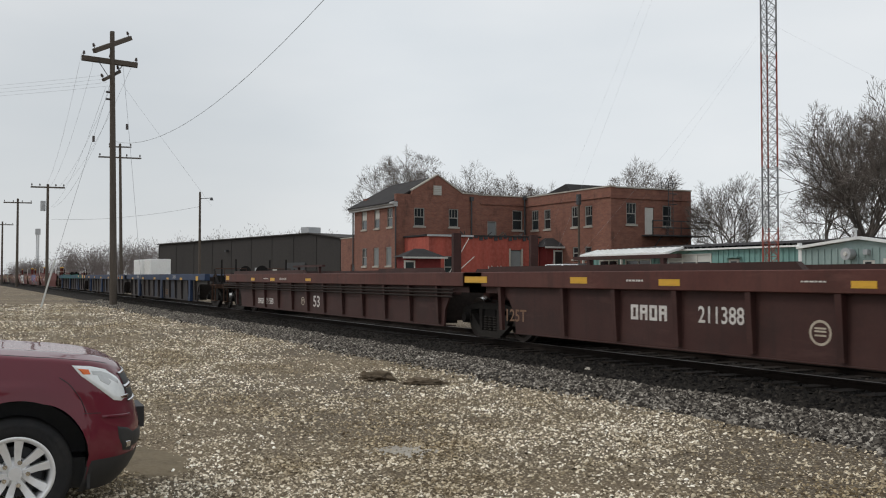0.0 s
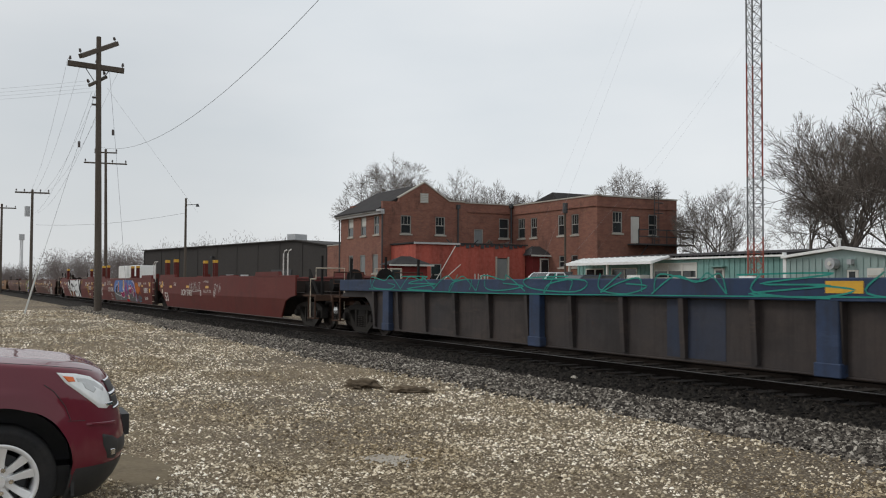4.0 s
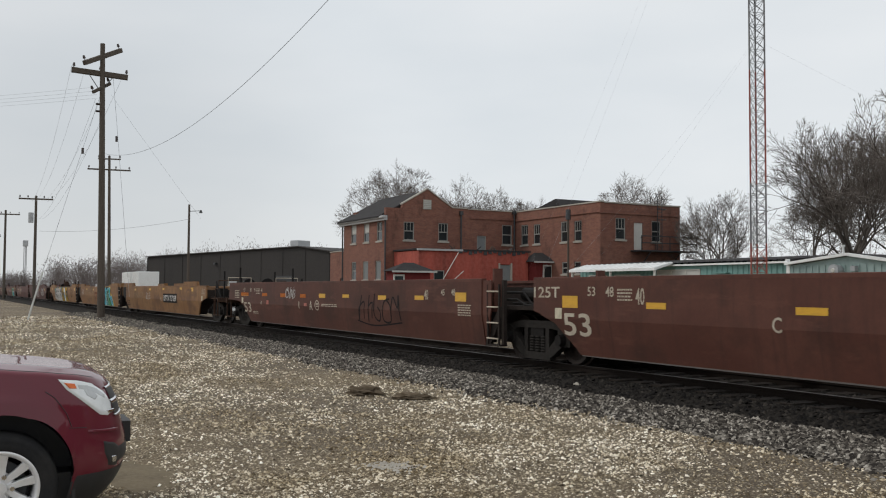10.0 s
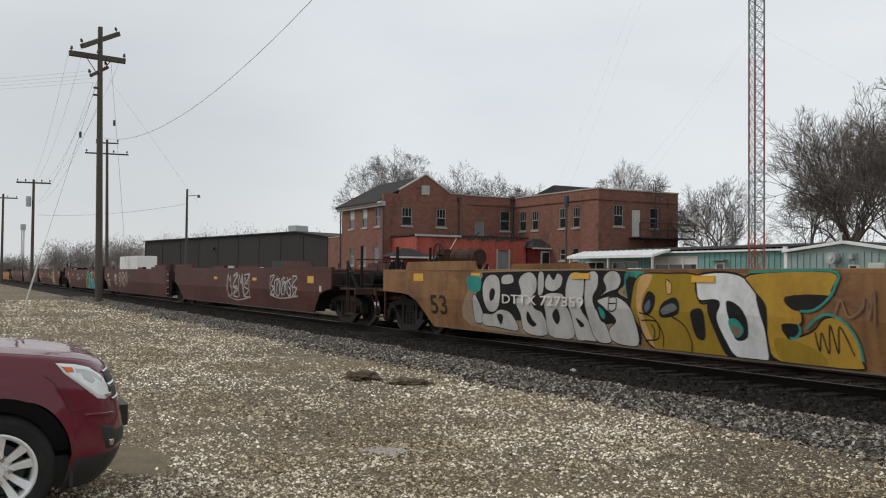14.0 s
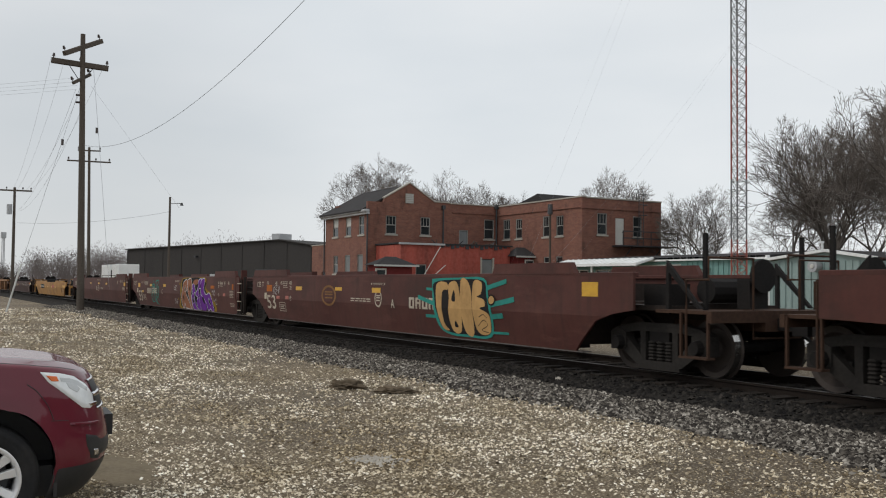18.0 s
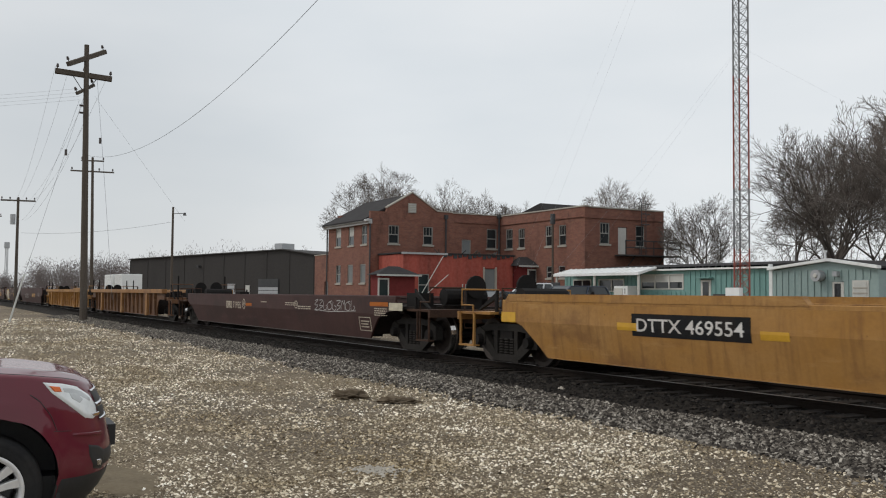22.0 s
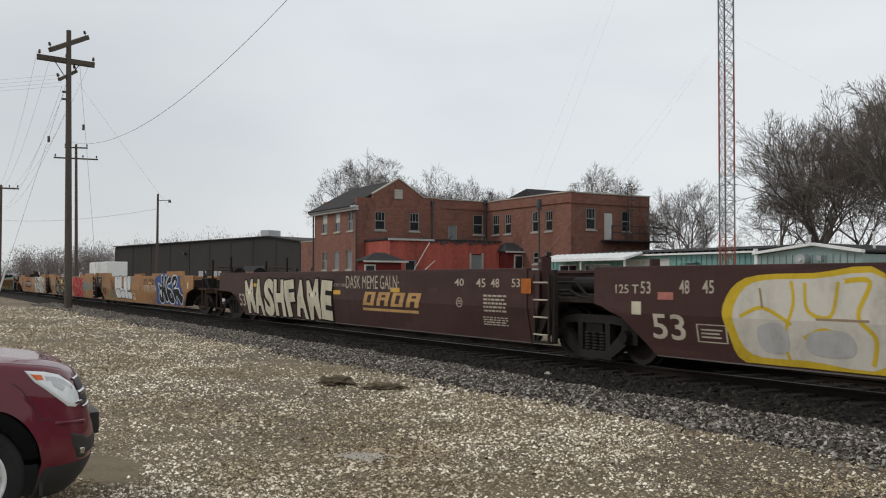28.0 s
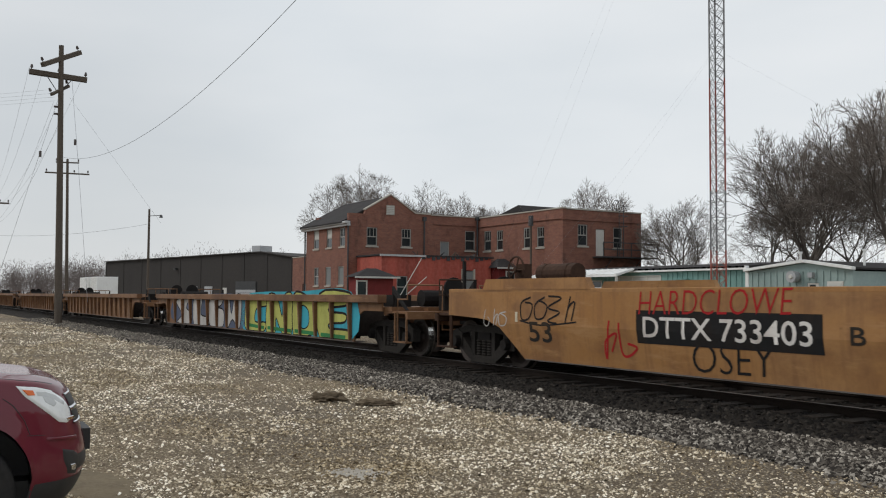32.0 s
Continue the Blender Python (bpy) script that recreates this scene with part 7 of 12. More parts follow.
def marks(i, rows, lift=0.0):
    """Stencils, reflective strips, data panels and graffiti on the near side of car i."""
    u = CARS[i]
    base = 0.134
    old = M_OLDSTENCIL if i >= 8 else M_STENCIL
    for k, (kind, x0, x1, z0, z1, txt) in enumerate(rows):
        rib = CAR_KIND[i] == "rib"
        up = base if (rib and z0 > 1.1) else 0.0015
        cx, cz, w, h = (x0 + x1) / 2, (z0 + z1) / 2, x1 - x0, z1 - z0
        d = up + 0.002 + 0.0001 * k
        if kind.startswith("over_"):
            kind, d = kind[5:], 0.036
        if kind in ("num", "faint", "faintw", "faintk", "pale"):
            mat = {"num": M_STENCIL if CAR_KIND[i] != "plate" or i < 8 else M_OLDSTENCIL, "faint": INK["ghost"] if CAR_KIND[i] != "rib" else INK["palebrown"], "faintw": INK["silver"], "faintk": M_STENCILBLK, "pale": INK["palebrown"]}[kind]
            if txt == "#":
                flat(u, "data_stencil", cached(("rows", 2, mat.name), lambda: rows_mesh(2, mat)), x0, x1, z0, z1, d)
            else:
                if txt.startswith("UCRY") and z1 - z0 > 0.3:
                    lettering(u, txt, cx, cz, w * 1.02, h * 1.1, INK["black"], depth=0.0395, offset=0.06, name="number_outline")
                lettering(u, txt, cx, cz, w, h, mat, depth=0.042 if txt.startswith("UCRY") else d + 0.002, offset=0.012 if len(txt) < 12 else 0.0)
        elif kind in ("ttw", "ttr", "ttk", "tty"):
            lettering(u, txt, cx, cz, w, h, {"ttw": INK["palegrey"], "ttr": INK["red"], "ttk": INK["black"], "tty": INK["yellow"]}[kind], depth=d + 0.002, name="graffiti", shear=0.16, tilt=1.0, label="sprayed handwriting", offset=-0.012)
        elif kind == "pulse":
            wave = [(0, 0.5), (0.3, 0.42), (0.52, 0.4), (0.58, 0.55), (0.62, 0.1), (0.67, 0.95), (0.71, 0.0), (0.76, 1.0), (0.8, 0.1), (0.84, 0.5), (0.94, 0.3), (1, 0.45)]
            stroke(u, [(x0 + w * a, z0 + h * c) for a, c in wave], 0.022, INK["yellow"], d)
        elif kind == "rider":
            ink = INK["yellow"]
            limbs = [[(0.0, 1.35), (-0.04, 1.0), (0.08, 0.9), (0.2, 0.75), (0.3, 0.62), (0.42, 0.5), (0.6, 0.36), (0.75, 0.2), (0.72, 0.02)], [(0.3, 0.6), (0.22, 0.42), (0.26, 0.25), (0.14, 0.08)], [(0.2, 0.75), (0.4, 0.8), (0.52, 0.92), (0.4, 0.98)], [(0.72, 0.2), (0.88, 0.14), (1.0, 0.08), (0.84, 0.1)]]
            for q in limbs:
                stroke(u, eased([(x0 + w * a, z0 + h * c) for a, c in q]), 0.026, ink, d)
            for a, c, r in ((0.46, 0.86, 0.12), (0.3, 0.7, 0.09), (0.5, 0.5, 0.13), (0.42, 0.62, 0.08)):
                stroke(u, [(x0 + w * a + r * math.cos(t * 0.5), z0 + h * c + 0.8 * r * math.sin(t * 0.5)) for t in range(14)], 0.024, ink, d + 0.0004)
        elif kind == "y":
            sheet(u, x0, x1, z0, z1, M_REFLECT, depth=d)
        elif kind in ("ly", "pale2", "amber", "pink"):
            sheet(u, x0, x1, z0, z1, {"ly": INK["beige"], "pale2": INK["beige"], "amber": INK["orange"], "pink": INK["pink"]}[kind], "painted_patch", depth=d)
        elif kind == "w":
            n = max(1, min(5, round(h / 0.05)))
            tagged(flat(u, "data_stencil", cached(("rows", n, old.name), lambda: rows_mesh(n, old)), x0, x1, z0, z1, d), kind="stuff")
        elif kind == "bar":
            n = int(txt)
            flat(u, "owner_mark", cached(("bars", n, old.name), lambda: bars_mesh(n, old)), x0, x1, z0, z1, d + 0.002)
        elif kind == "ghostring":
            flat(u, "emblem", cached("ghostring", lambda: ring_mesh(INK["ghost"])), x0, x1, z0, z1, d, "faded round emblem")
        elif kind == "ring":
            flat(u, "emblem", cached("ring", lambda: ring_mesh(M_OLDSTENCIL)), x0, x1, z0, z1, d)
        elif kind in ("box", "boxk"):
            flat(u, "data_panel", cached(("frame", kind, old.name), lambda: frame_mesh(old if kind == "box" else M_STENCILBLK)), x0, x1, z0, z1, d)
        elif kind in ("plate", "plate2", "platek"):
            if kind != "plate2":
                sheet(u, x0 - 0.05, x1 + 0.05, z0 - 0.03, z1 + 0.03, INK["black"], "number_panel", depth=d)
            lettering(u, txt, cx, cz, w * 0.94, h * 0.72, M_STENCIL, depth=0.042 if kind == "plate2" else d + 0.002, offset=0.01)
        elif kind == "ownerplate":
            sheet(u, x0, x1, z0, z1, INK["maroon"], "number_panel", depth=d)
            flat(u, "owner_mark", cached("ownerplate", lambda: bars_mesh(3, INK["beige"], 0.12)), x0 + 0.15, x1 - 0.1, z0 + 0.03, z1 - 0.03, d + 0.003)
        elif kind == "logo3":
            flat(u, "owner_mark", cached("logo3", lambda: bars_mesh(3, INK["maroon"])), x0, x1, z0, z1, d)
        elif kind == "bars_gold":
            flat(u, "owner_mark", cached("bars_gold", lambda: bars_mesh(4, INK["tan"], 0.06)), x0, x1, cz - h * 0.22, z1, d)
            flat(u, "owner_mark", cached(("line", "tan"), lambda: box_mesh("line", [(-0.5, 0.42, -0.001, 0, -0.5, 0.5)], INK["tan"])), x0 - 0.1, x1, z0, z0 + h * 0.14, d)
        elif kind in TAGS:
            scrawl(u, x0, x1, z0, z1, INK[TAGS[kind]], 100 * i + k, d)
            if kind in ("tagteal2", "tagblue", "tagteal") or (kind == "tagw" and h > 0.55):
                scrawl(u, x0, x1, z0, z1, INK[TAGS[kind]], 100 * i + k + 57, d + 0.001)
        elif kind.startswith("piece_"):
            name = kind[6:]
            if name in ART:
                ART[name](u)
            elif name in ROEK:
                art_roek((u, x0, x1, max(z0, 0.28), z1), ROEK[name])
            else:
                printed(u, x0, x1, z0, z1, "MASHFAME", "beige", "black")
    if CAR_KIND[i] == "plate":
        hug(u)


JOINTS = [2.6, -17.1, -38.6, -60.6, -80.1, -102.1, -124.1, -143.8, -165.3, -187.1, -206.9, -228.4, -250.2, -269.7, -291.2, -313.0, -333.1, -354.7, -376.0, -395.3, -416.4, -439.9, -463.7, -486.5, -509.8, -531.6, -551.1, -572.6, -594.6, -614.6, -635.6, -659.5, -683.3, -707.0, -730.7, -754.4]
COUPLED = {2, 5, 8, 11, 14, 17, 20, 21, 22, 23, 24, 27, 30, 31, 32, 33, 34, 35}
LOOKS = [
    (2, dict(kind="rib", col=M_MAROON, top=1.45, chord=0.3, ribs=12, rib_w=0.05, rib_d=0.115, chord_mat=M_REDBROWN, caps=True, cap_l=8.5, cap_r=5.2, cap_h=0.11, guides="slim", sill=False), "dusty maroon rib-sided container well car on rails, empty"),
    (3, dict(kind="rib", col=M_GRIMY, chord_mat=M_BLUE, top=1.47, chord=0.29, ribs=13, rib_w=0.05, rib_d=0.115, sill=False), "grimy dark blue rib-sided container well car with blue top chord"),
    (3, dict(kind="plate", col=M_BRIGHTRED, top=1.6, caps=True, cap_h=0.15, guides=True), "dark red smooth-sided container well car with graffiti"),
    (3, dict(kind="plate", col=M_BROWN, top=1.6), "faded brown smooth-sided container well car, worn and dirty"),
    (3, dict(kind="plate", col=M_OCHRE, top=1.5, caps=True), "faded rusty yellow smooth-sided well car with graffiti"),
    (3, dict(kind="plate", col=M_RUSTRED, top=1.58, caps=True), "dark oxide red smooth-sided well car with tags"),
    (3, dict(kind="plate", col=M_RUSTRED, top=1.58, caps=True), "dark oxide red smooth-sided well car with graffiti"),
    (1, dict(kind="plate", col=M_GOLD, top=1.26, sill=False, caps=True, cap_l=7.4, cap_r=6.0, cap_h=0.13), "golden yellow low-sided single well car"),
    (1, dict(kind="plate", col=M_MAROON, top=1.3), "maroon low-sided single well car with white owner mark"),
    (1, dict(kind="rib", col=M_RUSTTAN, top=1.49, chord=0.19, ribs=17, rib_in=1.27, cut=0.38, rib_w=0.04, chord_mat=M_YELLOW, rib_mat=M_TAN), "rust-brown rib-sided single well car"),
    (1, dict(kind="rib", col=M_GOLD, top=1.49, chord=0.19, ribs=17, rib_in=1.27, cut=0.38, rib_w=0.04), "golden yellow rib-sided single well car"),
    (3, dict(kind="plate", col=M_MAROON, top=1.58), "dark maroon smooth-sided well car with graffiti and owner mark"),
    (3, dict(kind="plate", col=M_YELLOW, top=1.5, caps=True), "faded yellow smooth-sided well car covered with graffiti"),
    (5, dict(kind="rib", col=M_TAN, top=1.4, chord=0.19, ribs=17, rib_in=1.27, cut=0.38, rib_w=0.04), "rusty tan rib-sided single well car"),
]
CARS, CAR_KIND = [], []


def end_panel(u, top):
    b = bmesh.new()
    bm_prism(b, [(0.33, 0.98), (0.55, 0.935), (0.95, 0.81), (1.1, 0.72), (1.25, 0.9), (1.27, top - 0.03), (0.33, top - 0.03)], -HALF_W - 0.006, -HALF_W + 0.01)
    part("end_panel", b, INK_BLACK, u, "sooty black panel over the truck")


EXTRA = {
    1: dict(pipes=(1.07, 1.0, 0.92)),
    2: dict(posts=(4.6, 11.0, 17.4), bays=((8.1, 9.4), (12.9, 14.2))),
    3: dict(posts=(3.0, 9.05, 15.07), bays=((7.72, 8.86), (9.24, 10.42))),
    4: dict(posts=(4.6, 11.0, 17.4), bays=((14.4, 15.6),)),
    22: dict(posts=(5.4, 11.56, 17.78)),
    23: dict(posts=(5.4, 11.56, 17.78)),
}
k = 0
for count, look_of, text in LOOKS:
    for _ in range(count):
        spec = dict(look_of, **EXTRA.get(k, {}))
        e = ("c" if k + 1 in COUPLED else "a") + ("c" if k in COUPLED else "a")
        CARS.append(build_unit(dict(spec, s0=JOINTS[k + 1], s1=JOINTS[k], ends=e, label=text)))
        CAR_KIND.append(spec["kind"])
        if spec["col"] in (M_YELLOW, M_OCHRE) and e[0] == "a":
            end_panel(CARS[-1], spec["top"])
        k += 1
b = bmesh.new()
bm_box(b, 17.2, 21.3, -HALF_W - 0.14, -HALF_W + 0.06, 1.492, 1.58)
part("container_guide", b, M_GOLD, CARS[23], "bright yellow guide plate on the top chord")
marks(0, [
    ('bar', 5.01, 5.92, 0.67, 0.91, '4'),
    ('num', 6.56, 7.47, 0.68, 0.93, '211388'),
    ('ring', 8.58, 8.93, 0.48, 0.81, ''),
    ('y', 3.51, 4.0, 1.24, 1.35, ''),
    ('y', 5.84, 6.31, 1.22, 1.32, ''),
    ('y', 9.33, 9.69, 1.22, 1.31, ''),
    ('y', -0.31, 0.62, 1.23, 1.36, ''),
    ('w', 5.06, 5.47, 1.27, 1.33, ''),
    ('w', 8.57, 8.96, 1.28, 1.32, ''),
    ('faint', 1.17, 1.89, 0.48, 0.72, '125T'),
])
marks(1, [
    ('num', 6.7, 7.53, 0.41, 0.62, '211388'),
    ('num', 11.49, 12.05, 0.44, 0.78, '53'),
    ('bar', 5.77, 6.55, 0.41, 0.6, '4'),
    ('ring', 10.38, 10.71, 0.46, 0.72, ''),
    ('y', 1.83, 2.27, 1.22, 1.38, ''),
    ('y', 5.28, 5.73, 1.21, 1.31, ''),
    ('y', 7.58, 8.05, 1.21, 1.31, ''),
    ('y', 11.14, 11.61, 1.22, 1.3, ''),
    ('w', 8.59, 9.37, 1.24, 1.32, ''),
    ('w', 6.81, 7.33, 1.26, 1.32, ''),
])
marks(2, [
    ('y', 18.68, 19.12, 1.17, 1.37, ''),
    ('y', 15.45, 15.93, 1.19, 1.3, ''),
    ('y', 12.38, 12.86, 1.21, 1.3, ''),
    ('faint', 11.52, 12.1, 0.44, 0.72, '53'),
    ('w', 13.88, 14.57, 1.25, 1.41, ''),
    ('faintw', 3.06, 3.22, 0.78, 0.96, 'A'),
    ('num', 3.8, 4.4, 0.46, 0.69, 'SFLC'),
    ('y', 2.37, 2.82, 1.19, 1.3, ''),
    ('y', 5.65, 6.12, 1.21, 1.31, ''),
    ('y', 9.05, 9.5, 1.21, 1.31, ''),
    ('w', 4.06, 4.62, 1.25, 1.41, ''),
])
marks(3, [
    ('y', 17.93, 18.37, 1.2, 1.39, ''),
    ('y', 15.27, 15.68, 1.23, 1.35, ''),
    ('faintw', 2.78, 3.08, 0.83, 1.04, 'C'),
    ('faint', 12.71, 13.15, 0.45, 0.77, '53'),
    ('y', 8.67, 9.09, 1.23, 1.34, ''),
    ('y', 12.15, 12.6, 1.22, 1.33, ''),
    ('w', 13.68, 14.27, 1.27, 1.43, ''),
    ('pale2', 15.07, 15.12, 1.19, 1.46, ''),
    ('pale2', 15.86, 15.91, 1.19, 1.46, ''),
    ('pale2', 16.33, 16.38, 1.19, 1.46, ''),
    ('pale2', 17.08, 17.13, 1.19, 1.46, ''),
    ('num', 15.16, 15.52, 1.35, 1.43, '20/40'),
    ('num', 15.94, 16.08, 1.35, 1.43, '45'),
    ('num', 16.42, 16.56, 1.35, 1.43, '48'),
    ('amber', 16.64, 16.95, 1.21, 1.31, ''),
    ('y', 2.11, 2.66, 1.26, 1.38, ''),
    ('y', 5.24, 5.67, 1.24, 1.35, ''),
    ('faint', 6.5, 7.37, 0.8, 0.91, '#'),
    ('faint', 14.13, 14.62, 0.77, 0.9, '#'),
])
marks(4, [
    ('y', 20.09, 20.62, 1.2, 1.46, ''),
    ('y', 21.49, 21.93, 1.22, 1.43, ''),
    ('y', 17.39, 17.93, 1.28, 1.43, ''),
    ('tagteal', 3.64, 19.53, 1.2, 1.59, ''),
])
marks(5, [
    ('num', 1.47, 2.16, 0.5, 0.92, '53'),
    ('num', 5.03, 6.94, 0.81, 1.08, 'UCRY 57453'),
    ('num', 8.2, 8.4, 0.84, 1.07, 'B'),
    ('num', 8.71, 9.92, 0.96, 1.09, 'WELL LD LMT 118,200'),
    ('num', 8.87, 9.69, 1.38, 1.46, 'UCRY 57453 B'),
    ('y', 5.75, 6.25, 1.15, 1.25, ''),
    ('y', 9.06, 9.53, 1.15, 1.25, ''),
    ('box', 10.28, 10.54, 0.81, 1.06, ''),
    ('tagw', 6.25, 8.2, 1.0, 1.44, ''),
    ('tagw', 10.35, 11.36, 0.94, 1.37, ''),
    ('w', 3.35, 3.83, 1.22, 1.39, ''),
    ('y', 2.52, 2.99, 1.14, 1.24, ''),
    ('num', 0.23, 0.73, 1.26, 1.42, '125 T'),
    ('y', 0.84, 1.02, 1.14, 1.44, ''),
    ('y', 0.55, 0.83, 1.14, 1.27, ''),
    ('num', 1.09, 1.32, 1.23, 1.37, '53'),
    ('ly', 0.87, 1.06, 0.86, 1.06, ''),
])
marks(6, [
    ('num', 1.63, 2.44, 0.52, 0.89, '53'),
    ('num', 5.21, 7.03, 0.8, 1.06, 'UCRY 57453'),
    ('piece_cemo', 7.0, 14.07, 0.06, 1.53, ''),
    ('tagorange', 13.98, 15.3, 0.81, 1.47, ''),
    ('y', 5.81, 6.36, 1.17, 1.28, ''),
    ('y', 15.51, 15.88, 1.15, 1.23, ''),
    ('num', 15.18, 15.41, 1.19, 1.39, '40'),
    ('num', 16.1, 16.31, 1.25, 1.38, '45'),
    ('num', 16.52, 16.72, 1.24, 1.38, '48'),
    ('num', 17.31, 17.49, 1.23, 1.38, '53'),
    ('y', 17.51, 17.76, 1.18, 1.37, ''),
    ('y', 17.51, 17.76, 0.86, 1.06, ''),
    ('w', 16.16, 17.15, 0.83, 1.1, ''),
    ('w', 16.23, 16.98, 0.47, 0.64, ''),
    ('w', 14.67, 15.05, 1.16, 1.39, ''),
    ('tagcyan', 14.35, 15.3, 0.33, 0.71, ''),
    ('num', 0.23, 0.77, 1.31, 1.44, '125 T'),
    ('y', 0.82, 1.03, 1.16, 1.44, ''),
    ('y', 0.56, 0.81, 1.15, 1.25, ''),
    ('num', 1.11, 1.34, 1.24, 1.38, '53'),
    ('num', 1.9, 2.13, 1.23, 1.37, '48'),
    ('num', 2.34, 2.59, 1.23, 1.37, '45'),
    ('num', 3.14, 3.37, 1.15, 1.39, '40'),
    ('w', 3.45, 3.9, 1.17, 1.39, ''),
    ('y', 2.59, 3.09, 1.13, 1.25, ''),
    ('ly', 0.86, 1.04, 0.9, 1.08, ''),
    ('box', 2.23, 2.77, 0.81, 1.06, ''),
    ('ring', 3.12, 3.27, 0.87, 1.02, ''),
    ('tagw', 4.43, 5.8, 1.22, 1.51, ''),
    ('tagw', 5.75, 6.68, 0.3, 0.77, ''),
])
marks(7, [
    ('num', 3.08, 3.8, 0.49, 0.93, '53'),
    ('piece_sask', 6.89, 13.73, 0.15, 1.53, ''),
    ('num', 6.98, 8.87, 0.78, 1.1, 'UCRY 57453'),
    ('y', 4.46, 4.96, 1.14, 1.25, ''),
    ('y', 1.24, 1.72, 1.27, 1.45, ''),
    ('ly', 2.76, 2.95, 0.93, 1.11, ''),
    ('num', 3.0, 3.26, 1.24, 1.39, '53'),
    ('num', 3.74, 3.99, 1.25, 1.39, '48'),
    ('num', 4.23, 4.46, 1.25, 1.39, '45'),
    ('num', 4.98, 5.25, 1.17, 1.39, '40'),
    ('w', 5.33, 5.82, 1.18, 1.41, ''),
    ('y', 19.45, 19.71, 1.18, 1.38, ''),
    ('y', 19.45, 19.71, 0.87, 1.07, ''),
    ('num', 19.15, 19.41, 1.23, 1.37, '53'),
    ('num', 18.39, 18.61, 1.23, 1.38, '48'),
    ('num', 17.9, 18.16, 1.23, 1.39, '45'),
    ('pulse', 15.69, 17.18, 0.97, 1.1, ''),
    ('rider', 17.35, 18.45, 0.2, 1.12, ''),
    ('tty', 13.85, 14.95, 1.27, 1.47, 'BAUXOR'),
    ('num', 17.03, 17.25, 1.24, 1.39, '40'),
    ('num', 17.05, 17.25, 1.1, 1.22, '20'),
    ('w', 16.4, 16.95, 1.12, 1.39, ''),
    ('y', 17.3, 17.85, 1.12, 1.23, ''),
    ('w', 18.05, 18.9, 0.45, 0.62, ''),
    ('w', 18.03, 19.04, 0.83, 1.11, ''),
    ('w', 1.86, 2.51, 1.22, 1.39, ''),
    ('ring', 5.01, 5.16, 0.88, 1.01, ''),
    ('tagyellow', 6.92, 7.73, 1.33, 1.52, ''),
    ('tagyellow', 8.54, 8.96, 0.32, 0.62, ''),
    ('tagyellow', 13.03, 13.57, 0.39, 0.62, ''),
])
marks(8, [
    ('num', 1.03, 1.84, 0.52, 0.95, '53'),
    ('num', 0.35, 0.86, 1.23, 1.41, '125T'),
    ('w', 0.96, 1.1, 1.31, 1.41, ''),
    ('pale2', 0.76, 0.94, 0.84, 1.06, ''),
    ('num', 1.74, 1.93, 1.28, 1.41, '40'),
    ('num', 2.21, 2.43, 1.28, 1.41, '45'),
    ('w', 2.52, 2.88, 1.2, 1.41, ''),
    ('num', 2.99, 3.2, 1.28, 1.41, '48'),
    ('num', 3.04, 3.2, 1.15, 1.23, '20'),
    ('ring', 2.95, 3.13, 0.84, 0.99, ''),
    ('w', 4.15, 4.73, 1.37, 1.42, ''),
    ('num', 10.66, 10.83, 0.76, 0.98, 'B'),
    ('bar', 11.45, 12.29, 0.76, 0.98, '4'),
    ('num', 12.59, 13.63, 0.72, 0.99, '211251'),
    ('y', 1.1, 1.54, 1.15, 1.36, ''),
    ('y', 10.82, 11.27, 1.14, 1.24, ''),
    ('ring', 9.82, 10.19, 0.75, 1.08, ''),
    ('tagw', 14.72, 16.63, 0.28, 0.96, ''),
    ('tagw', 9.79, 11.79, 1.25, 1.49, ''),
    ('tagw', 13.12, 14.05, 1.05, 1.27, ''),
    ('tagw', 14.53, 15.12, 1.25, 1.48, ''),
    ('ghostring', 4.75, 5.67, 0.51, 1.39, ''),
    ('tagw', 4.05, 4.73, 0.93, 1.37, ''),
    ('y', 5.6, 6.09, 1.12, 1.22, ''),
    ('y', 3.2, 3.67, 1.13, 1.23, ''),
    ('pale2', 14.49, 14.72, 0.86, 0.98, ''),
    ('tagw', 9.7, 11.88, 1.18, 1.47, ''),
    ('tagw', 13.11, 14.11, 1.04, 1.29, ''),
    ('tagw', 13.21, 14.23, 0.46, 0.74, ''),
    ('tagw', 14.74, 15.81, 0.22, 0.97, ''),
    ('tagw', 15.71, 16.64, 0.32, 0.95, ''),
    ('tagw', 14.5, 15.39, 1.23, 1.45, ''),
    ('y', 8.89, 9.39, 1.14, 1.25, ''),
    ('y', 12.62, 13.09, 1.12, 1.23, ''),
    ('y', 16.33, 16.65, 1.03, 1.22, ''),
    ('y', 7.04, 7.53, 1.13, 1.25, ''),
    ('w', 15.53, 15.92, 1.21, 1.4, ''),
    ('pink', 14.52, 14.75, 0.84, 0.97, ''),
    ('w', 8.71, 9.65, 1.34, 1.43, ''),
    ('w', 8.37, 9.59, 0.89, 0.99, ''),
])
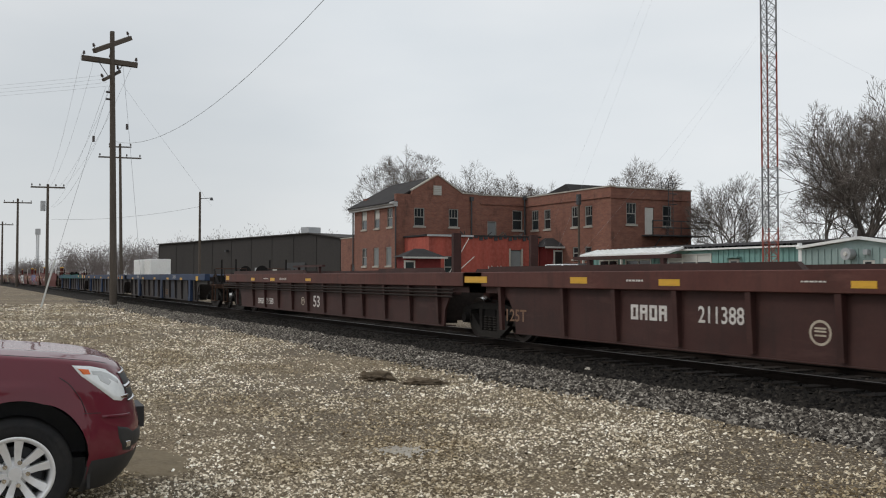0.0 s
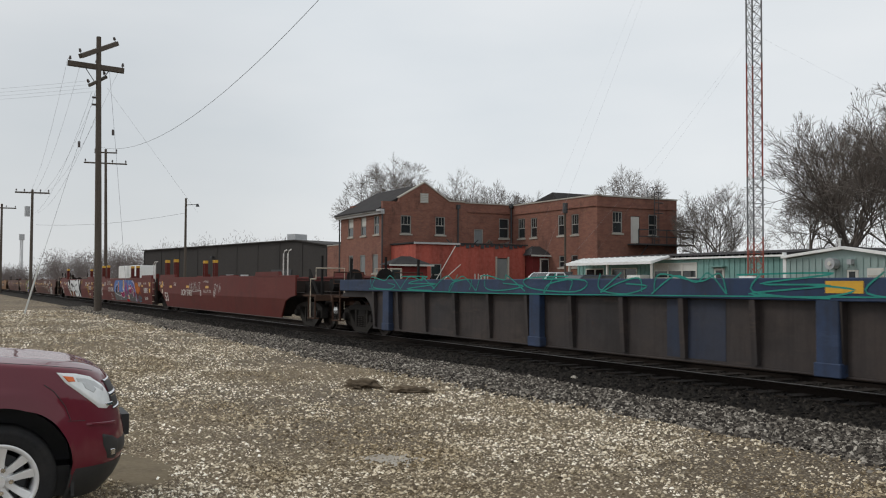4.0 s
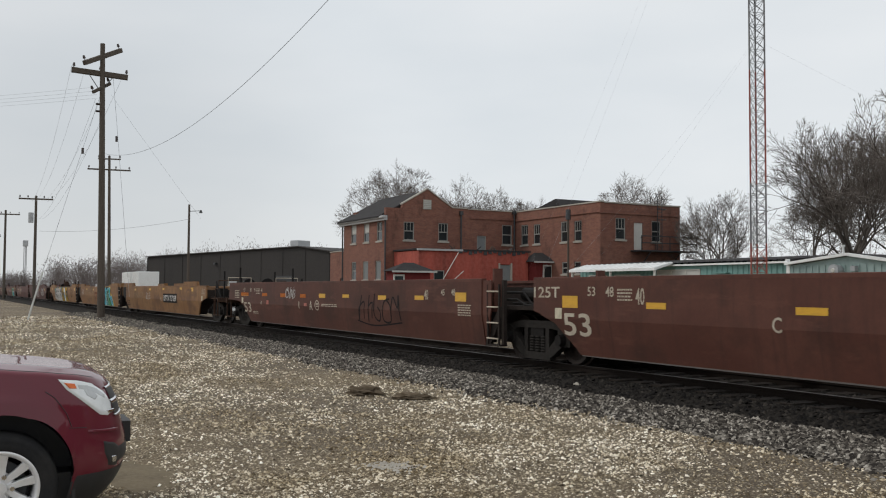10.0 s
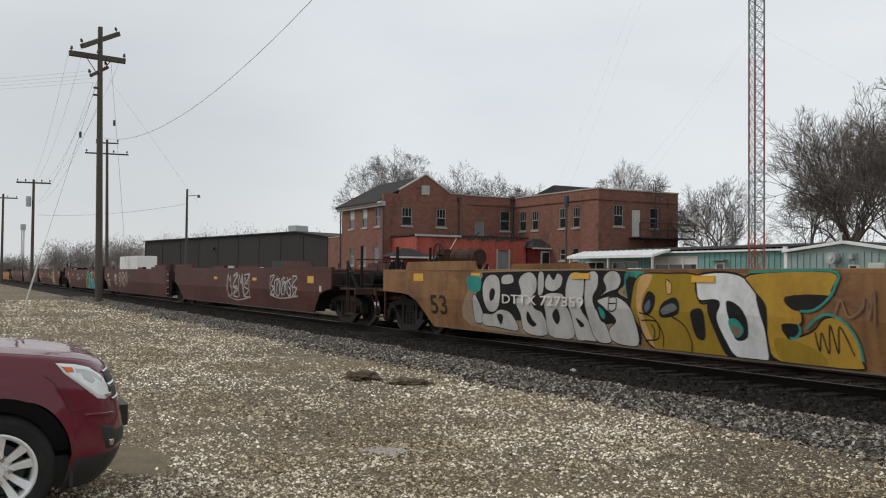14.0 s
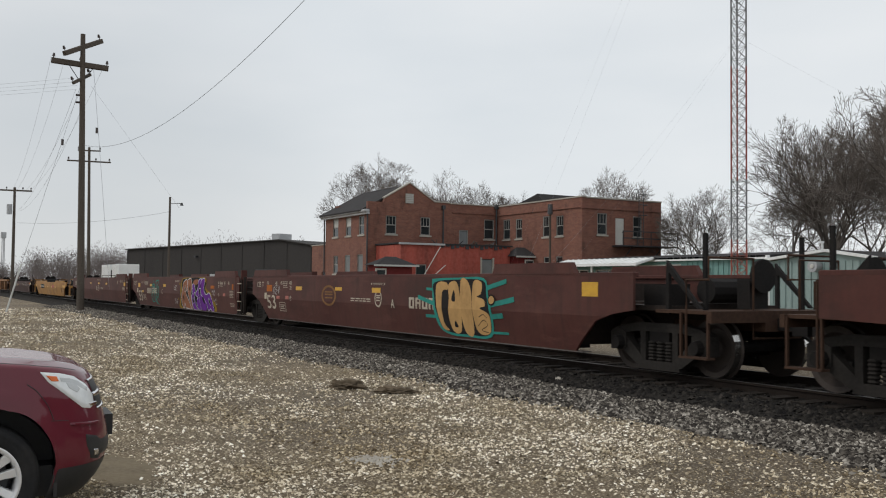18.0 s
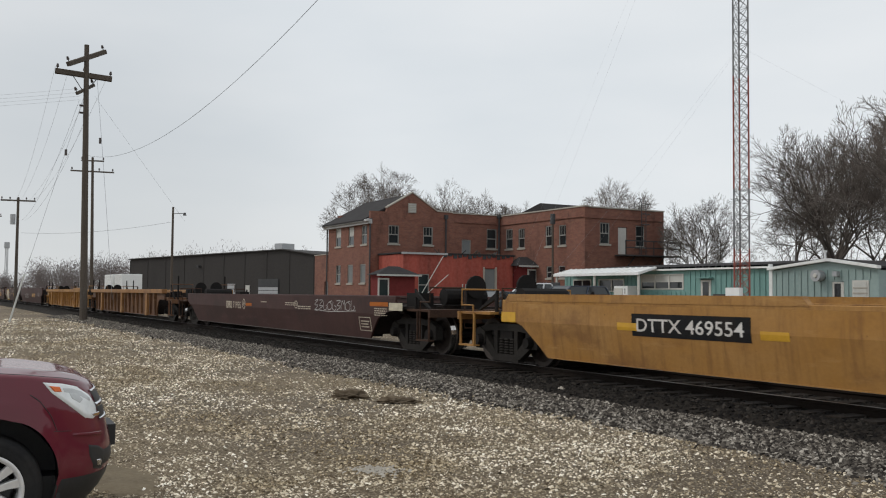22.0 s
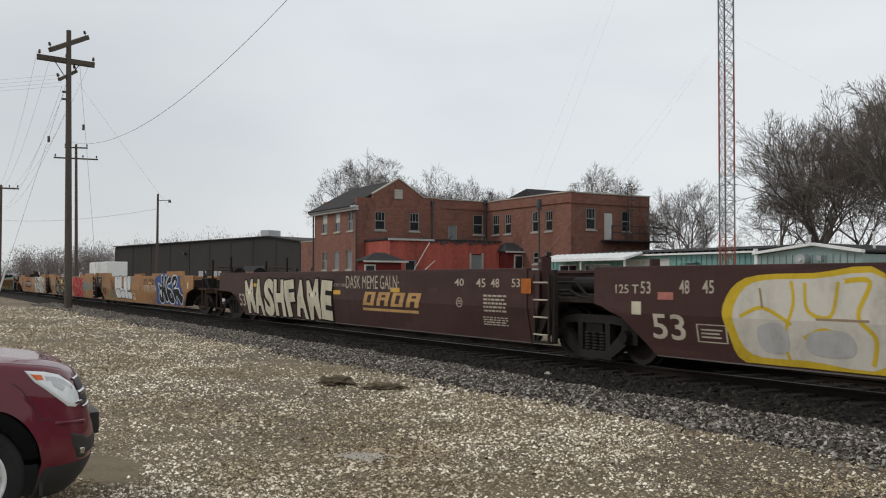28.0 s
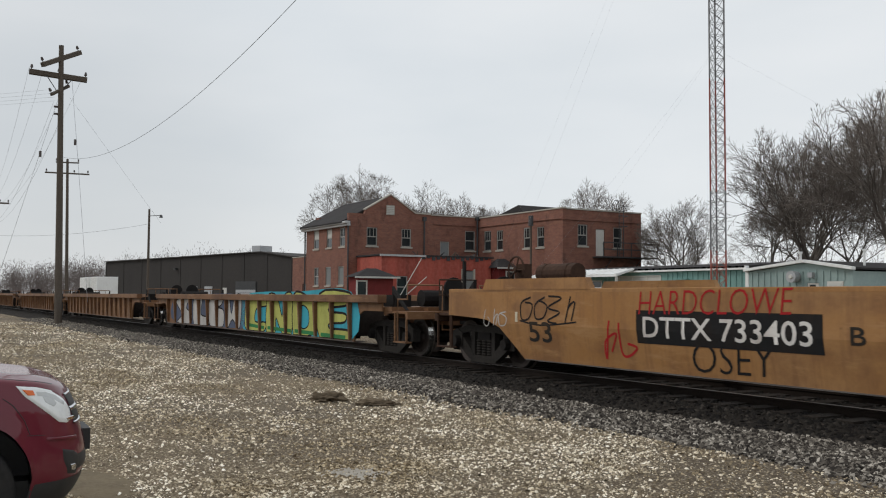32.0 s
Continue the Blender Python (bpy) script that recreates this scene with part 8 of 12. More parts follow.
marks(9, [
    ('num', 1.23, 2.02, 0.59, 0.99, '53'),
    ('num', 5.97, 6.13, 0.83, 1.04, 'C'),
    ('piece_multi', 9.18, 14.43, 0.08, 1.52, ''),
    ('num', 14.26, 15.23, 0.83, 1.23, 'TABLE SCRAPS!!'),
    ('y', 16.94, 17.28, 1.19, 1.3, ''),
    ('num', 16.2, 16.38, 1.26, 1.4, '45'),
    ('num', 16.67, 16.83, 1.26, 1.4, '48'),
    ('w', 16.59, 17.26, 0.46, 0.61, ''),
    ('y', 8.97, 9.32, 1.1, 1.21, ''),
    ('num', 0.32, 1.13, 1.25, 1.45, '125T'),
    ('y', 1.21, 1.66, 1.08, 1.29, ''),
    ('num', 1.95, 2.16, 1.29, 1.45, '53'),
    ('num', 2.44, 2.65, 1.28, 1.45, '48'),
    ('num', 3.2, 3.41, 1.16, 1.43, '40'),
    ('w', 2.74, 3.11, 1.21, 1.43, ''),
    ('y', 3.45, 3.9, 1.1, 1.2, ''),
    ('y', 6.36, 6.86, 1.08, 1.18, ''),
    ('ly', 0.99, 1.19, 0.88, 1.07, ''),
])
marks(10, [
    ('num', 3.18, 3.99, 0.57, 0.92, '53'),
    ('num', 9.89, 10.14, 0.77, 1.05, 'A'),
    ('ring', 10.34, 10.7, 0.77, 1.07, ''),
    ('w', 10.89, 12.19, 0.89, 0.98, ''),
    ('y', 2.89, 3.68, 1.14, 1.26, ''),
    ('y', 10.68, 11.17, 1.14, 1.26, ''),
    ('y', 12.47, 12.92, 1.16, 1.25, ''),
    ('y', 14.81, 15.29, 1.13, 1.24, ''),
    ('y', 16.87, 17.32, 1.15, 1.25, ''),
    ('y', 18.8, 19.27, 1.14, 1.33, ''),
    ('tagdark', 13.43, 16.12, 0.49, 1.34, ''),
    ('num', 17.36, 17.55, 1.16, 1.39, '40'),
    ('num', 18.16, 18.33, 1.26, 1.4, '45'),
    ('num', 18.63, 18.8, 1.26, 1.41, '48'),
    ('w', 18.92, 19.47, 0.83, 1.09, ''),
    ('tagw', 7.7, 8.65, 1.06, 1.5, ''),
    ('w', 2.02, 2.58, 1.05, 1.36, ''),
    ('amber', 2.81, 3.71, 1.15, 1.26, ''),
    ('amber', 5.32, 5.84, 1.15, 1.25, ''),
    ('num', 3.12, 3.33, 1.29, 1.43, '53'),
    ('num', 3.89, 4.08, 1.29, 1.43, '48'),
    ('num', 4.38, 4.54, 1.3, 1.42, '45'),
    ('w', 4.63, 5.03, 1.21, 1.42, ''),
    ('num', 5.16, 5.33, 1.29, 1.41, '40'),
    ('amber', 7.23, 7.73, 1.13, 1.25, ''),
    ('amber', 9.09, 9.56, 1.13, 1.24, ''),
    ('tagw', 7.74, 8.67, 1.06, 1.48, ''),
    ('ly', 2.89, 3.09, 0.89, 1.08, ''),
    ('pink', 5.79, 6.01, 0.88, 1.01, ''),
    ('pink', 9.43, 9.66, 0.88, 0.97, ''),
    ('ring', 5.16, 5.27, 0.86, 1.0, ''),
    ('w', 4.18, 4.79, 0.53, 0.63, ''),
    ('num', 8.96, 9.03, 0.8, 1.01, '1'),
])
marks(11, [
    ('plate', 11.37, 14.2, 0.75, 1.12, 'DTTX 727359'),
    ('pale', 14.5, 17.67, 0.84, 1.39, 'ALCH'),
    ('y', 14.82, 15.24, 1.34, 1.44, ''),
    ('y', 16.93, 17.37, 1.27, 1.44, ''),
    ('y', 11.16, 11.57, 1.32, 1.41, ''),
    ('box', 18.87, 19.34, 1.12, 1.38, ''),
    ('ly', 18.81, 19.0, 0.89, 1.09, ''),
    ('ttw', 3.5, 6.37, 0.72, 1.2, 'JUMANGY'),
    ('num', 10.74, 10.95, 0.79, 0.99, 'A'),
    ('tagw', 7.09, 8.31, 0.85, 1.21, ''),
    ('faintk', 1.57, 2.29, 0.42, 0.73, '53'),
    ('y', 3.88, 4.3, 1.28, 1.38, ''),
    ('y', 7.9, 8.37, 1.3, 1.4, ''),
])
marks(12, [
    ('piece_bg', 11.66, 16.23, 0.18, 1.48, ''),
    ('logo3', 8.42, 10.29, 0.66, 1.12, ''),
    ('ttw', 3.5, 8.13, 0.85, 1.51, 'Keep Havin More'),
    ('tagw', 2.12, 3.03, 0.91, 1.39, ''),
    ('y', 4.37, 4.82, 1.26, 1.37, ''),
    ('y', 7.69, 8.15, 1.24, 1.36, ''),
    ('y', 10.83, 11.3, 1.24, 1.34, ''),
    ('num', 10.47, 11.13, 1.24, 1.39, '125 T'),
])
marks(13, [
    ('piece_silver', 5.62, 10.57, 0.26, 1.51, ''),
    ('piece_gold', 10.5, 14.7, 0.11, 1.49, ''),
    ('over_plate2', 6.76, 9.53, 0.82, 1.07, 'DTTX 727359'),
    ('over_y', 9.09, 9.59, 1.35, 1.45, ''),
    ('over_y', 12.04, 12.5, 1.32, 1.42, ''),
    ('y', 5.57, 5.98, 1.37, 1.45, ''),
    ('tagdark', 16.73, 18.22, 0.63, 1.31, ''),
    ('y', 18.97, 19.44, 1.2, 1.4, ''),
    ('y', 15.51, 15.95, 1.31, 1.41, ''),
    ('faintk', 3.74, 4.5, 0.53, 0.96, '53'),
    ('y', 2.93, 3.41, 1.26, 1.43, ''),
])
marks(14, [
    ('tagw', 9.01, 11.91, 0.45, 1.48, ''),
    ('tagw', 14.11, 16.82, 0.63, 1.41, ''),
    ('y', 17.71, 18.22, 1.13, 1.34, ''),
    ('y', 12.24, 12.7, 1.16, 1.26, ''),
    ('y', 7.17, 7.62, 1.17, 1.27, ''),
    ('ly', 18.68, 18.85, 0.89, 1.06, ''),
])
marks(15, [
    ('num', 1.69, 2.43, 0.52, 0.97, '53'),
    ('y', 1.55, 2.02, 1.13, 1.33, ''),
    ('y', 4.31, 4.75, 1.15, 1.24, ''),
    ('y', 7.1, 7.61, 1.12, 1.23, ''),
    ('piece_white', 5.44, 8.45, 0.47, 1.46, ''),
    ('tagw', 4.02, 5.06, 0.6, 1.45, ''),
    ('tagw', 8.28, 9.01, 0.91, 1.31, ''),
])
marks(16, [
    ('piece_gb', 13.23, 17.78, 0.13, 1.46, ''),
    ('tagyellow', 16.81, 18.05, 0.95, 1.47, ''),
    ('y', 19.66, 20.11, 1.14, 1.34, ''),
    ('y', 11.59, 11.99, 1.17, 1.27, ''),
    ('w', 19.37, 20.11, 0.85, 1.12, ''),
    ('w', 18.05, 18.47, 1.22, 1.43, ''),
    ('num', 3.8, 4.58, 0.55, 1.0, '53'),
    ('faintw', 8.92, 10.33, 0.79, 1.04, '253074'),
    ('num', 11.21, 11.39, 0.81, 1.03, 'A'),
    ('y', 3.34, 3.78, 1.14, 1.35, ''),
    ('y', 6.09, 6.56, 1.16, 1.25, ''),
    ('y', 8.91, 9.37, 1.15, 1.25, ''),
])
marks(17, [
    ('piece_tan', 12.31, 15.65, 0.38, 1.54, ''),
    ('y', 17.81, 18.23, 1.2, 1.44, ''),
    ('num', 1.74, 2.53, 0.57, 1.0, '53'),
    ('ring', 9.69, 10.08, 0.81, 1.23, ''),
    ('num', 10.58, 10.76, 0.82, 1.02, 'A'),
    ('w', 8.26, 9.57, 0.92, 1.03, ''),
    ('bar', 11.51, 12.75, 0.83, 1.08, '4'),
    ('y', 9.53, 10.01, 1.16, 1.28, ''),
    ('y', 4.3, 4.78, 1.17, 1.28, ''),
    ('y', 7.23, 7.68, 1.19, 1.28, ''),
    ('box', 9.48, 10.26, 1.35, 1.4, ''),
    ('ghostring', 6.29, 7.3, 0.77, 1.33, ''),
    ('num', 0.81, 1.43, 1.24, 1.41, '125 T'),
    ('num', 1.72, 1.92, 1.33, 1.42, '53'),
    ('amber', 1.72, 2.21, 1.11, 1.31, ''),
    ('tagw', 2.25, 2.96, 1.02, 1.34, ''),
    ('num', 2.53, 2.7, 1.31, 1.43, '48'),
    ('num', 2.99, 3.16, 1.32, 1.43, '45'),
    ('w', 3.23, 3.6, 1.22, 1.44, ''),
    ('num', 3.75, 3.96, 1.32, 1.44, '40'),
    ('num', 3.8, 3.96, 1.18, 1.29, '20'),
    ('ly', 1.52, 1.71, 0.87, 1.06, ''),
    ('pink', 2.64, 2.91, 0.89, 0.98, ''),
    ('pink', 3.43, 3.69, 0.89, 0.99, ''),
    ('ring', 3.79, 3.94, 0.85, 1.0, ''),
    ('box', 2.83, 3.38, 0.52, 0.79, ''),
])
marks(18, [
    ('piece_op', 9.6, 15.16, 0.13, 1.55, ''),
    ('tagteal2', 4.49, 6.08, 0.31, 1.55, ''),
    ('bar', 3.72, 4.66, 0.83, 1.08, '4'),
    ('num', 4.79, 5.71, 0.84, 1.1, '253082'),
    ('num', 6.68, 6.84, 0.84, 1.05, 'C'),
    ('y', 4.26, 4.7, 1.17, 1.27, ''),
    ('y', 6.96, 7.43, 1.16, 1.27, ''),
    ('num', 1.78, 2.55, 0.45, 0.96, '53'),
    ('y', 1.65, 2.1, 1.11, 1.31, ''),
    ('ly', 1.44, 1.64, 0.85, 1.06, ''),
    ('y', 2.6, 2.88, 0.87, 0.97, ''),
    ('num', 0.72, 1.36, 1.22, 1.41, '125 T'),
    ('num', 2.44, 2.6, 1.27, 1.42, '48'),
    ('num', 2.91, 3.09, 1.29, 1.42, '45'),
    ('num', 3.71, 3.89, 1.19, 1.41, '40'),
    ('w', 3.17, 3.63, 1.21, 1.41, ''),
    ('box', 2.76, 3.34, 0.53, 0.77, ''),
    ('w', 9.12, 9.9, 1.37, 1.45, ''),
    ('tagw', 8.93, 9.47, 1.01, 1.28, ''),
    ('tagw', 8.97, 9.43, 0.46, 0.68, ''),
    ('amber', 14.6, 15.07, 1.14, 1.25, ''),
    ('tagw', 14.79, 15.17, 0.87, 1.11, ''),
    ('tagw', 14.86, 15.32, 0.53, 0.8, ''),
    ('num', 15.57, 15.74, 1.31, 1.41, '40'),
    ('num', 15.6, 15.73, 1.19, 1.28, '20'),
    ('w', 15.82, 16.2, 1.22, 1.41, ''),
    ('num', 16.34, 16.5, 1.28, 1.41, '45'),
    ('num', 16.8, 16.99, 1.29, 1.41, '48'),
    ('ring', 15.58, 15.75, 0.86, 0.97, ''),
    ('pink', 16.23, 16.48, 0.88, 0.98, ''),
    ('amber', 17.29, 17.46, 1.12, 1.31, ''),
    ('w', 17.04, 17.46, 0.83, 1.09, ''),
    ('w', 16.99, 17.47, 0.51, 0.66, ''),
])
marks(19, [
    ('num', 10.67, 10.84, 0.85, 1.09, 'B'),
    ('ring', 11.13, 11.47, 0.79, 1.14, ''),
    ('num', 11.69, 12.97, 0.91, 1.03, 'LD LMT 115700 PER UNIT'),
    ('y', 5.6, 6.07, 1.23, 1.32, ''),
    ('y', 8.38, 8.83, 1.22, 1.31, ''),
    ('y', 11.24, 11.7, 1.21, 1.3, ''),
    ('y', 13.72, 14.2, 1.19, 1.29, ''),
    ('box', 10.99, 11.93, 1.43, 1.5, ''),
    ('num', 3.44, 4.24, 0.55, 0.98, '53'),
    ('y', 2.97, 3.45, 1.16, 1.34, ''),
    ('ly', 3.2, 3.39, 0.91, 1.08, ''),
    ('num', 17.31, 17.49, 1.24, 1.45, '40'),
    ('num', 18.05, 18.24, 1.31, 1.45, '45'),
    ('num', 18.52, 18.69, 1.29, 1.44, '48'),
    ('num', 19.28, 19.44, 1.33, 1.44, '53'),
    ('y', 19.05, 19.47, 1.13, 1.32, ''),
    ('w', 18.73, 19.39, 0.9, 1.08, ''),
    ('num', 3.43, 3.59, 1.34, 1.44, '53'),
    ('num', 4.2, 4.37, 1.34, 1.43, '48'),
    ('num', 4.69, 4.87, 1.33, 1.43, '45'),
    ('num', 5.45, 5.67, 1.2, 1.44, '40'),
    ('w', 4.95, 5.33, 1.23, 1.45, ''),
    ('w', 2.33, 2.93, 1.11, 1.4, ''),
    ('pink', 4.48, 4.62, 0.9, 1.02, ''),
    ('pink', 4.98, 5.28, 0.88, 0.99, ''),
])
marks(20, [
    ('plate', 6.17, 8.49, 0.78, 1.07, 'DTTX 469554'),
    ('y', 10.59, 11.03, 0.83, 0.93, ''),
    ('y', 12.87, 13.32, 0.83, 0.94, ''),
    ('y', 15.18, 15.63, 0.81, 0.93, ''),
    ('pink', 13.35, 14.79, 0.82, 1.05, ''),
    ('faintk', 18.59, 18.97, 0.51, 0.82, '53'),
    ('box', 19.23, 19.68, 0.46, 0.73, ''),
    ('y', 20.11, 20.64, 0.84, 1.04, ''),
    ('y', 19.5, 19.93, 0.89, 1.06, ''),
    ('y', 8.7, 9.18, 0.8, 0.92, ''),
    ('y', 5.77, 6.24, 0.83, 0.95, ''),
    ('y', 2.37, 2.85, 0.86, 1.05, ''),
])
marks(21, [
    ('bar', 7.92, 8.65, 0.82, 1.07, '3'),
    ('num', 8.73, 9.63, 0.82, 1.06, '71955'),
    ('ring', 9.8, 10.14, 0.81, 1.16, ''),
    ('amber', 10.19, 10.82, 0.93, 1.02, ''),
    ('w', 11.79, 12.37, 1.05, 1.12, ''),
    ('w', 14.08, 14.95, 0.99, 1.11, ''),
    ('tagw', 16.49, 19.33, 0.89, 1.22, ''),
    ('amber', 20.18, 21.2, 1.07, 1.17, ''),
    ('pale2', 21.26, 21.96, 0.98, 1.16, ''),
    ('w', 15.17, 16.29, 0.9, 1.02, ''),
    ('w', 20.45, 21.14, 0.83, 1.04, ''),
    ('box', 19.48, 20.18, 0.44, 0.79, ''),
    ('ring', 14.87, 15.17, 0.92, 1.15, ''),
])
marks(22, [
    ('faintk', 14.13, 14.65, 1.02, 1.16, '#'),
])
marks(23, [
    ('faintk', 17.0, 17.45, 0.74, 1.05, '53'),
    ('ownerplate', 14.93, 16.69, 0.71, 1.0, ''),
    ('faintk', 17.56, 17.8, 1.0, 1.1, '20'),
    ('faintk', 17.66, 17.9, 0.88, 0.98, '40'),
    ('boxk', 18.96, 19.35, 0.49, 0.76, ''),
    ('platek', 5.95, 7.51, 0.78, 1.0, 'DTTX 455908'),
    ('faintk', 11.75, 12.63, 1.35, 1.44, '#'),
])
marks(24, [
    ('bars_gold', 11.49, 14.25, 0.77, 1.08, ''),
    ('tagw', 16.29, 17.25, 0.8, 1.2, ''),
    ('tagw', 5.02, 8.45, 0.68, 1.11, ''),
])
marks(25, [
    ('num', 1.63, 2.31, 0.51, 0.89, '53'),
    ('piece_beige', 3.12, 5.89, 0.28, 1.46, ''),
    ('bar', 5.53, 6.45, 0.75, 0.98, '4'),
    ('num', 6.66, 7.82, 0.76, 1.0, '255379'),
    ('num', 8.53, 8.72, 0.78, 1.0, 'C'),
    ('bars_gold', 11.29, 14.29, 0.61, 1.08, ''),
    ('num', 10.22, 13.3, 1.18, 1.45, 'DASK MEME·GALN!'),
    ('y', 6.23, 6.61, 1.11, 1.2, ''),
    ('y', 12.73, 13.16, 1.11, 1.2, ''),
    ('y', 9.45, 9.89, 0.98, 1.08, ''),
    ('w', 9.08, 10.22, 1.17, 1.28, ''),
    ('w', 15.11, 15.34, 1.18, 1.34, ''),
    ('num', 0.83, 1.36, 1.18, 1.32, '125 T'),
    ('num', 1.41, 1.63, 1.18, 1.37, '53'),
    ('num', 2.23, 2.43, 1.19, 1.39, '48'),
    ('num', 2.68, 2.9, 1.2, 1.39, '45'),
    ('pink', 1.78, 2.1, 1.1, 1.21, ''),
    ('ly', 1.2, 1.41, 0.86, 1.06, ''),
    ('box', 2.53, 3.1, 0.51, 0.77, ''),
])
marks(26, [
    ('num', 3.42, 4.03, 0.51, 0.91, '53'),
    ('piece_mash', 4.09, 11.22, 0.2, 1.47, ''),
    ('num', 12.03, 14.93, 1.16, 1.48, 'DASK MEME GALN·'),
    ('bars_gold', 13.07, 16.04, 0.64, 1.09, ''),
    ('y', 4.72, 5.2, 1.15, 1.25, ''),
    ('y', 7.98, 8.4, 1.13, 1.22, ''),
    ('y', 11.22, 11.67, 1.0, 1.11, ''),
    ('y', 14.5, 14.95, 1.1, 1.2, ''),
    ('num', 10.87, 12.02, 1.19, 1.28, 'WELL LD LMT 119,800'),
    ('num', 17.38, 17.74, 1.26, 1.41, '40'),
    ('num', 18.2, 18.54, 1.24, 1.41, '45'),
    ('num', 18.73, 19.02, 1.24, 1.41, '48'),
    ('num', 19.43, 19.7, 1.25, 1.41, '53'),
    ('amber', 19.73, 20.04, 1.14, 1.41, ''),
    ('ring', 17.44, 17.68, 0.83, 1.03, ''),
    ('w', 18.46, 19.25, 0.76, 1.12, ''),
    ('w', 18.4, 19.25, 0.51, 0.69, ''),
])
marks(27, [
    ('piece_bubble', 5.01, 8.93, 0.34, 1.52, ''),
    ('faintk', 10.8, 11.02, 0.89, 1.07, 'A'),
    ('num', 11.58, 14.29, 0.8, 1.11, 'DTTX 733403'),
    ('piece_hnsr', 13.97, 18.37, 0.18, 1.66, ''),
    ('tagfaint', 11.89, 13.29, 0.26, 0.72, ''),
    ('tagdark', 3.98, 4.74, 0.82, 1.42, ''),
    ('y', 12.52, 13.02, 1.14, 1.24, ''),
    ('tagdark', 11.48, 13.53, 1.1, 1.42, ''),
    ('pale2', 18.97, 19.17, 1.01, 1.25, ''),
    ('faintk', 1.55, 2.39, 0.54, 0.9, '53'),
    ('num', 0.43, 1.0, 1.18, 1.38, '125T'),
    ('w', 8.95, 9.43, 0.56, 0.72, ''),
    ('tagdark', 3.74, 4.68, 0.8, 1.47, ''),
    ('tagcyan', 2.5, 3.23, 0.81, 1.13, ''),
    ('tagteal', 3.32, 4.68, 0.39, 0.8, ''),
    ('tagcyan', 8.88, 9.23, 1.09, 1.45, ''),
    ('ly', 8.92, 9.41, 0.57, 0.71, ''),
    ('tagdark', 8.95, 9.38, 0.58, 0.69, ''),
    ('ly', 9.07, 9.46, 0.38, 0.52, ''),
    ('ttk', 9.09, 9.43, 0.39, 0.51, 'STOP'),
    ('tagdark', 8.28, 8.64, 1.15, 1.49, ''),
    ('amber', 5.39, 5.69, 1.34, 1.48, ''),
    ('amber', 6.18, 6.45, 1.35, 1.5, ''),
])
marks(28, [
    ('piece_black', 3.46, 9.32, 0.16, 1.56, ''),
    ('piece_red', 11.0, 15.29, 0.22, 1.49, ''),
    ('tagblue', 15.33, 17.3, 0.72, 1.2, ''),
    ('tagw', 16.17, 16.89, 0.36, 0.76, ''),
    ('over_y', 6.36, 7.03, 1.04, 1.31, ''),
    ('tagblue', 18.18, 18.53, 0.7, 1.24, ''),
    ('faintk', 1.93, 2.68, 0.53, 0.99, '53'),
    ('num', 0.74, 1.31, 1.21, 1.41, '125T'),
    ('over_faintk', 6.69, 6.96, 0.84, 1.06, 'C'),
])
marks(29, [
    ('piece_wasmo', 12.28, 18.64, 0.29, 1.59, ''),
    ('faintk', 3.98, 4.64, 0.58, 0.94, '53'),
    ('ttr', 6.82, 9.66, 1.14, 1.49, 'HARDCLOWE'),
    ('plate', 6.82, 10.03, 0.71, 1.15, 'DTTX 733403'),
    ('faintk', 10.46, 10.67, 0.82, 1.04, 'B'),
    ('tagw', 2.52, 3.29, 0.79, 1.16, ''),
    ('tagdark', 3.72, 5.33, 0.89, 1.45, ''),
    ('tagred', 5.83, 6.76, 0.37, 1.03, ''),
    ('ttk', 7.87, 9.34, 0.33, 0.75, 'OSEY'),
    ('y', 17.34, 17.84, 1.26, 1.38, ''),
    ('ly', 3.58, 3.65, 0.92, 1.1, ''),
    ('ttw', 18.25, 18.6, 1.21, 1.35, 'only'),
    ('ttw', 18.29, 18.69, 1.02, 1.2, 'to find'),
    ('ttw', 18.26, 18.87, 0.77, 0.94, 'Gideons'),
    ('ttw', 18.35, 18.79, 0.61, 0.77, 'Bible'),
    ('tagw', 11.4, 12.05, 1.1, 1.34, ''),
    ('tagw', 11.2, 12.05, 0.44, 0.92, ''),
    ('y', 17.46, 17.84, 1.14, 1.24, ''),
    ('w', 18.72, 19.24, 0.99, 1.22, ''),
    ('amber', 14.26, 14.7, 1.12, 1.29, ''),
])
marks(30, [
    ('piece_slew', 4.27, 12.41, 0.21, 1.28, ''),
    ('piece_cmde', 12.42, 20.52, 0.11, 1.5, ''),
])


# ---- buildings ----
def wall_part(name, axis, at, thick, a0, a1, z0, z1, holes, mat, parent, label=""):
    """A thick wall along an axis with openings cut through it; holes are (a0, a1, z0, z1)."""
    b = bmesh.new()
    cuts = sorted({a0, a1, *[h[0] for h in holes], *[h[1] for h in holes]})
    for lo, hi in zip(cuts, cuts[1:]):
        if lo < a0 - 1e-6 or hi > a1 + 1e-6:
            continue
        mid = (lo + hi) / 2
        zs = [z0]
        for h in sorted([h for h in holes if h[0] < mid < h[1]], key=lambda q: q[2]):
            zs += [h[2], h[3]]
        zs.append(z1)
        for k in range(0, len(zs), 2):
            if zs[k + 1] - zs[k] > 1e-4:
                if axis == "x":
                    bm_box(b, lo, hi, at, at + thick, zs[k], zs[k + 1])
                else:
                    bm_box(b, at, at + thick, lo, hi, zs[k], zs[k + 1])
    bmesh.ops.remove_doubles(b, verts=b.verts[:], dist=0.0005)
    return part(name, b, mat, parent, label)


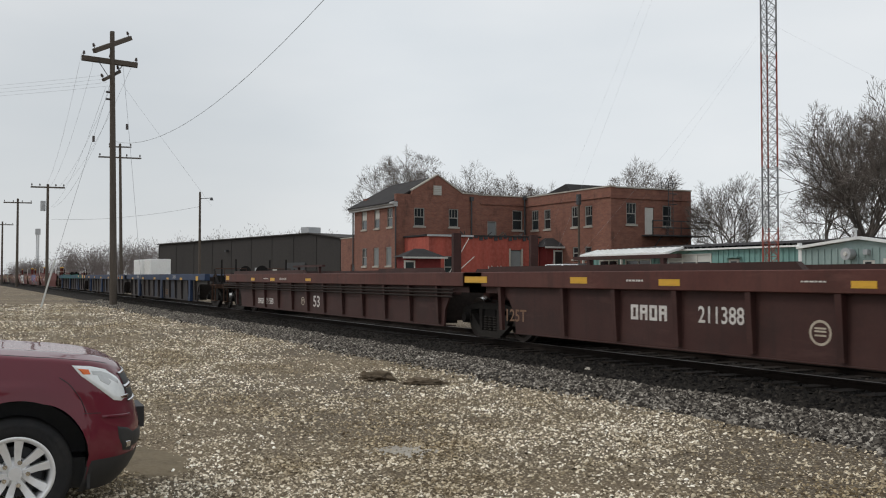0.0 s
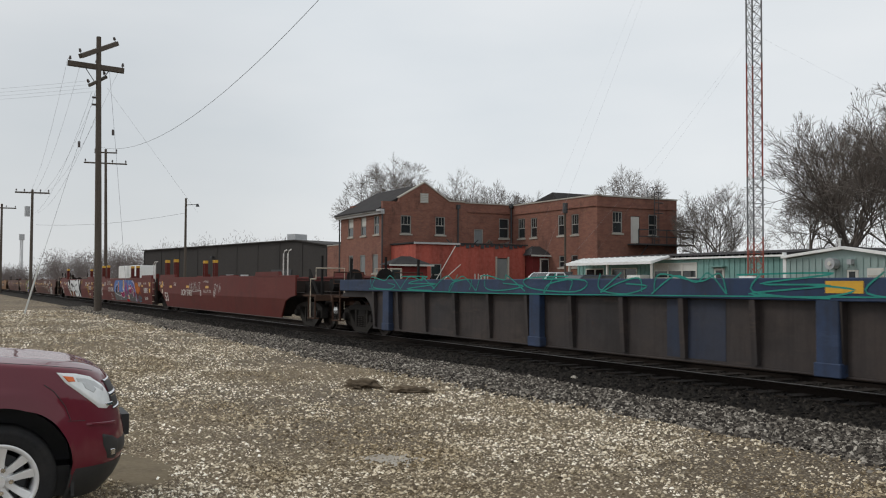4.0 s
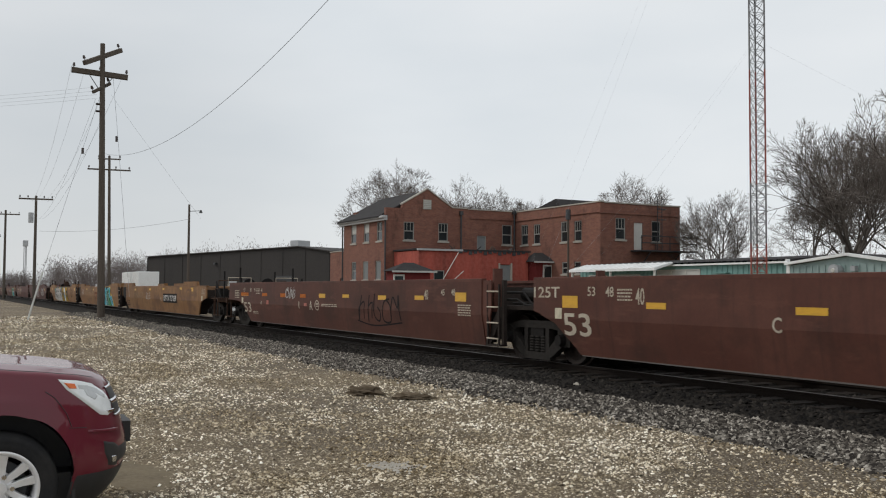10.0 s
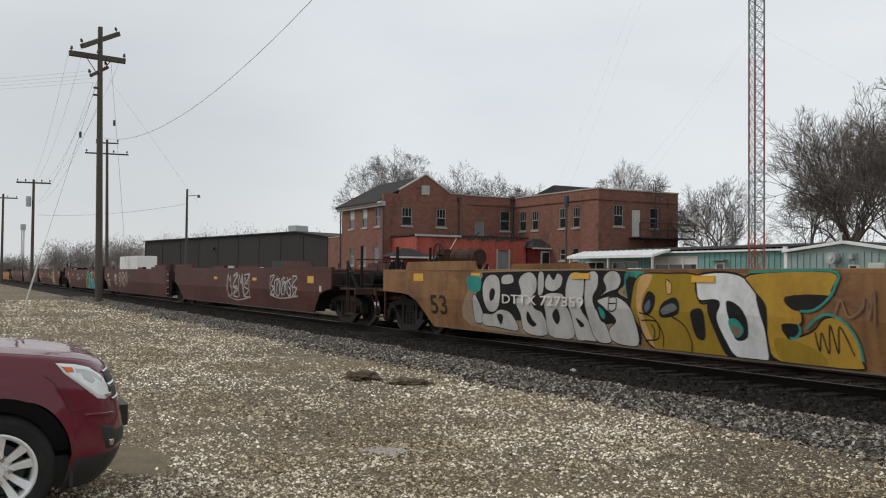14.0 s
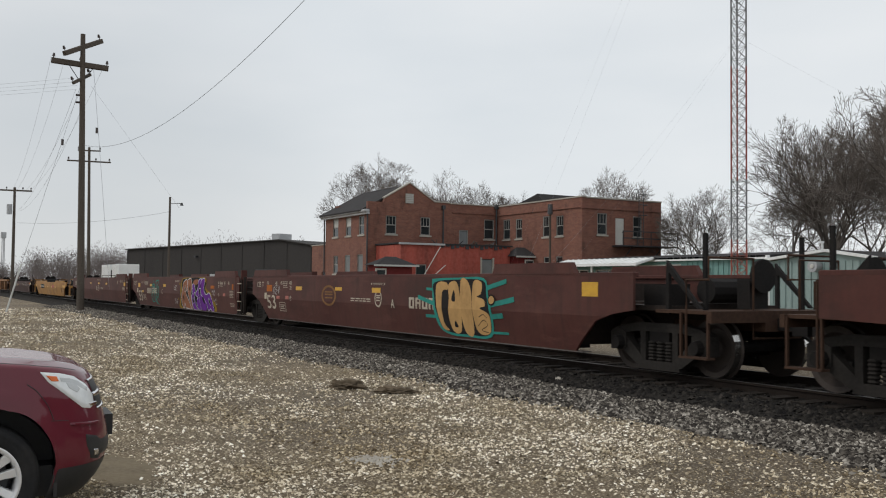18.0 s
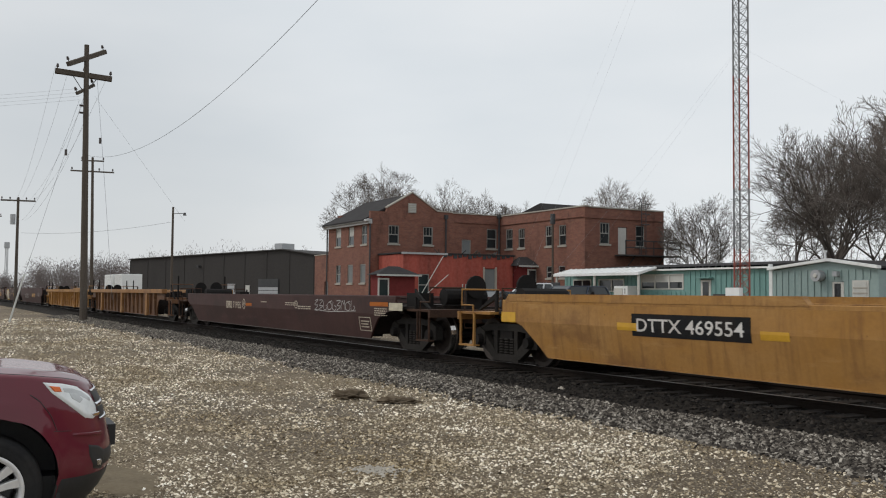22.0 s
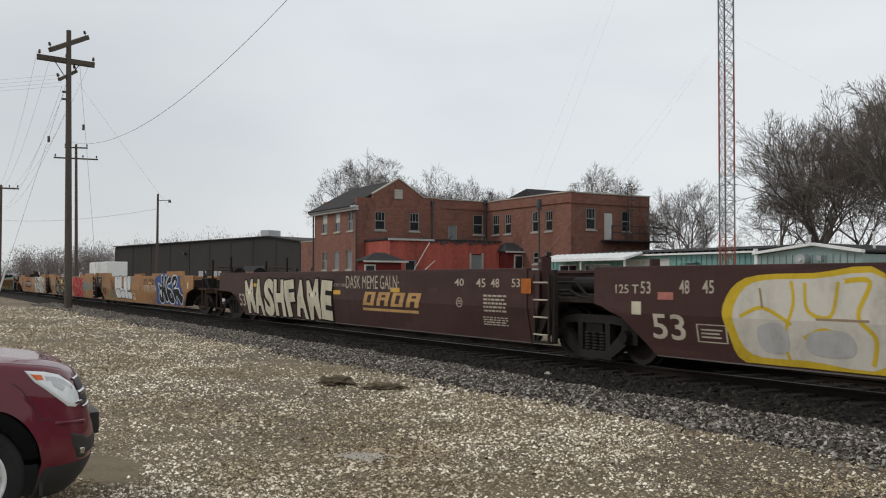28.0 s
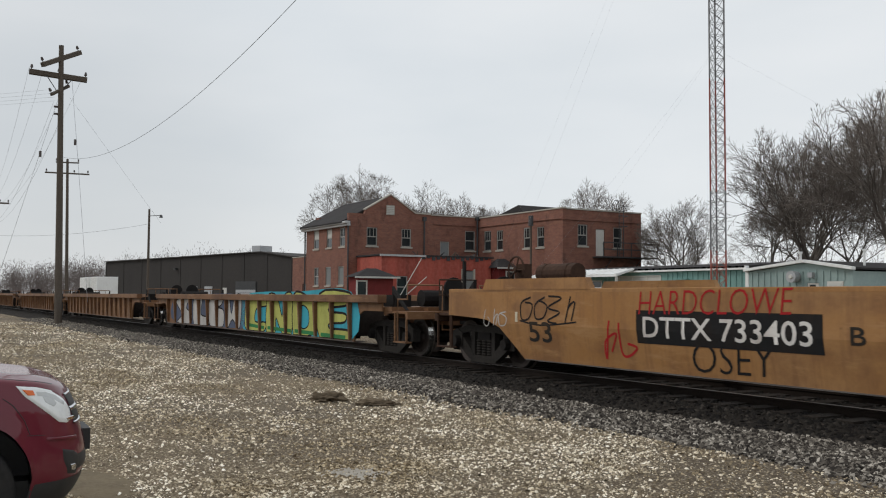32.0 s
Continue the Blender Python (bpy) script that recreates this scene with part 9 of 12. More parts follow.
def window(parent, axis, at, face, a0, a1, z0, z1, style="sash", frame_mat=None):
    """A window set in an opening. at: the outer wall face; face: +1 or -1, outwards."""
    fm = frame_mat or M_SASH
    m = pose(0, at, 0) if axis == "x" else pose(at, 0, 0, 0, 0, 90)
    out = face if axis == "x" else -face

    def bx(x0, x1, d0, d1, q0, q1):
        lo, hi = sorted((out * d0, out * d1))
        return (x0, x1, lo, hi, q0, q1)
    b = bmesh.new()
    f = 0.075
    for q in (bx(a0, a0 + f, -0.14, -0.04, z0, z1), bx(a1 - f, a1, -0.14, -0.04, z0, z1), bx(a0 + f, a1 - f, -0.14, -0.04, z1 - f, z1), bx(a0 + f, a1 - f, -0.14, -0.04, z0, z0 + f)):
        bm_box(b, *q)
    w = part("window", b, fm, parent, m=m)
    zm = (z0 + z1) / 2
    if style != "boarded":
        box_part("meeting_rail", bx(a0 + f, a1 - f, -0.13, -0.05, zm - 0.04, zm + 0.04), fm, w)
        for k in ((1, 2) if style == "sash" else ()):
            x = a0 + (a1 - a0) * k / 3
            box_part("glazing_bar", bx(x - 0.02, x + 0.02, -0.12, -0.06, zm + 0.04, z1 - f), fm, w)
    upper = {"blind": M_CURTAIN, "boarded": M_SEALED}.get(style, M_GLASS)
    lower = {"boarded": M_SEALED}.get(style, M_GLASS)
    box_part("pane", bx(a0 + f, a1 - f, -0.12, -0.09, zm, z1 - f), upper, w)
    box_part("pane", bx(a0 + f, a1 - f, -0.12, -0.09, z0 + f, zm), lower, w)
    box_part("sill", bx(a0 - 0.1, a1 + 0.1, -0.1, 0.07, z0 - 0.13, z0), M_STONE, w)
    return w


def brick_building():
    t = thing("brick_building", "old two-storey red brick building with gabled wing and flat parapet", "building")
    base, topz, th = 0.4, 8.4, 0.35
    L = [(-75.65, -74.5, 5.65, 7.25, "blind"), (-72.9, -71.8, 5.65, 7.22, "blind"), (-70.25, -69.2, 5.65, 7.2, "sash"), (-75.5, -74.5, 2.5, 4.05, "sash"), (-73.05, -71.95, 2.5, 4.05, "boarded"), (-70.5, -69.4, 2.5, 4.05, "boarded")]
    wall_part("wall", "x", 31.8, th, -77.3, -68.5, base, 7.5, [q[:4] for q in L], M_BRICK, t)
    for q in L:
        window(t, "x", 31.8, -1, *q)
    G = [(33.4, 34.35, 5.72, 7.22, "sash"), (36.6, 37.5, 5.72, 7.22, "sash"), (40.3, 41.2, 5.0, 6.3, "boarded"), (42.8, 43.8, 5.6, 7.3, "plain")]
    wall_part("wall", "y", -68.5 - th, th, 32.15, 44.1, base, 7.8, [q[:4] for q in G], M_BRICK, t)
    for q in G:
        window(t, "y", -68.5, 1, *q)
    b = bmesh.new()
    bm_prism(b, [(31.8, 7.5), (32.15, 7.5), (32.15, 7.8), (39.4, 7.8), (39.4, 8.5), (37.9, 8.52), (35.55, 9.95), (33.3, 8.62), (33.2, 8.3), (31.8, 8.3)], -68.5 - th, -68.5, "x")
    part("gable", b, M_BRICK, t)
    b = bmesh.new()
    bm_prism(b, [(39.35, 8.5), (37.9, 8.52), (35.55, 9.95), (33.25, 8.62), (33.25, 8.72), (35.55, 10.05), (37.95, 8.62), (39.35, 8.6)], -68.95, -68.44, "x")
    part("coping", b, M_STONE, t, "pale weathered coping")
    wall_part("wall", "y", -68.5 - th, th, 39.4, 44.1, 7.8, topz + 0.05, [], M_BRICK, t)
    C = [(-67.5, -66.45, 5.55, 7.25, "sash"), (-65.6, -64.65, 5.55, 7.2, "sash"), (-61.7, -60.7, 5.55, 7.2, "sash"), (-59.9, -58.95, 5.55, 7.15, "sash"), (-61.55, -60.7, 3.0, 3.95, "plain"), (-59.9, -59.05, 3.0, 3.95, "plain")]
    wall_part("wall", "x", 44.1, th, -68.5, -56.6, base, topz, [q[:4] for q in C], M_BRICK, t)
    for q in C:
        window(t, "x", 44.1, -1, *q)
    R = [(45.55, 46.5, 5.6, 7.25, "sash"), (49.1, 50.0, 5.5, 7.15, "plain")]
    door = (47.33, 48.23, 4.85, 6.95)
    wall_part("wall", "y", -56.6 - th, th, 44.45, 52.0, base, topz - 0.05, [q[:4] for q in R] + [door], M_BRICK, t)
    for q in R:
        window(t, "y", -56.6, 1, *q)
    dr = box_part("door", (-56.72, -56.66, 47.36, 48.2, 4.86, 6.93), M_WHITE, t, "white upstairs door")
    box_part("knob", (-56.66, -56.6, 48.05, 48.11, 5.8, 5.86), M_DARKSTEEL, dr)
    for q in ((-68.9, -56.55, 44.04, 44.5, topz, topz + 0.1), (-57.0, -56.54, 44.5, 52.05, topz - 0.05, topz + 0.05), (-68.9, -68.44, 39.4, 44.04, topz + 0.05, topz + 0.13)):
        box_part("coping", q, M_STONE, t, "pale weathered coping")
    for q in ((-68.5, -56.6, 44.0, 44.1, 7.62, 7.72), (-56.6, -56.52, 44.0, 52.0, 7.55, 7.65), (-68.5, -68.42, 39.6, 44.0, 7.7, 7.8)):
        box_part("string_course", q, M_BRICK, t)
    # hidden back and end walls, floors and roofs close the place
    box_part("wall", (-77.3, -76.95, 32.15, 39.3, base, 7.5), M_BRICK, t)
    box_part("wall", (-77.3, -68.85, 39.3, 39.65, base, 7.5), M_BRICK, t)
    box_part("wall", (-68.85, -56.95, 51.65, 52.0, base, topz - 0.05), M_BRICK, t)
    box_part("roof", (-68.85, -56.95, 44.45, 51.65, 8.0, 8.12), M_SHINGLE, t, "flat dark roof")
    box_part("roof", (-76.95, -68.85, 39.65, 44.1, 8.0, 8.12), M_SHINGLE, t, "flat dark roof")
    b = bmesh.new()
    bm_prism(b, [(31.3, 7.62), (35.55, 9.9), (39.8, 7.62), (39.8, 7.5), (35.55, 9.75), (31.3, 7.5)], -77.7, -68.86, "x")
    part("roof", b, M_SHINGLE, t, "dark shingled gable roof")
    b = bmesh.new()
    bm_prism(b, [(-72.0, 8.3), (-66.5, 8.75), (-64.0, 9.3), (-62.9, 8.3)], 45.2, 50.0)
    part("roof", b, M_SHINGLE, t, "low dark roof behind the parapet")
    cn = box_part("cornice", (-77.8, -68.2, 31.35, 31.8, 7.42, 7.62), M_CORNICE, t, "grey moulded cornice", bevel=0.03)
    box_part("fascia", (-77.8, -68.2, 31.5, 31.8, 7.25, 7.42), M_CORNICE, cn)
    box_part("chimney", (-77.2, -76.5, 32.6, 33.3, 7.6, 8.5), M_BRICK, t)
    vt = box_part("gable_vent", (-68.5, -68.44, 35.15, 35.9, 8.3, 9.1), M_STONE, t, "beige louvred gable vent")
    for k in range(5):
        box_part("louvre", (-68.44, -68.41, 35.2, 35.85, 8.36 + k * 0.145, 8.45 + k * 0.145), M_CURTAIN, vt)
    for x, y, z0, z1 in ((-68.4, 38.7, 1, 8.0), (-68.35, 43.95, 1, 8.3), (-68.4, 31.7, 0.5, 7.4), (-77.35, 31.7, 0.5, 7.4)):
        b = bmesh.new()
        bm_tube(b, (x, y, z0), (x, y, z1), 0.07, 0.07, 8)
        bm_box(b, x - 0.14, x + 0.14, y - 0.14, y + 0.14, z1 - 0.05, z1 + 0.28)
        part("downspout", b, M_DARKSTEEL, t)
    # escape balcony at the upper door
    es = box_part("balcony", (-56.6, -55.3, 47.0, 52.6, 4.7, 4.8), M_DARKSTEEL, t, "dark steel escape balcony")
    for y in (47.0, 48.4, 49.8, 51.2, 52.55):
        box_part("baluster", (-55.36, -55.31, y, y + 0.05, 4.8, 5.85), M_DARKSTEEL, es)
    for z in (5.3, 5.82):
        box_part("handrail", (-55.36, -55.31, 47.0, 52.6, z, z + 0.08), M_DARKSTEEL, es)
        box_part("handrail", (-56.55, -55.36, 52.54, 52.59, z, z + 0.08), M_DARKSTEEL, es)
    for y in (48.0, 51.0):
        b = bmesh.new()
        bm_tube(b, (-56.6, y, 3.6), (-55.4, y, 4.7), 0.04, 0.04, 6)
        part("bracket", b, M_DARKSTEEL, es)
    # roof ladder with a hooped top, standing on the balcony
    b = bmesh.new()
    for y in (49.35, 49.8):
        bm_pipe(b, [(-56.2, y, 4.8), (-56.2, y, 8.95), (-56.35, y, 9.25), (-56.7, y, 9.3), (-57.0, y, 9.0), (-57.0, y, 8.5)], 0.03, 6)
    for k in range(13):
        bm_tube(b, (-56.2, 49.35, 5.1 + k * 0.3), (-56.2, 49.8, 5.1 + k * 0.3), 0.018, 0.018, 6)
    for z in (7.2, 8.0, 8.8):
        bm_pipe(b, [(-56.2, 49.3, z), (-55.85, 49.2, z), (-55.6, 49.57, z), (-55.85, 49.95, z), (-56.2, 49.85, z)], 0.02, 6)
    part("roof_ladder", b, M_DARKSTEEL, es, "caged dark steel ladder to the roof")
    return t


brick_building()


def side_wing():
    t = thing("brick_wing", "single-storey red brick wing beside the two-storey building", "building")
    w = wall_part("wall", "x", 32.4, 0.3, -82.0, -77.3, 0.4, 5.1, [(-79.6, -78.6, 0.6, 2.7)], M_BRICK, t)
    box_part("wall", (-82.0, -77.3, 32.7, 40.0, 0.4, 4.9), M_BRICK, t)
    box_part("coping", (-82.05, -77.3, 32.35, 32.75, 5.1, 5.18), M_STONE, t)
    box_part("door", (-79.57, -78.63, 32.52, 32.6, 0.62, 2.68), M_SEALED, t)
    lamp = box_part("wall_lamp", (-77.9, -77.7, 32.25, 32.4, 3.3, 3.5), M_WHITE, t)


side_wing()


def red_annex():
    t = thing("red_annex", "low annex with peeling bright red painted walls and flat roof", "building")
    holes = [(39.75, 40.85, 1.0, 3.75), (33.8, 34.75, 1.5, 3.2)]
    wall_part("wall", "y", -64.3, 0.3, 32.5, 42.5, 0.4, 4.75, holes, M_REDWALL, t, "faded red painted block wall")
    box_part("wall", (-68.4, -64.3, 32.5, 32.8, 0.4, 4.7), M_REDWALL, t)
    box_part("wall", (-68.4, -64.3, 42.2, 42.5, 0.4, 4.7), M_REDWALL, t)
    box_part("roof", (-68.4, -63.9, 32.4, 42.7, 4.75, 4.87), M_SHINGLE, t, "sagging dark flat roof edge")
    for k in range(14):
        y = 36.0 + k * 0.45
        box_part("roof_felt", (-63.98, -63.93, y, y + 0.3, 4.55 + 0.1 * math.sin(k * 2.1), 4.76), M_DARKSTEEL, t, "torn hanging roof felt")
    rs = random.Random(6)
    for k in range(16):
        y, x = rs.uniform(35.5, 42.2), rs.uniform(-64.8, -64.0)
        b = bmesh.new()
        bm_tube(b, (x, y, 4.88), (x + rs.uniform(-0.3, 0.3), y + rs.uniform(-0.5, 0.5), 4.9 + rs.uniform(0.02, 0.3)), 0.05, 0.03, 5)
        part("roof_debris", b, rs.choice((M_POLE, M_DARKSTEEL, M_SHINGLE)), t, "broken scrap lying on the flat roof")
    box_part("gutter", (-63.95, -63.8, 32.3, 36.3, 4.7, 4.85), M_CORNICE, t)
    box_part("door", (-64.2, -64.1, 39.8, 40.8, 0.5, 3.7), M_SEALED, t, "grey boarded door")
    box_part("door_frame", (-64.15, -63.96, 39.65, 39.8, 0.5, 3.85), M_STONE, t)
    box_part("door_frame", (-64.15, -63.96, 40.8, 40.95, 0.5, 3.85), M_STONE, t)
    w = window(t, "y", -64.0, 1, 33.8, 34.75, 1.5, 3.2, "plain")
    for k in range(4):
        y = 33.95 + k * 0.2
        box_part("window_bar", (-63.98, -63.95, y, y + 0.05, 1.5, 3.2), M_WHITE, w)
    return t


red_annex()


def porch(name, x, y0, y1, z, ridge, col, label, door_at):
    t = thing(name, label, "porch")
    box_part("wall", (x - 1.5, x, y0, y1, 0.4, z), col, t)
    b = bmesh.new()
    ym = (y0 + y1) / 2
    v = [b.verts.new(p) for p in ((x + 0.35, y0 - 0.35, z), (x + 0.35, y1 + 0.35, z), (x - 1.6, y1 + 0.35, z), (x - 1.6, y0 - 0.35, z), (x - 0.7, ym - 0.4, ridge), (x - 0.7, ym + 0.4, ridge))]
    for f in ((0, 1, 5, 4), (1, 2, 5), (2, 3, 4, 5), (3, 0, 4), (3, 2, 1, 0)):
        b.faces.new([v[i] for i in f])
    part("roof", b, M_SHINGLE, t, "brown-black hipped shingle roof")
    box_part("fascia", (x + 0.35, x + 0.4, y0 - 0.4, y1 + 0.4, z - 0.1, z + 0.03), M_CURTAIN, t)
    d = box_part("door_frame", (x, x + 0.05, door_at - 0.45, door_at + 0.45, 0.5, z - 0.25), M_WHITE, t)
    box_part("door_pane", (x + 0.05, x + 0.07, door_at - 0.33, door_at + 0.33, 0.7, z - 0.37), M_GLASS, d)
    return t


porch("hipped_porch", -62.3, 29.7, 32.6, 3.05, 3.7, M_DARKRED, "small dark red porch with hipped shingle roof", 30.0)
porch("gabled_entry", -63.0, 42.6, 44.0, 4.0, 4.75, M_DARKRED, "dark red entry porch with steep roof and white door", 43.7)


def barricade():
    t = thing("road_barricade", "white folding road barricade with faded stripes leaning at a wall", "barricade", pose(-63.2, 37.7, 0.45))
    for dx in (0, 0.5):
        box_part("leg", (dx - 0.03, dx + 0.03, -0.45, -0.38, 0, 2.0), M_WHITE, t)
        box_part("leg", (dx - 0.03, dx + 0.03, 0.38, 0.45, 0, 2.0), M_WHITE, t)
    for z in (1.1, 1.55):
        bd = box_part("board", (0.53, 0.57, -0.45, 0.45, z, z + 0.35), M_WHITE, t)
        for k in range(3):
            box_part("stripe", (0.57, 0.575, -0.4 + k * 0.3, -0.27 + k * 0.3, z + 0.02, z + 0.33), M_REDSTEEL, bd)


barricade()


def metal_siding(name, axis, at, a0, a1, z0, z1s, holes, mat, parent, label):
    """A wall of ribbed sheet: a thin wall with openings, and raised ribs that stop at them."""
    w = wall_part(name, axis, at, 0.16, a0, a1, z0, z1s, holes, mat, parent, label)
    n = int((a1 - a0) / 0.4)
    for k in range(n):
        x = a0 + 0.2 + k * (a1 - a0 - 0.3) / n
        zs = [z0]
        for h in sorted([h for h in holes if h[0] - 0.12 < x < h[1] + 0.12], key=lambda q: q[2]):
            zs += [h[2] - 0.1, h[3] + 0.1]
        zs.append(z1s)
        for i in range(0, len(zs), 2):
            if zs[i + 1] - zs[i] > 0.1:
                box_part("rib", (x, x + 0.09, at - 0.05, at, zs[i], zs[i + 1] - 0.02), mat, w, bevel=0.012)
    return w


def turquoise_building():
    t = thing("metal_office_building", "long low turquoise metal-sided office with white trim and canopy", "building")
    door = (-40.45, -39.6, 0.55, 2.65)
    win = (-45.6, -41.8, 2.05, 3.0)
    wc = [(-52.6, -50.6, 1.9, 2.75), (-49.8, -47.2, 1.9, 2.75)]
    metal_siding("wall", "x", 40.0, -53.6, -35.2, 0.4, 3.25, [door, win] + wc, M_TURQ, t, "turquoise ribbed sheet wall")
    box_part("wall", (-53.6, -53.45, 40.16, 52.0, 0.4, 3.25), M_TURQ, t)
    box_part("wall", (-53.6, -28.75, 51.85, 52.0, 0.4, 3.0), M_TURQ, t)
    box_part("fascia", (-53.9, -35.1, 39.7, 39.95, 3.2, 3.4), M_WHITEMETAL, t, "white metal fascia")
    box_part("corner_trim", (-35.3, -35.08, 39.88, 39.99, 0.4, 3.2), M_WHITEMETAL, t)
    b = bmesh.new()
    bm_prism(b, [(39.7, 3.4), (46.0, 3.85), (52.3, 3.4), (52.3, 3.3), (39.7, 3.3)], -53.9, -35.2, "x")
    part("roof", b, M_SHINGLE, t, "low dark felt roof")
    d = box_part("door", (-40.42, -39.63, 39.98, 40.04, 0.55, 2.62), M_WHITE, t, "white door with dark glazing")
    box_part("door_pane", (-40.25, -39.8, 39.96, 39.98, 1.6, 2.5), M_GLASS, d)
    box_part("door_knob", (-39.75, -39.69, 39.92, 39.98, 1.45, 1.51), M_DARKSTEEL, d)
    box_part("awning", (-40.6, -39.4, 39.6, 39.95, 2.7, 2.76), M_TURQ, t)
    box_part("mailbox", (-39.2, -38.3, 39.7, 39.94, 1.55, 1.8), M_DARKSTEEL, t)
    b = bmesh.new()
    for q in ((-45.6, -41.8, 2.92, 3.0), (-45.6, -41.8, 2.05, 2.13), (-45.6, -41.8, 2.5, 2.56)):
        bm_box(b, q[0], q[1], 39.96, 40.06, q[2], q[3])
    for x in (-45.6, -44.35, -43.1, -41.9):
        bm_box(b, x, x + 0.1, 39.955, 40.065, 2.06, 2.99)
    w = part("window", b, M_WHITE, t, "white-framed office window band")
    for x0, x1 in ((-45.5, -44.35), (-44.25, -43.1), (-43.0, -41.9)):
        box_part("pane", (x0, x1, 40.0, 40.03, 2.56, 2.92), M_CURTAIN, w)
        box_part("pane", (x0, x1, 40.0, 40.03, 2.13, 2.5), M_GLASS, w)
    for q in wc:
        b = bmesh.new()
        for r in ((q[0], q[1], q[2], q[2] + 0.08), (q[0], q[1], q[3] - 0.08, q[3])):
            bm_box(b, r[0], r[1], 39.96, 40.06, r[2], r[3])
        for x in (q[0], (q[0] + q[1]) / 2, q[1] - 0.08):
            bm_box(b, x, x + 0.08, 39.955, 40.065, q[2], q[3])
        w = part("window", b, M_WHITE, t)
        box_part("pane", (q[0] + 0.05, q[1] - 0.05, 40.0, 40.03, q[2] + 0.05, q[3] - 0.05), M_GLASS, w)
    # canopy on posts
    b = bmesh.new()
    bm_prism(b, [(38.2, 2.92), (38.2, 3.08), (39.66, 3.44), (39.66, 3.34)], -52.5, -43.8, "x")
    cp = part("canopy", b, M_WHITEMETAL, t, "white corrugated metal canopy")
    for k in range(16):
        b = bmesh.new()
        x = -52.4 + k * 0.56
        bm_prism(b, [(38.2, 3.08), (38.2, 3.11), (39.65, 3.47), (39.65, 3.44)], x, x + 0.1, "x")
        part("corrugation", b, M_WHITEMETAL, cp)
    for x in (-52.3, -48.2, -43.95):
        box_part("post", (x - 0.06, x + 0.06, 38.3, 38.42, 0.35, 2.95), M_WHITE, cp)
    # gabled end block, a little paler
    t2 = thing("metal_shed", "pale turquoise ribbed metal shed with low gable roof", "building")
    d2, w2 = (-31.35, -30.65, 0.5, 2.45), (-30.1, -29.3, 1.6, 2.45)
    metal_siding("wall", "x", 39.9, -35.1, -28.75, 0.4, 3.05, [d2, w2], M_PALETURQ, t2, "pale turquoise ribbed sheet wall")
    b = bmesh.new()
    bm_prism(b, [(-35.1, 3.05), (-28.75, 3.05), (-31.4, 3.46)], 39.9, 40.05)
    part("gable", b, M_PALETURQ, t2)
    for s in ((-35.2, 3.08, -31.4, 3.47), (-31.4, 3.47, -28.6, 3.05)):
        b = bmesh.new()
        bm_prism(b, [(s[0], s[1]), (s[2], s[3]), (s[2], s[3] + 0.14), (s[0], s[1] + 0.14)], 39.6, 39.9)
        part("rake_trim", b, M_WHITEMETAL, t2, "worn white rake trim")
        b = bmesh.new()
        bm_prism(b, [(s[0], s[1] + 0.02), (s[2], s[3] + 0.02), (s[2], s[3] + 0.12), (s[0], s[1] + 0.12)], 39.9, 52.0)
        part("roof", b, M_SHINGLE, t2)
    box_part("wall", (-28.9, -28.75, 40.06, 52.0, 0.4, 3.0), M_PALETURQ, t2)
    d = box_part("door", (-31.33, -30.67, 39.9, 39.96, 0.5, 2.43), M_WHITE, t2, "white door with dark glazing")
    box_part("door_pane", (-31.2, -30.85, 39.88, 39.9, 1.5, 2.35), M_GLASS, d)
    w = box_part("window", (-30.15, -29.25, 39.85, 39.95, 1.55, 2.5), M_WHITE, t2)
    box_part("board", (-30.05, -29.35, 39.83, 39.85, 1.65, 2.4), M_CURTAIN, w, "beige boarded window")
    for z in (1.85, 2.1):
        box_part("slat", (-30.08, -29.32, 39.81, 39.83, z, z + 0.06), M_STONE, w)
    b = bmesh.new()
    bm_tube(b, (-31.95, 39.85, 2.75), (-31.95, 39.4, 2.75), 0.27, 0.3, 16)
    fan = part("exhaust_fan", b, M_GREYSTEEL, t2, "round galvanised wall fan")
    b = bmesh.new()
    bm_tube(b, (-31.95, 39.4, 2.75), (-31.95, 39.34, 2.75), 0.12, 0.1, 12)
    part("hub", b, M_WHITE, fan)
    box_part("wall_lamp", (-31.1, -30.85, 39.6, 39.85, 2.7, 2.95), M_GREYSTEEL, t2)
    for x, y in ((-38.0, 45), (-33.4, 42), (-29.6, 42)):
        b = bmesh.new()
        bm_tube(b, (x, y, 3.2), (x, y, 4.05), 0.06, 0.06, 8)
        bm_tube(b, (x, y, 4.05), (x, y, 4.15), 0.1, 0.1, 8)
        part("vent_pipe", b, M_WHITEMETAL, t2)
    return t


turquoise_building()


def ice_chest():
    t = thing("ice_chest", "white upright ice freezer with black lettering under the canopy", "freezer", pose(-46.1, 39.15, 0.42))
    box_part("cabinet", (-0.65, 0.65, -0.4, 0.4, 0, 1.85), M_WHITEMETAL, t, bevel=0.03)
    dd = box_part("door", (-0.6, 0.2, -0.45, -0.4, 0.2, 1.7), M_WHITE, t)
    box_part("handle", (0.1, 0.14, -0.5, -0.45, 0.8, 1.2), M_DARKSTEEL, dd)
    for k, ch in enumerate("ICE"):
        ob = put("lettering", text_mesh(ch, M_STENCILBLK, 0.02), t, pose(0.42, -0.404, 1.5 - 0.48 * k) @ Matrix.Diagonal((0.24 if ch != "I" else 0.07, 1, 0.36, 1)), "black painted letter")
    box_part("base", (-0.6, 0.6, -0.38, 0.38, -0.1, 0.0), M_DARKSTEEL, t)


ice_chest()


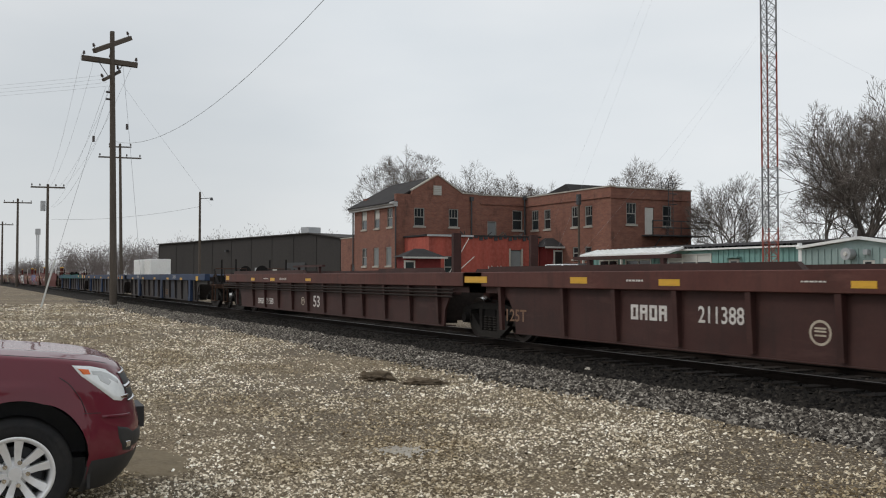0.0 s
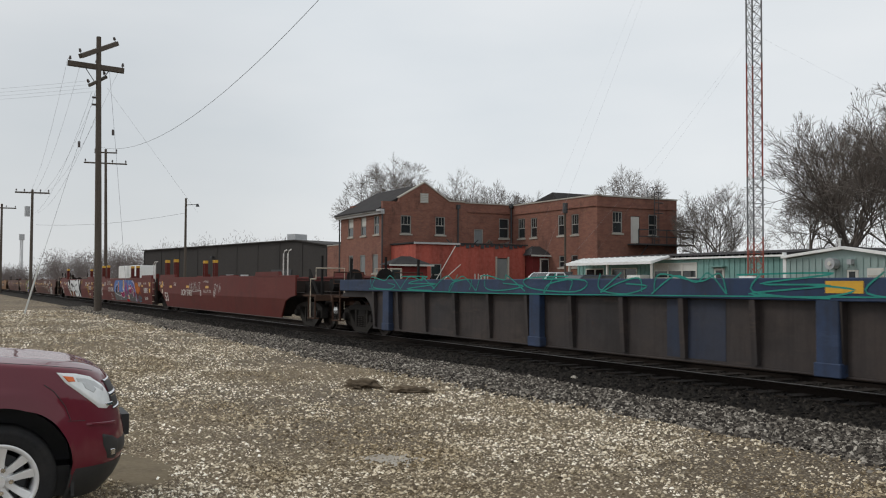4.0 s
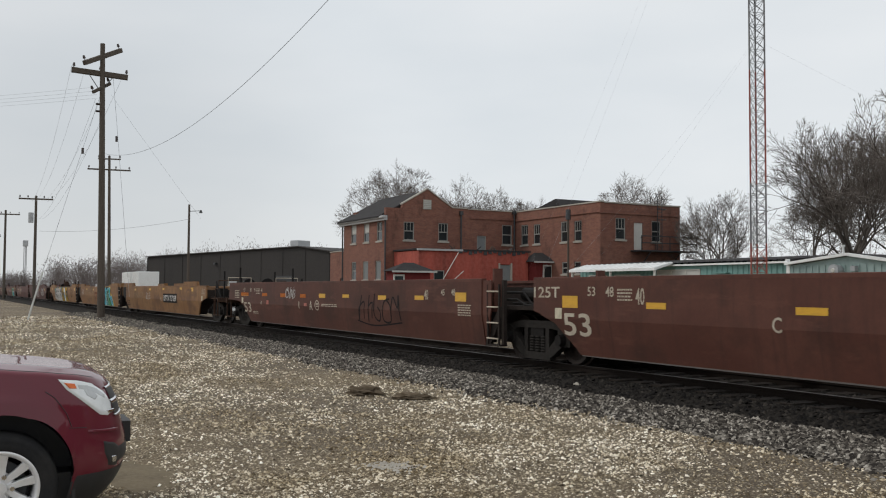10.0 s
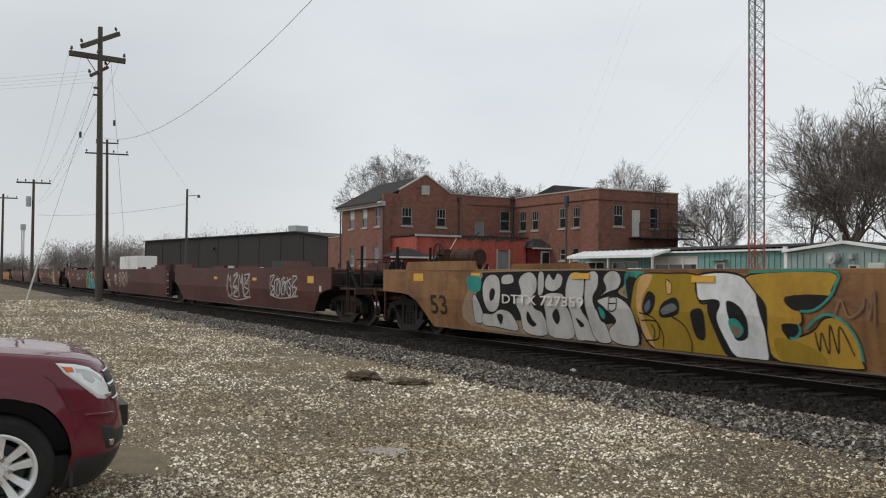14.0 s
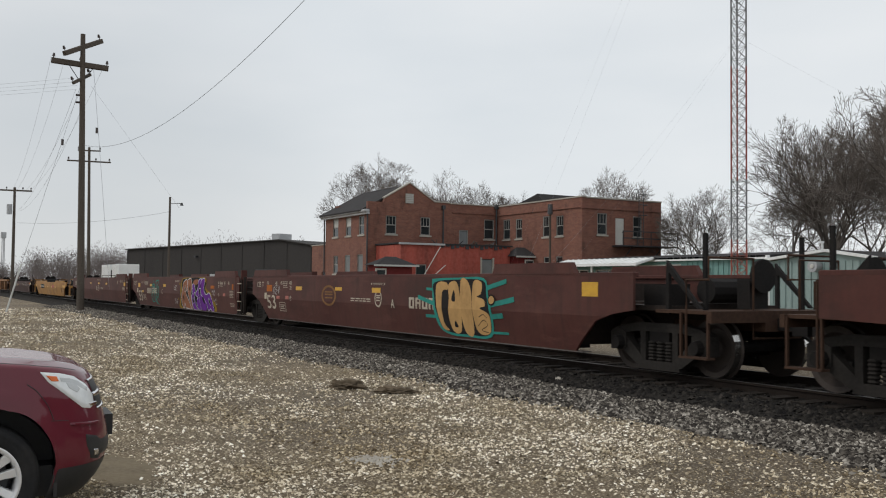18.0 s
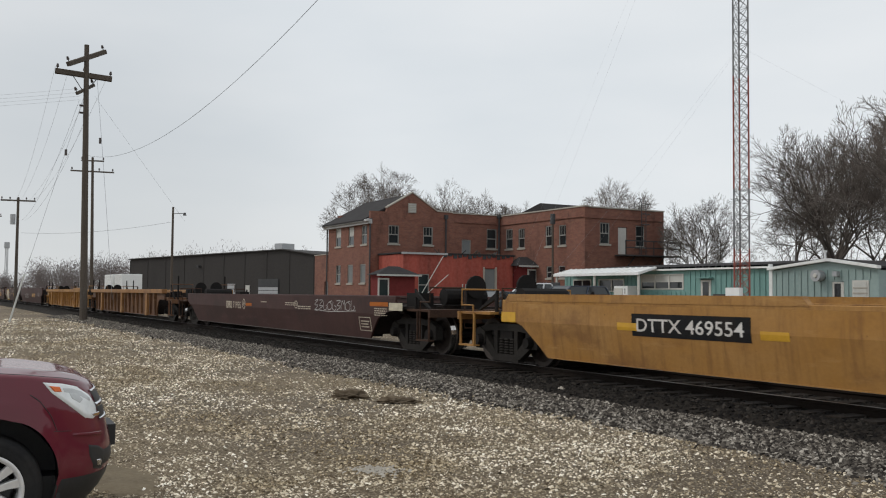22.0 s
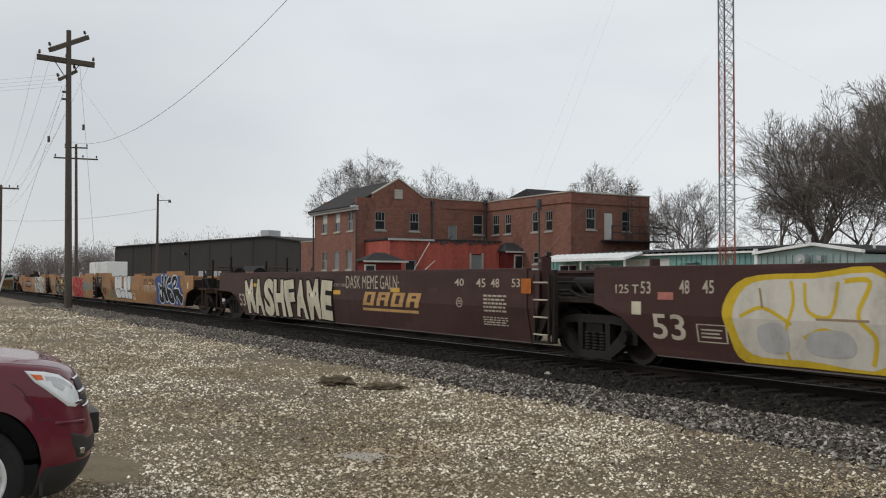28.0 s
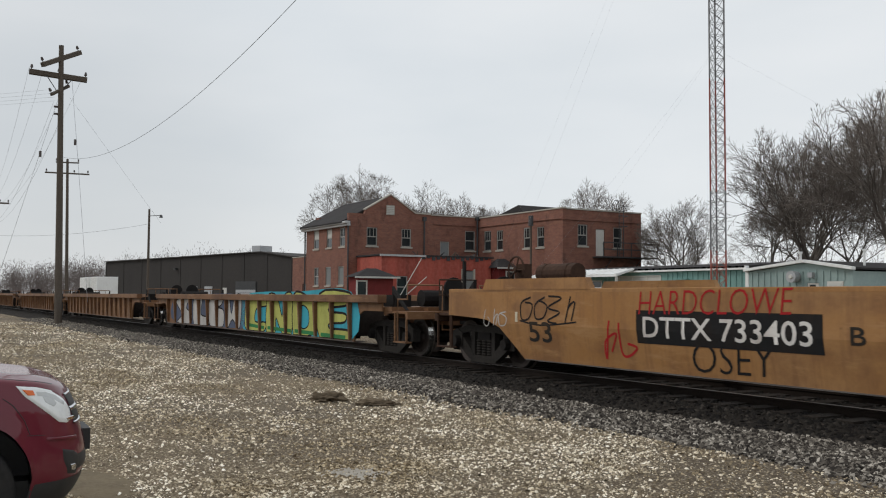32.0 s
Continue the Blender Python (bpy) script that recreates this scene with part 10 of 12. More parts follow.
def pallet(x, y, tilt):
    """A wooden pallet stood on edge against the wall."""
    t = thing("wooden_pallet", "weathered wooden pallet leaning on the turquoise wall", "pallet", pose(x, y, 0.42, tilt, 0, 0), group="leaning pallets")
    for k in range(6):
        box_part("slat", (-0.5, 0.5, -0.02, 0.0, 0.02 + 0.19 * k, 0.13 + 0.19 * k), M_PALLET, t)
    for q in (-0.48, -0.03, 0.42):
        box_part("stringer", (q, q + 0.06, 0.002, 0.09, 0.0, 1.1), M_PALLET, t)


M_PALLET = worn("raw_pallet_wood", (0.34, 0.24, 0.12), (0.16, 0.11, 0.06), (0.45, 0.34, 0.2), rough=0.85, s1=2, s2=14, streak=(0.3, 1, 3))
pallet(-44.75, 39.5, -14)
pallet(-44.5, 39.28, -17)


def leaning_pole(y0, z0, y1, z1):
    b = bmesh.new()
    k = (z0 - 0.5) / (z1 - z0)
    bm_tube(b, (-62.2, y0 - (y1 - y0) * k, 0.5), (-62.2, y1, z1), 0.035, 0.03, 6)
    tagged(part("leaning_pole", b, M_WHITE), "thin white pole leaning beside the red annex", "pole", "leaning poles")


leaning_pole(33.67, 2.5, 34.97, 4.52)
leaning_pole(34.64, 2.5, 35.43, 3.13)


def warehouse():
    t = thing("warehouse", "long charcoal metal-clad warehouse with low roof and loading door", "building")
    a, b_ = Vector((-160.0, 30.9)), Vector((-121.0, 47.6))
    d = (b_ - a).normalized()
    n = Vector((-d.y, d.x))
    W = (b_ - a).length
    ang = math.degrees(math.atan2(d.y, d.x))
    m = pose(a.x, a.y, 0, 0, 0, ang)
    t.matrix_basis = m
    pk = W * 0.86
    b = bmesh.new()
    prof = [(0, 0.3), (W, 0.3), (W, 6.85), (pk, 7.65), (0, 6.85)]
    bm_prism(b, prof, 0, 0.3)
    wl = part("wall", b, M_DARKWALL, t, "charcoal sheet front wall")
    for k in range(10):
        x = W * k / 9
        z1 = 6.85 + 0.8 * (x / pk if x < pk else (W - x) / (W - pk))
        box_part("panel_seam", (x - 0.08, x + 0.08, -0.06, 0, 0.3, z1 - 0.1), M_DARKWALL, wl)
    b = bmesh.new()
    bm_prism(b, [(-0.3, 6.85), (pk, 7.67), (W + 0.3, 6.85), (W + 0.3, 7.0), (pk, 7.82), (-0.3, 7.0)], -0.3, 40)
    part("roof", b, M_DARKWALL, t)
    box_part("wall", (0, 0.3, 0.3, 40, 0.3, 6.8), M_DARKWALL, t)
    box_part("wall", (W - 0.3, W, 0.3, 40, 0.3, 6.8), M_DARKWALL, t)
    ld = box_part("loading_door", (W * 0.74, W * 0.84, -0.12, 0, 0.3, 3.6), M_DARKSTEEL, t, "dark roll-up loading door")
    for k in range(6):
        box_part("door_slat", (W * 0.742, W * 0.838, -0.15, -0.12, 0.5 + k * 0.5, 0.92 + k * 0.5), M_GREYSTEEL if k < 4 else M_DARKSTEEL, ld)
    box_part("door", (W * 0.675, W * 0.695, -0.1, 0, 0.3, 2.7), M_WHITE, t, "white side door")
    for x in (0.5, 0.58):
        box_part("shutter", (W * x, W * (x + 0.04), -0.1, 0, 0.3, 2.9), M_GREYSTEEL, t)
    box_part("wall_lamp", (W * 0.42, W * 0.43, -0.5, 0, 5.4, 5.7), M_DARKSTEEL, t)
    ac = box_part("roof_unit", (W * 0.66, W * 0.70, 6, 8.5, 7.45, 9.1), M_GREYSTEEL, t, "grey rooftop air unit")
    return t


warehouse()


def trailers():
    for x0, x1, y in ((-125.0, -119.6, 21.0), (-119.0, -115.0, 21.2)):
        t = thing("semi_trailer", "parked plain white box semi-trailer", "trailer", pose(x0, y, 0.3), group="trailers")
        L = x1 - x0
        bd = box_part("body", (0, L, 0, 2.4, 1.1, 3.4), M_WHITEMETAL, t, bevel=0.04)
        for k in range(9):
            box_part("panel_seam", (0.3 + k * (L - 0.6) / 8, 0.36 + k * (L - 0.6) / 8, -0.02, 0, 1.15, 3.35), M_WHITE, bd)
        box_part("frame_rail", (0.4, L - 0.4, 0.6, 1.9, 0.85, 1.1), M_DARKSTEEL, t)
        for x in (1.0, 2.2):
            for yy in (0.0, 2.2):
                b = bmesh.new()
                bm_tube(b, (x, yy, 0.5), (x, yy + 0.3, 0.5), 0.5, 0.5, 16)
                part("wheel", b, M_BLACKST, t)
        for yy in (0.6, 1.8):
            box_part("landing_leg", (L - 2.2, L - 2.05, yy, yy + 0.12, 0, 0.9), M_DARKSTEEL, t)


trailers()


# ---- poles, wires, tower ----
def crossarm(t, c, az, half, size, insul=4, tilt=0.0):
    """A crossarm centred at c, turned az degrees, with insulators."""
    m = pose(*c, 0, tilt, az)
    arm = box_part("crossarm", (-half, half, -size / 2, size / 2, -size / 2, size / 2), M_POLE, t, m=m, bevel=0.01)
    for k in range(insul):
        x = -half * 0.93 + 1.86 * half * k / (insul - 1)
        b = bmesh.new()
        bm_tube(b, (x, 0, size / 2), (x, 0, size / 2 + 0.1), 0.025, 0.025, 6)
        bm_tube(b, (x, 0, size / 2 + 0.1), (x, 0, size / 2 + 0.28), 0.085, 0.05, 8)
        part("insulator", b, M_CERAMIC, arm)
    return arm


def pole(name, x, y, z0, h, r0, r1, lean=(0, 0), label="weathered brown timber utility pole"):
    t = thing(name, label, "utility pole", pose(x, y, z0), group="utility poles")
    b = bmesh.new()
    n = 8
    bm_pipe(b, [(lean[0] * k / n, lean[1] * k / n, h * k / n - (0.3 if k == 0 else 0)) for k in range(n + 1)], [r0 + (r1 - r0) * k / n for k in range(n + 1)], 12)
    part("shaft", b, M_POLE, t, smooth=False)
    return t


def wire(t, pts, r=0.012, mat=None, sag=0.0, n=14, name="wire"):
    """A sagging wire between two points, in the thing's space."""
    p0, p1 = Vector(pts[0]), Vector(pts[1])
    b = bmesh.new()
    bm_pipe(b, [p0.lerp(p1, k / n) - Vector((0, 0, sag * 4 * (k / n) * (1 - k / n))) for k in range(n + 1)], r, 5)
    return part(name, b, mat or M_WIRE, t)


P1 = (-55.2, 8.2, 0.0)
p1 = pole("utility_pole", *P1, 15.45, 0.21, 0.13, lean=(-0.1, -0.2), label="tall weathered timber utility pole with two crossarms beside the track")
crossarm(p1, (-0.2, -0.15, 14.75), 128, 1.55, 0.25, 2, -26)
crossarm(p1, (-0.18, -0.3, 13.75), 82, 1.5, 0.28, 3, 4)
crossarm(p1, (-0.16, -0.2, 12.95), 128, 0.75, 0.16, 2, -30)
for z in (12.0, 11.6):
    b = bmesh.new()
    bm_tube(b, (-0.1, -0.5, z), (-0.1, -0.2, z), 0.06, 0.06, 8)
    part("insulator", b, M_CERAMIC, p1)
for s in (-1, 1):
    b = bmesh.new()
    bm_tube(b, (-0.16, -0.24, 12.7), (-0.16 + 0.1, -0.24 + s * 0.7, 13.7), 0.025, 0.025, 6)
    part("brace", b, M_DARKSTEEL, p1)
# guy wire with its pale marker, the service drop over the yard, and the line wires
wire(p1, ((-0.16, -0.3, 12.4), (4.8, -4.15, 0.1)), 0.007)
b = bmesh.new()
bm_tube(b, (4.77, -4.12, 0.1), (3.85, -3.42, 2.45), 0.045, 0.045, 8)
part("guy_marker", b, M_CURTAIN, p1, "pale plastic guy-wire guard")
wire(p1, ((-0.1, -0.05, 9.24), (60.2, 0.0, 15.0)), 0.007, sag=3.97, n=40, name="service_drop")
for y, z in ((-1.6, 14.05), (-0.9, 13.95), (0.5, 13.9), (1.2, 13.9), (-0.3, 12.3), (0.2, 11.7)):
    wire(p1, ((-0.2, y - 0.2, z), (-47.0, 1.0 + y * 0.5, 10.4 if z > 13 else 8.6)), 0.006, M_WIREPALE if z > 13 else M_WIRE, sag=1.2)
for y, z in ((-0.6, 12.95), (-0.5, 12.75), (-0.45, 12.55), (-0.4, 12.35)):
    wire(p1, ((-0.2, y, z), (-28.0, -26.0, z + 1.0)), 0.005, M_WIREPALE, sag=0.4)
wire(p1, ((-0.1, 0.4, 13.6), (0.6, 1.4, 1.2)), 0.009, M_WIREPALE, sag=-0.2, name="down_guy")
wire(p1, ((-0.1, 0.3, 12.6), (-3.0, 6.2, 6.0)), 0.004, M_WIRE)
for q in ((1.35, -1.32, 9.1), (-0.7, 0.75, 10.2)):
    b = bmesh.new()
    bm_tube(b, (q[0], q[1], q[2] - 0.16), (q[0], q[1], q[2] + 0.16), 0.07, 0.07, 8)
    part("guy_insulator", b, M_CERAMIC, p1)

p2 = pole("utility_pole", -91.7, 14.3, 0.1, 13.9, 0.17, 0.11, lean=(0.4, -0.3), label="timber utility pole with twin crossarms behind the track")
crossarm(p2, (0.35, -0.28, 13.6), 75, 1.0, 0.12, 3)
crossarm(p2, (0.35, -0.28, 12.6), 82, 1.9, 0.13, 4)
p3 = pole("utility_pole", -102.2, 8.75, 0.0, 10.9, 0.17, 0.12, label="timber utility pole with one crossarm and transformer")
crossarm(p3, (0, 0, 10.6), 82, 1.6, 0.15, 5)
b = bmesh.new()
bm_tube(b, (0.1, -0.45, 8.2), (0.1, -0.45, 9.2), 0.25, 0.25, 12)
part("transformer", b, M_GREYSTEEL, p3)
p4 = pole("utility_pole", -149.0, 8.75, 0.0, 12.9, 0.2, 0.14, label="distant timber utility pole with one crossarm")
crossarm(p4, (0, 0, 12.3), 82, 1.9, 0.17, 4)
p5 = pole("utility_pole", -196.0, 8.9, 0.0, 12.0, 0.2, 0.14, label="distant timber utility pole with one crossarm")
crossarm(p5, (0, 0, 11.4), 82, 1.9, 0.17, 4)
lp = pole("yard_lamp_pole", -83.4, 19.6, 0.2, 8.9, 0.13, 0.09, label="slim timber pole with an arm lamp")
wire(lp, ((0, 0, 8.3), (0.5, 0.9, 8.35)), 0.03, M_DARKSTEEL, n=2, name="lamp_arm")
b = bmesh.new()
bm_tube(b, (0.5, 0.9, 8.15), (0.5, 0.9, 8.4), 0.16, 0.08, 10)
part("lamp_head", b, M_DARKSTEEL, lp)
wire(lp, ((0, 0, 7.6), (-19, -10.5, 7.2)), 0.01, M_WIRE, sag=0.4)
ms = pole("service_mast", -59.6, 43.3, 0.4, 7.5, 0.09, 0.08, label="grey-green steel service mast beside a brick wall")
b = bmesh.new()
bm_tube(b, (0, 0, 6.8), (0, 0, 7.6), 0.2, 0.2, 10)
part("weatherhead", b, M_DARKSTEEL, ms)
# two pale steel poles near the big trees
for x, y, h in ((-24.6, 37.0, 7.6), (-23.2, 36.0, 7.9)):
    gp = pole("steel_pole", x, y, 0.45, h, 0.13, 0.11, label="pale grey steel pole near bare trees")
    b = bmesh.new()
    bm_tube(b, (0.25, 0, h - 1.8), (0.25, 0, h - 1.1), 0.17, 0.17, 10)
    part("transformer", b, M_GREYSTEEL, gp)
st = thing("far_mast", "distant thin lattice mast on the horizon", "mast", pose(-390, 30, 0))
b = bmesh.new()
for k in range(3):
    a = k * 2.094
    bm_tube(b, (math.cos(a) * 0.5, math.sin(a) * 0.5, 0), (math.cos(a) * 0.5, math.sin(a) * 0.5, 19.5), 0.16, 0.16, 5)
part("mast_legs", b, M_GREYSTEEL, st)
bm = bmesh.new()
bm_box(bm, -0.9, 0.9, -0.9, 0.9, 17.6, 19.8)
part("antenna_head", bm, M_GREYSTEEL, st)


M_TOWERGREY = worn("weathered_grey_tower_paint", (0.2, 0.2, 0.205), (0.1, 0.1, 0.105), rough=0.7, s1=1, s2=8)


def lattice_tower():
    t = thing("lattice_tower", "slender guyed lattice radio tower in faded red and white", "radio tower", pose(-33.6, 36.0, 0.45))
    r = 0.42
    H, step = 46.0, 0.62
    corner = [(r * math.cos(a), r * math.sin(a)) for a in (radians(20), radians(140), radians(260))]
    bands = [(0, 3.6, M_REDSTEEL), (3.6, 6.6, M_TOWERGREY), (6.6, 12.3, M_REDSTEEL), (12.3, 22.0, M_TOWERGREY), (22.0, 29.0, M_REDSTEEL), (29.0, 46.0, M_TOWERGREY)]
    for z0, z1, mat in bands:
        for c in corner:
            b = bmesh.new()
            bm_tube(b, (*c, z0), (*c, z1), 0.042, 0.042, 6)
            part("leg", b, mat, t)
    k = 0
    z = 0.3
    while z < 26:
        for i in range(3):
            p, q = corner[i], corner[(i + 1) % 3]
            mat = M_REDSTEEL if z < 3 else M_TOWERGREY
            b = bmesh.new()
            bm_tube(b, (*p, z), (*q, z), 0.013, 0.013, 4)
            bm_tube(b, (*p, z), (*q, z + step), 0.014, 0.014, 4)
            bm_tube(b, (*q, z), (*p, z + step), 0.014, 0.014, 4)
            part("bracing", b, mat, t)
        z += step
    for ang, d, zt in ((168, 24, 13.6), (284, 17, 13.6), (48, 24, 13.6), (48, 34, 30), (168, 34, 30), (284, 17, 30)):
        e = (d * math.cos(radians(ang)), d * math.sin(radians(ang)), 0.2)
        wire(t, ((0.4 * math.cos(radians(ang)), 0.4 * math.sin(radians(ang)), zt), e), 0.0019, M_WIREPALE, sag=0.3, n=8, name="guy_wire")
    box_part("equipment_box", (-0.4, 0.5, -0.7, -0.45, 1.15, 1.65), M_WHITEMETAL, t)
    box_part("box_post", (0.0, 0.1, -0.6, -0.52, 0.1, 1.15), M_GREYSTEEL, t)
    box_part("concrete_base", (-0.8, 0.8, -0.8, 0.8, -0.3, 0.15), M_STONE, t)
    return t


lattice_tower()


# ---- bare trees ----
def crooked(rs, segs, p, d, length, r, depth, form):
    """One limb in bends; side shoots leave it on turning sides and its end forks."""
    bends = (5, 5, 4, 3, 2, 1)[depth]
    tip = r * (0.62 if depth < 4 else 0.7)
    side = rs.uniform(0, 6.28)
    q, dd = p.copy(), d.copy()
    for k in range(bends):
        f = (k + 1) / bends
        pull = form["lift"] if depth > 0 else 0.0
        dd = (dd + Vector((rs.gauss(0, 1), rs.gauss(0, 1), rs.gauss(pull, 0.7))) * (0.09 if depth else 0.04)).normalized()
        e = q + dd * length / bends
        segs.append((q, e, r + (tip - r) * (k / bends), r + (tip - r) * f, depth))
        if depth < form["levels"] and f > (form["bare"] if depth == 0 else 0.45):
            for _ in range(form["shoots"][depth]):
                side += 2.4 + rs.uniform(-0.5, 0.5)
                shoot(rs, segs, e, dd, side, rs.uniform(*form["angle"]), f, r, depth, form)
        q = e
    if depth < form["levels"]:
        for sgn in (0.0, 3.14):
            shoot(rs, segs, q, dd, side + sgn, rs.uniform(0.25, 0.5), 0.75, r * 0.8, depth, form)


def shoot(rs, segs, p, d, side, a, f, r, depth, form):
    u = d.orthogonal().normalized()
    w = d.cross(u)
    nd = (d * math.cos(a) + (u * math.cos(side) + w * math.sin(side)) * math.sin(a)).normalized()
    size = form["height"] * form["share"][depth + 1] * rs.uniform(0.7, 1.2) * (1.15 - 0.45 * f)
    end = p + nd * size
    c = form["crown"]
    if depth > 0 and ((end.x ** 2 + end.y ** 2) / c[0] ** 2 + ((end.z - c[1]) / c[2]) ** 2) > 1.0 + 0.2 * math.sin(3 * math.atan2(end.y, end.x) + end.z):
        size *= 0.45
    crooked(rs, segs, p, nd, size, max(r * rs.uniform(0.42, 0.58), form["twig"]), depth + 1, form)


def branchy_tree(seed, height, wide, trunk_r, share, shoots=(1, 1, 1, 1, 1, 0), angle=(0.4, 0.85), lift=0.5, bare=0.5, twig=0.0085):
    """A bare tree: crooked trunk, spreading limbs, five orders of finer branches."""
    rs = random.Random(seed)
    form = dict(height=height, share=share, shoots=shoots, angle=angle, lift=lift, bare=bare, twig=twig, levels=5, crown=(wide * height, 0.58 * height, 0.44 * height))
    segs = []
    crooked(rs, segs, Vector((0, 0, -0.3)), Vector((rs.gauss(0, 0.05), rs.gauss(0, 0.05), 1)).normalized(), height * share[0], trunk_r, 0, form)
    k = height / max(s[1].z for s in segs)
    segs = [(a * k, b * k, r0, r1, lv) for a, b, r0, r1, lv in segs]
    return (seg_mesh("trunk", [s for s in segs if s[4] <= 1], M_BARK), seg_mesh("limbs", [s for s in segs if s[4] in (2, 3)], M_BARK), seg_mesh("crown", [s for s in segs if s[4] > 3], M_TWIG))


def seg_mesh(name, segs, mat):
    V, F = [], []
    for p0, p1, r0, r1, lv in segs:
        n = 7 if lv == 0 else 5 if lv == 1 else 3
        d = (p1 - p0).normalized()
        u = d.orthogonal().normalized()
        w = d.cross(u)
        s = len(V)
        for p, r in ((p0, r0), (p1, r1)):
            for i in range(n):
                t = 6.2832 * i / n
                V.append(p + (u * math.cos(t) + w * math.sin(t)) * r)
        for i in range(n):
            j = (i + 1) % n
            F.append((s + i, s + j, s + n + j, s + n + i))
    me = bpy.data.meshes.new(name)
    me.from_pydata([tuple(v) for v in V], [], F)
    me.materials.append(mat)
    return me


def tree(meshes, x, y, z, scale, turn, label):
    t = thing("bare_tree", label, "tree", pose(x, y, z, 0, 0, turn) @ Matrix.Scale(scale, 4), group="bare trees")
    for n, me in zip(("trunk", "branchwork", "crown"), meshes):
        tagged(put(n, me, t), kind="" if n == "trunk" else "stuff")
    return t


WIDE = (0.3, 0.4, 0.27, 0.17, 0.1, 0.055)
ROUND = (0.36, 0.3, 0.2, 0.13, 0.08, 0.045)
T_A = branchy_tree(3, 15.0, 0.42, 0.22, WIDE, (1, 1, 1, 2, 2, 0), (0.45, 1.0), twig=0.0115)
T_B = branchy_tree(8, 14.0, 0.34, 0.22, ROUND, (1, 1, 1, 2, 2, 0), (0.45, 1.0), twig=0.0115)
T_C = branchy_tree(15, 10.0, 0.36, 0.17, ROUND, (1, 1, 1, 2, 2, 0), (0.45, 1.0), twig=0.008)
T_D = branchy_tree(21, 13.0, 0.34, 0.2, ROUND, (1, 1, 1, 2, 2, 0), (0.45, 1.0), twig=0.0115)
T_E = branchy_tree(33, 14.0, 0.46, 0.25, WIDE, (2, 1, 1, 2, 2, 0), (0.4, 0.9), 0.42, 0.4, 0.0105)
T_F = branchy_tree(47, 13.0, 0.46, 0.23, WIDE, (2, 1, 1, 2, 2, 0), (0.4, 0.85), 0.45, 0.4, 0.0105)
LBL = "leafless grey-brown tree with dense twiggy crown"
BROAD_LBL = "broad leafless tree with low spreading limbs and fine twigs"
tree(T_A, -95.3, 45.0, 0.4, 1.05, 20, LBL)
tree(T_C, -97.4, 49.0, 0.4, 1.50, 130, LBL)
tree(T_B, -97.7, 54.8, 0.4, 1.10, 75, LBL)
tree(T_D, -96.6, 58.6, 0.4, 1.08, 250, LBL)
tree(T_C, -96.0, 61.5, 0.4, 1.29, 10, LBL)
tree(T_D, -80.6, 67.8, 0.4, 1.15, 60, LBL)
tree(T_B, -81.5, 70.2, 0.4, 0.9, 200, LBL)
tree(T_C, -52.8, 53.3, 0.4, 0.90, 200, LBL)
tree(T_C, -55.5, 53.4, 0.4, 0.76, 40, LBL)
tree(T_E, -41.0, 51.7, 0.4, 0.90, 200, BROAD_LBL)
tree(T_F, -33.6, 51.2, 0.4, 1.12, 60, BROAD_LBL)
tree(T_F, -46.5, 60.0, 0.4, 0.92, 150, BROAD_LBL)
tree(T_E, -37.5, 60.5, 0.4, 1.05, 20, BROAD_LBL)
tree(T_F, -29.0, 58.0, 0.4, 1.15, 280, BROAD_LBL)
tree(T_B, -49.4, 57.8, 0.4, 0.76, 15, LBL)
tree(T_D, -42.5, 58.1, 0.4, 0.85, 310, LBL)


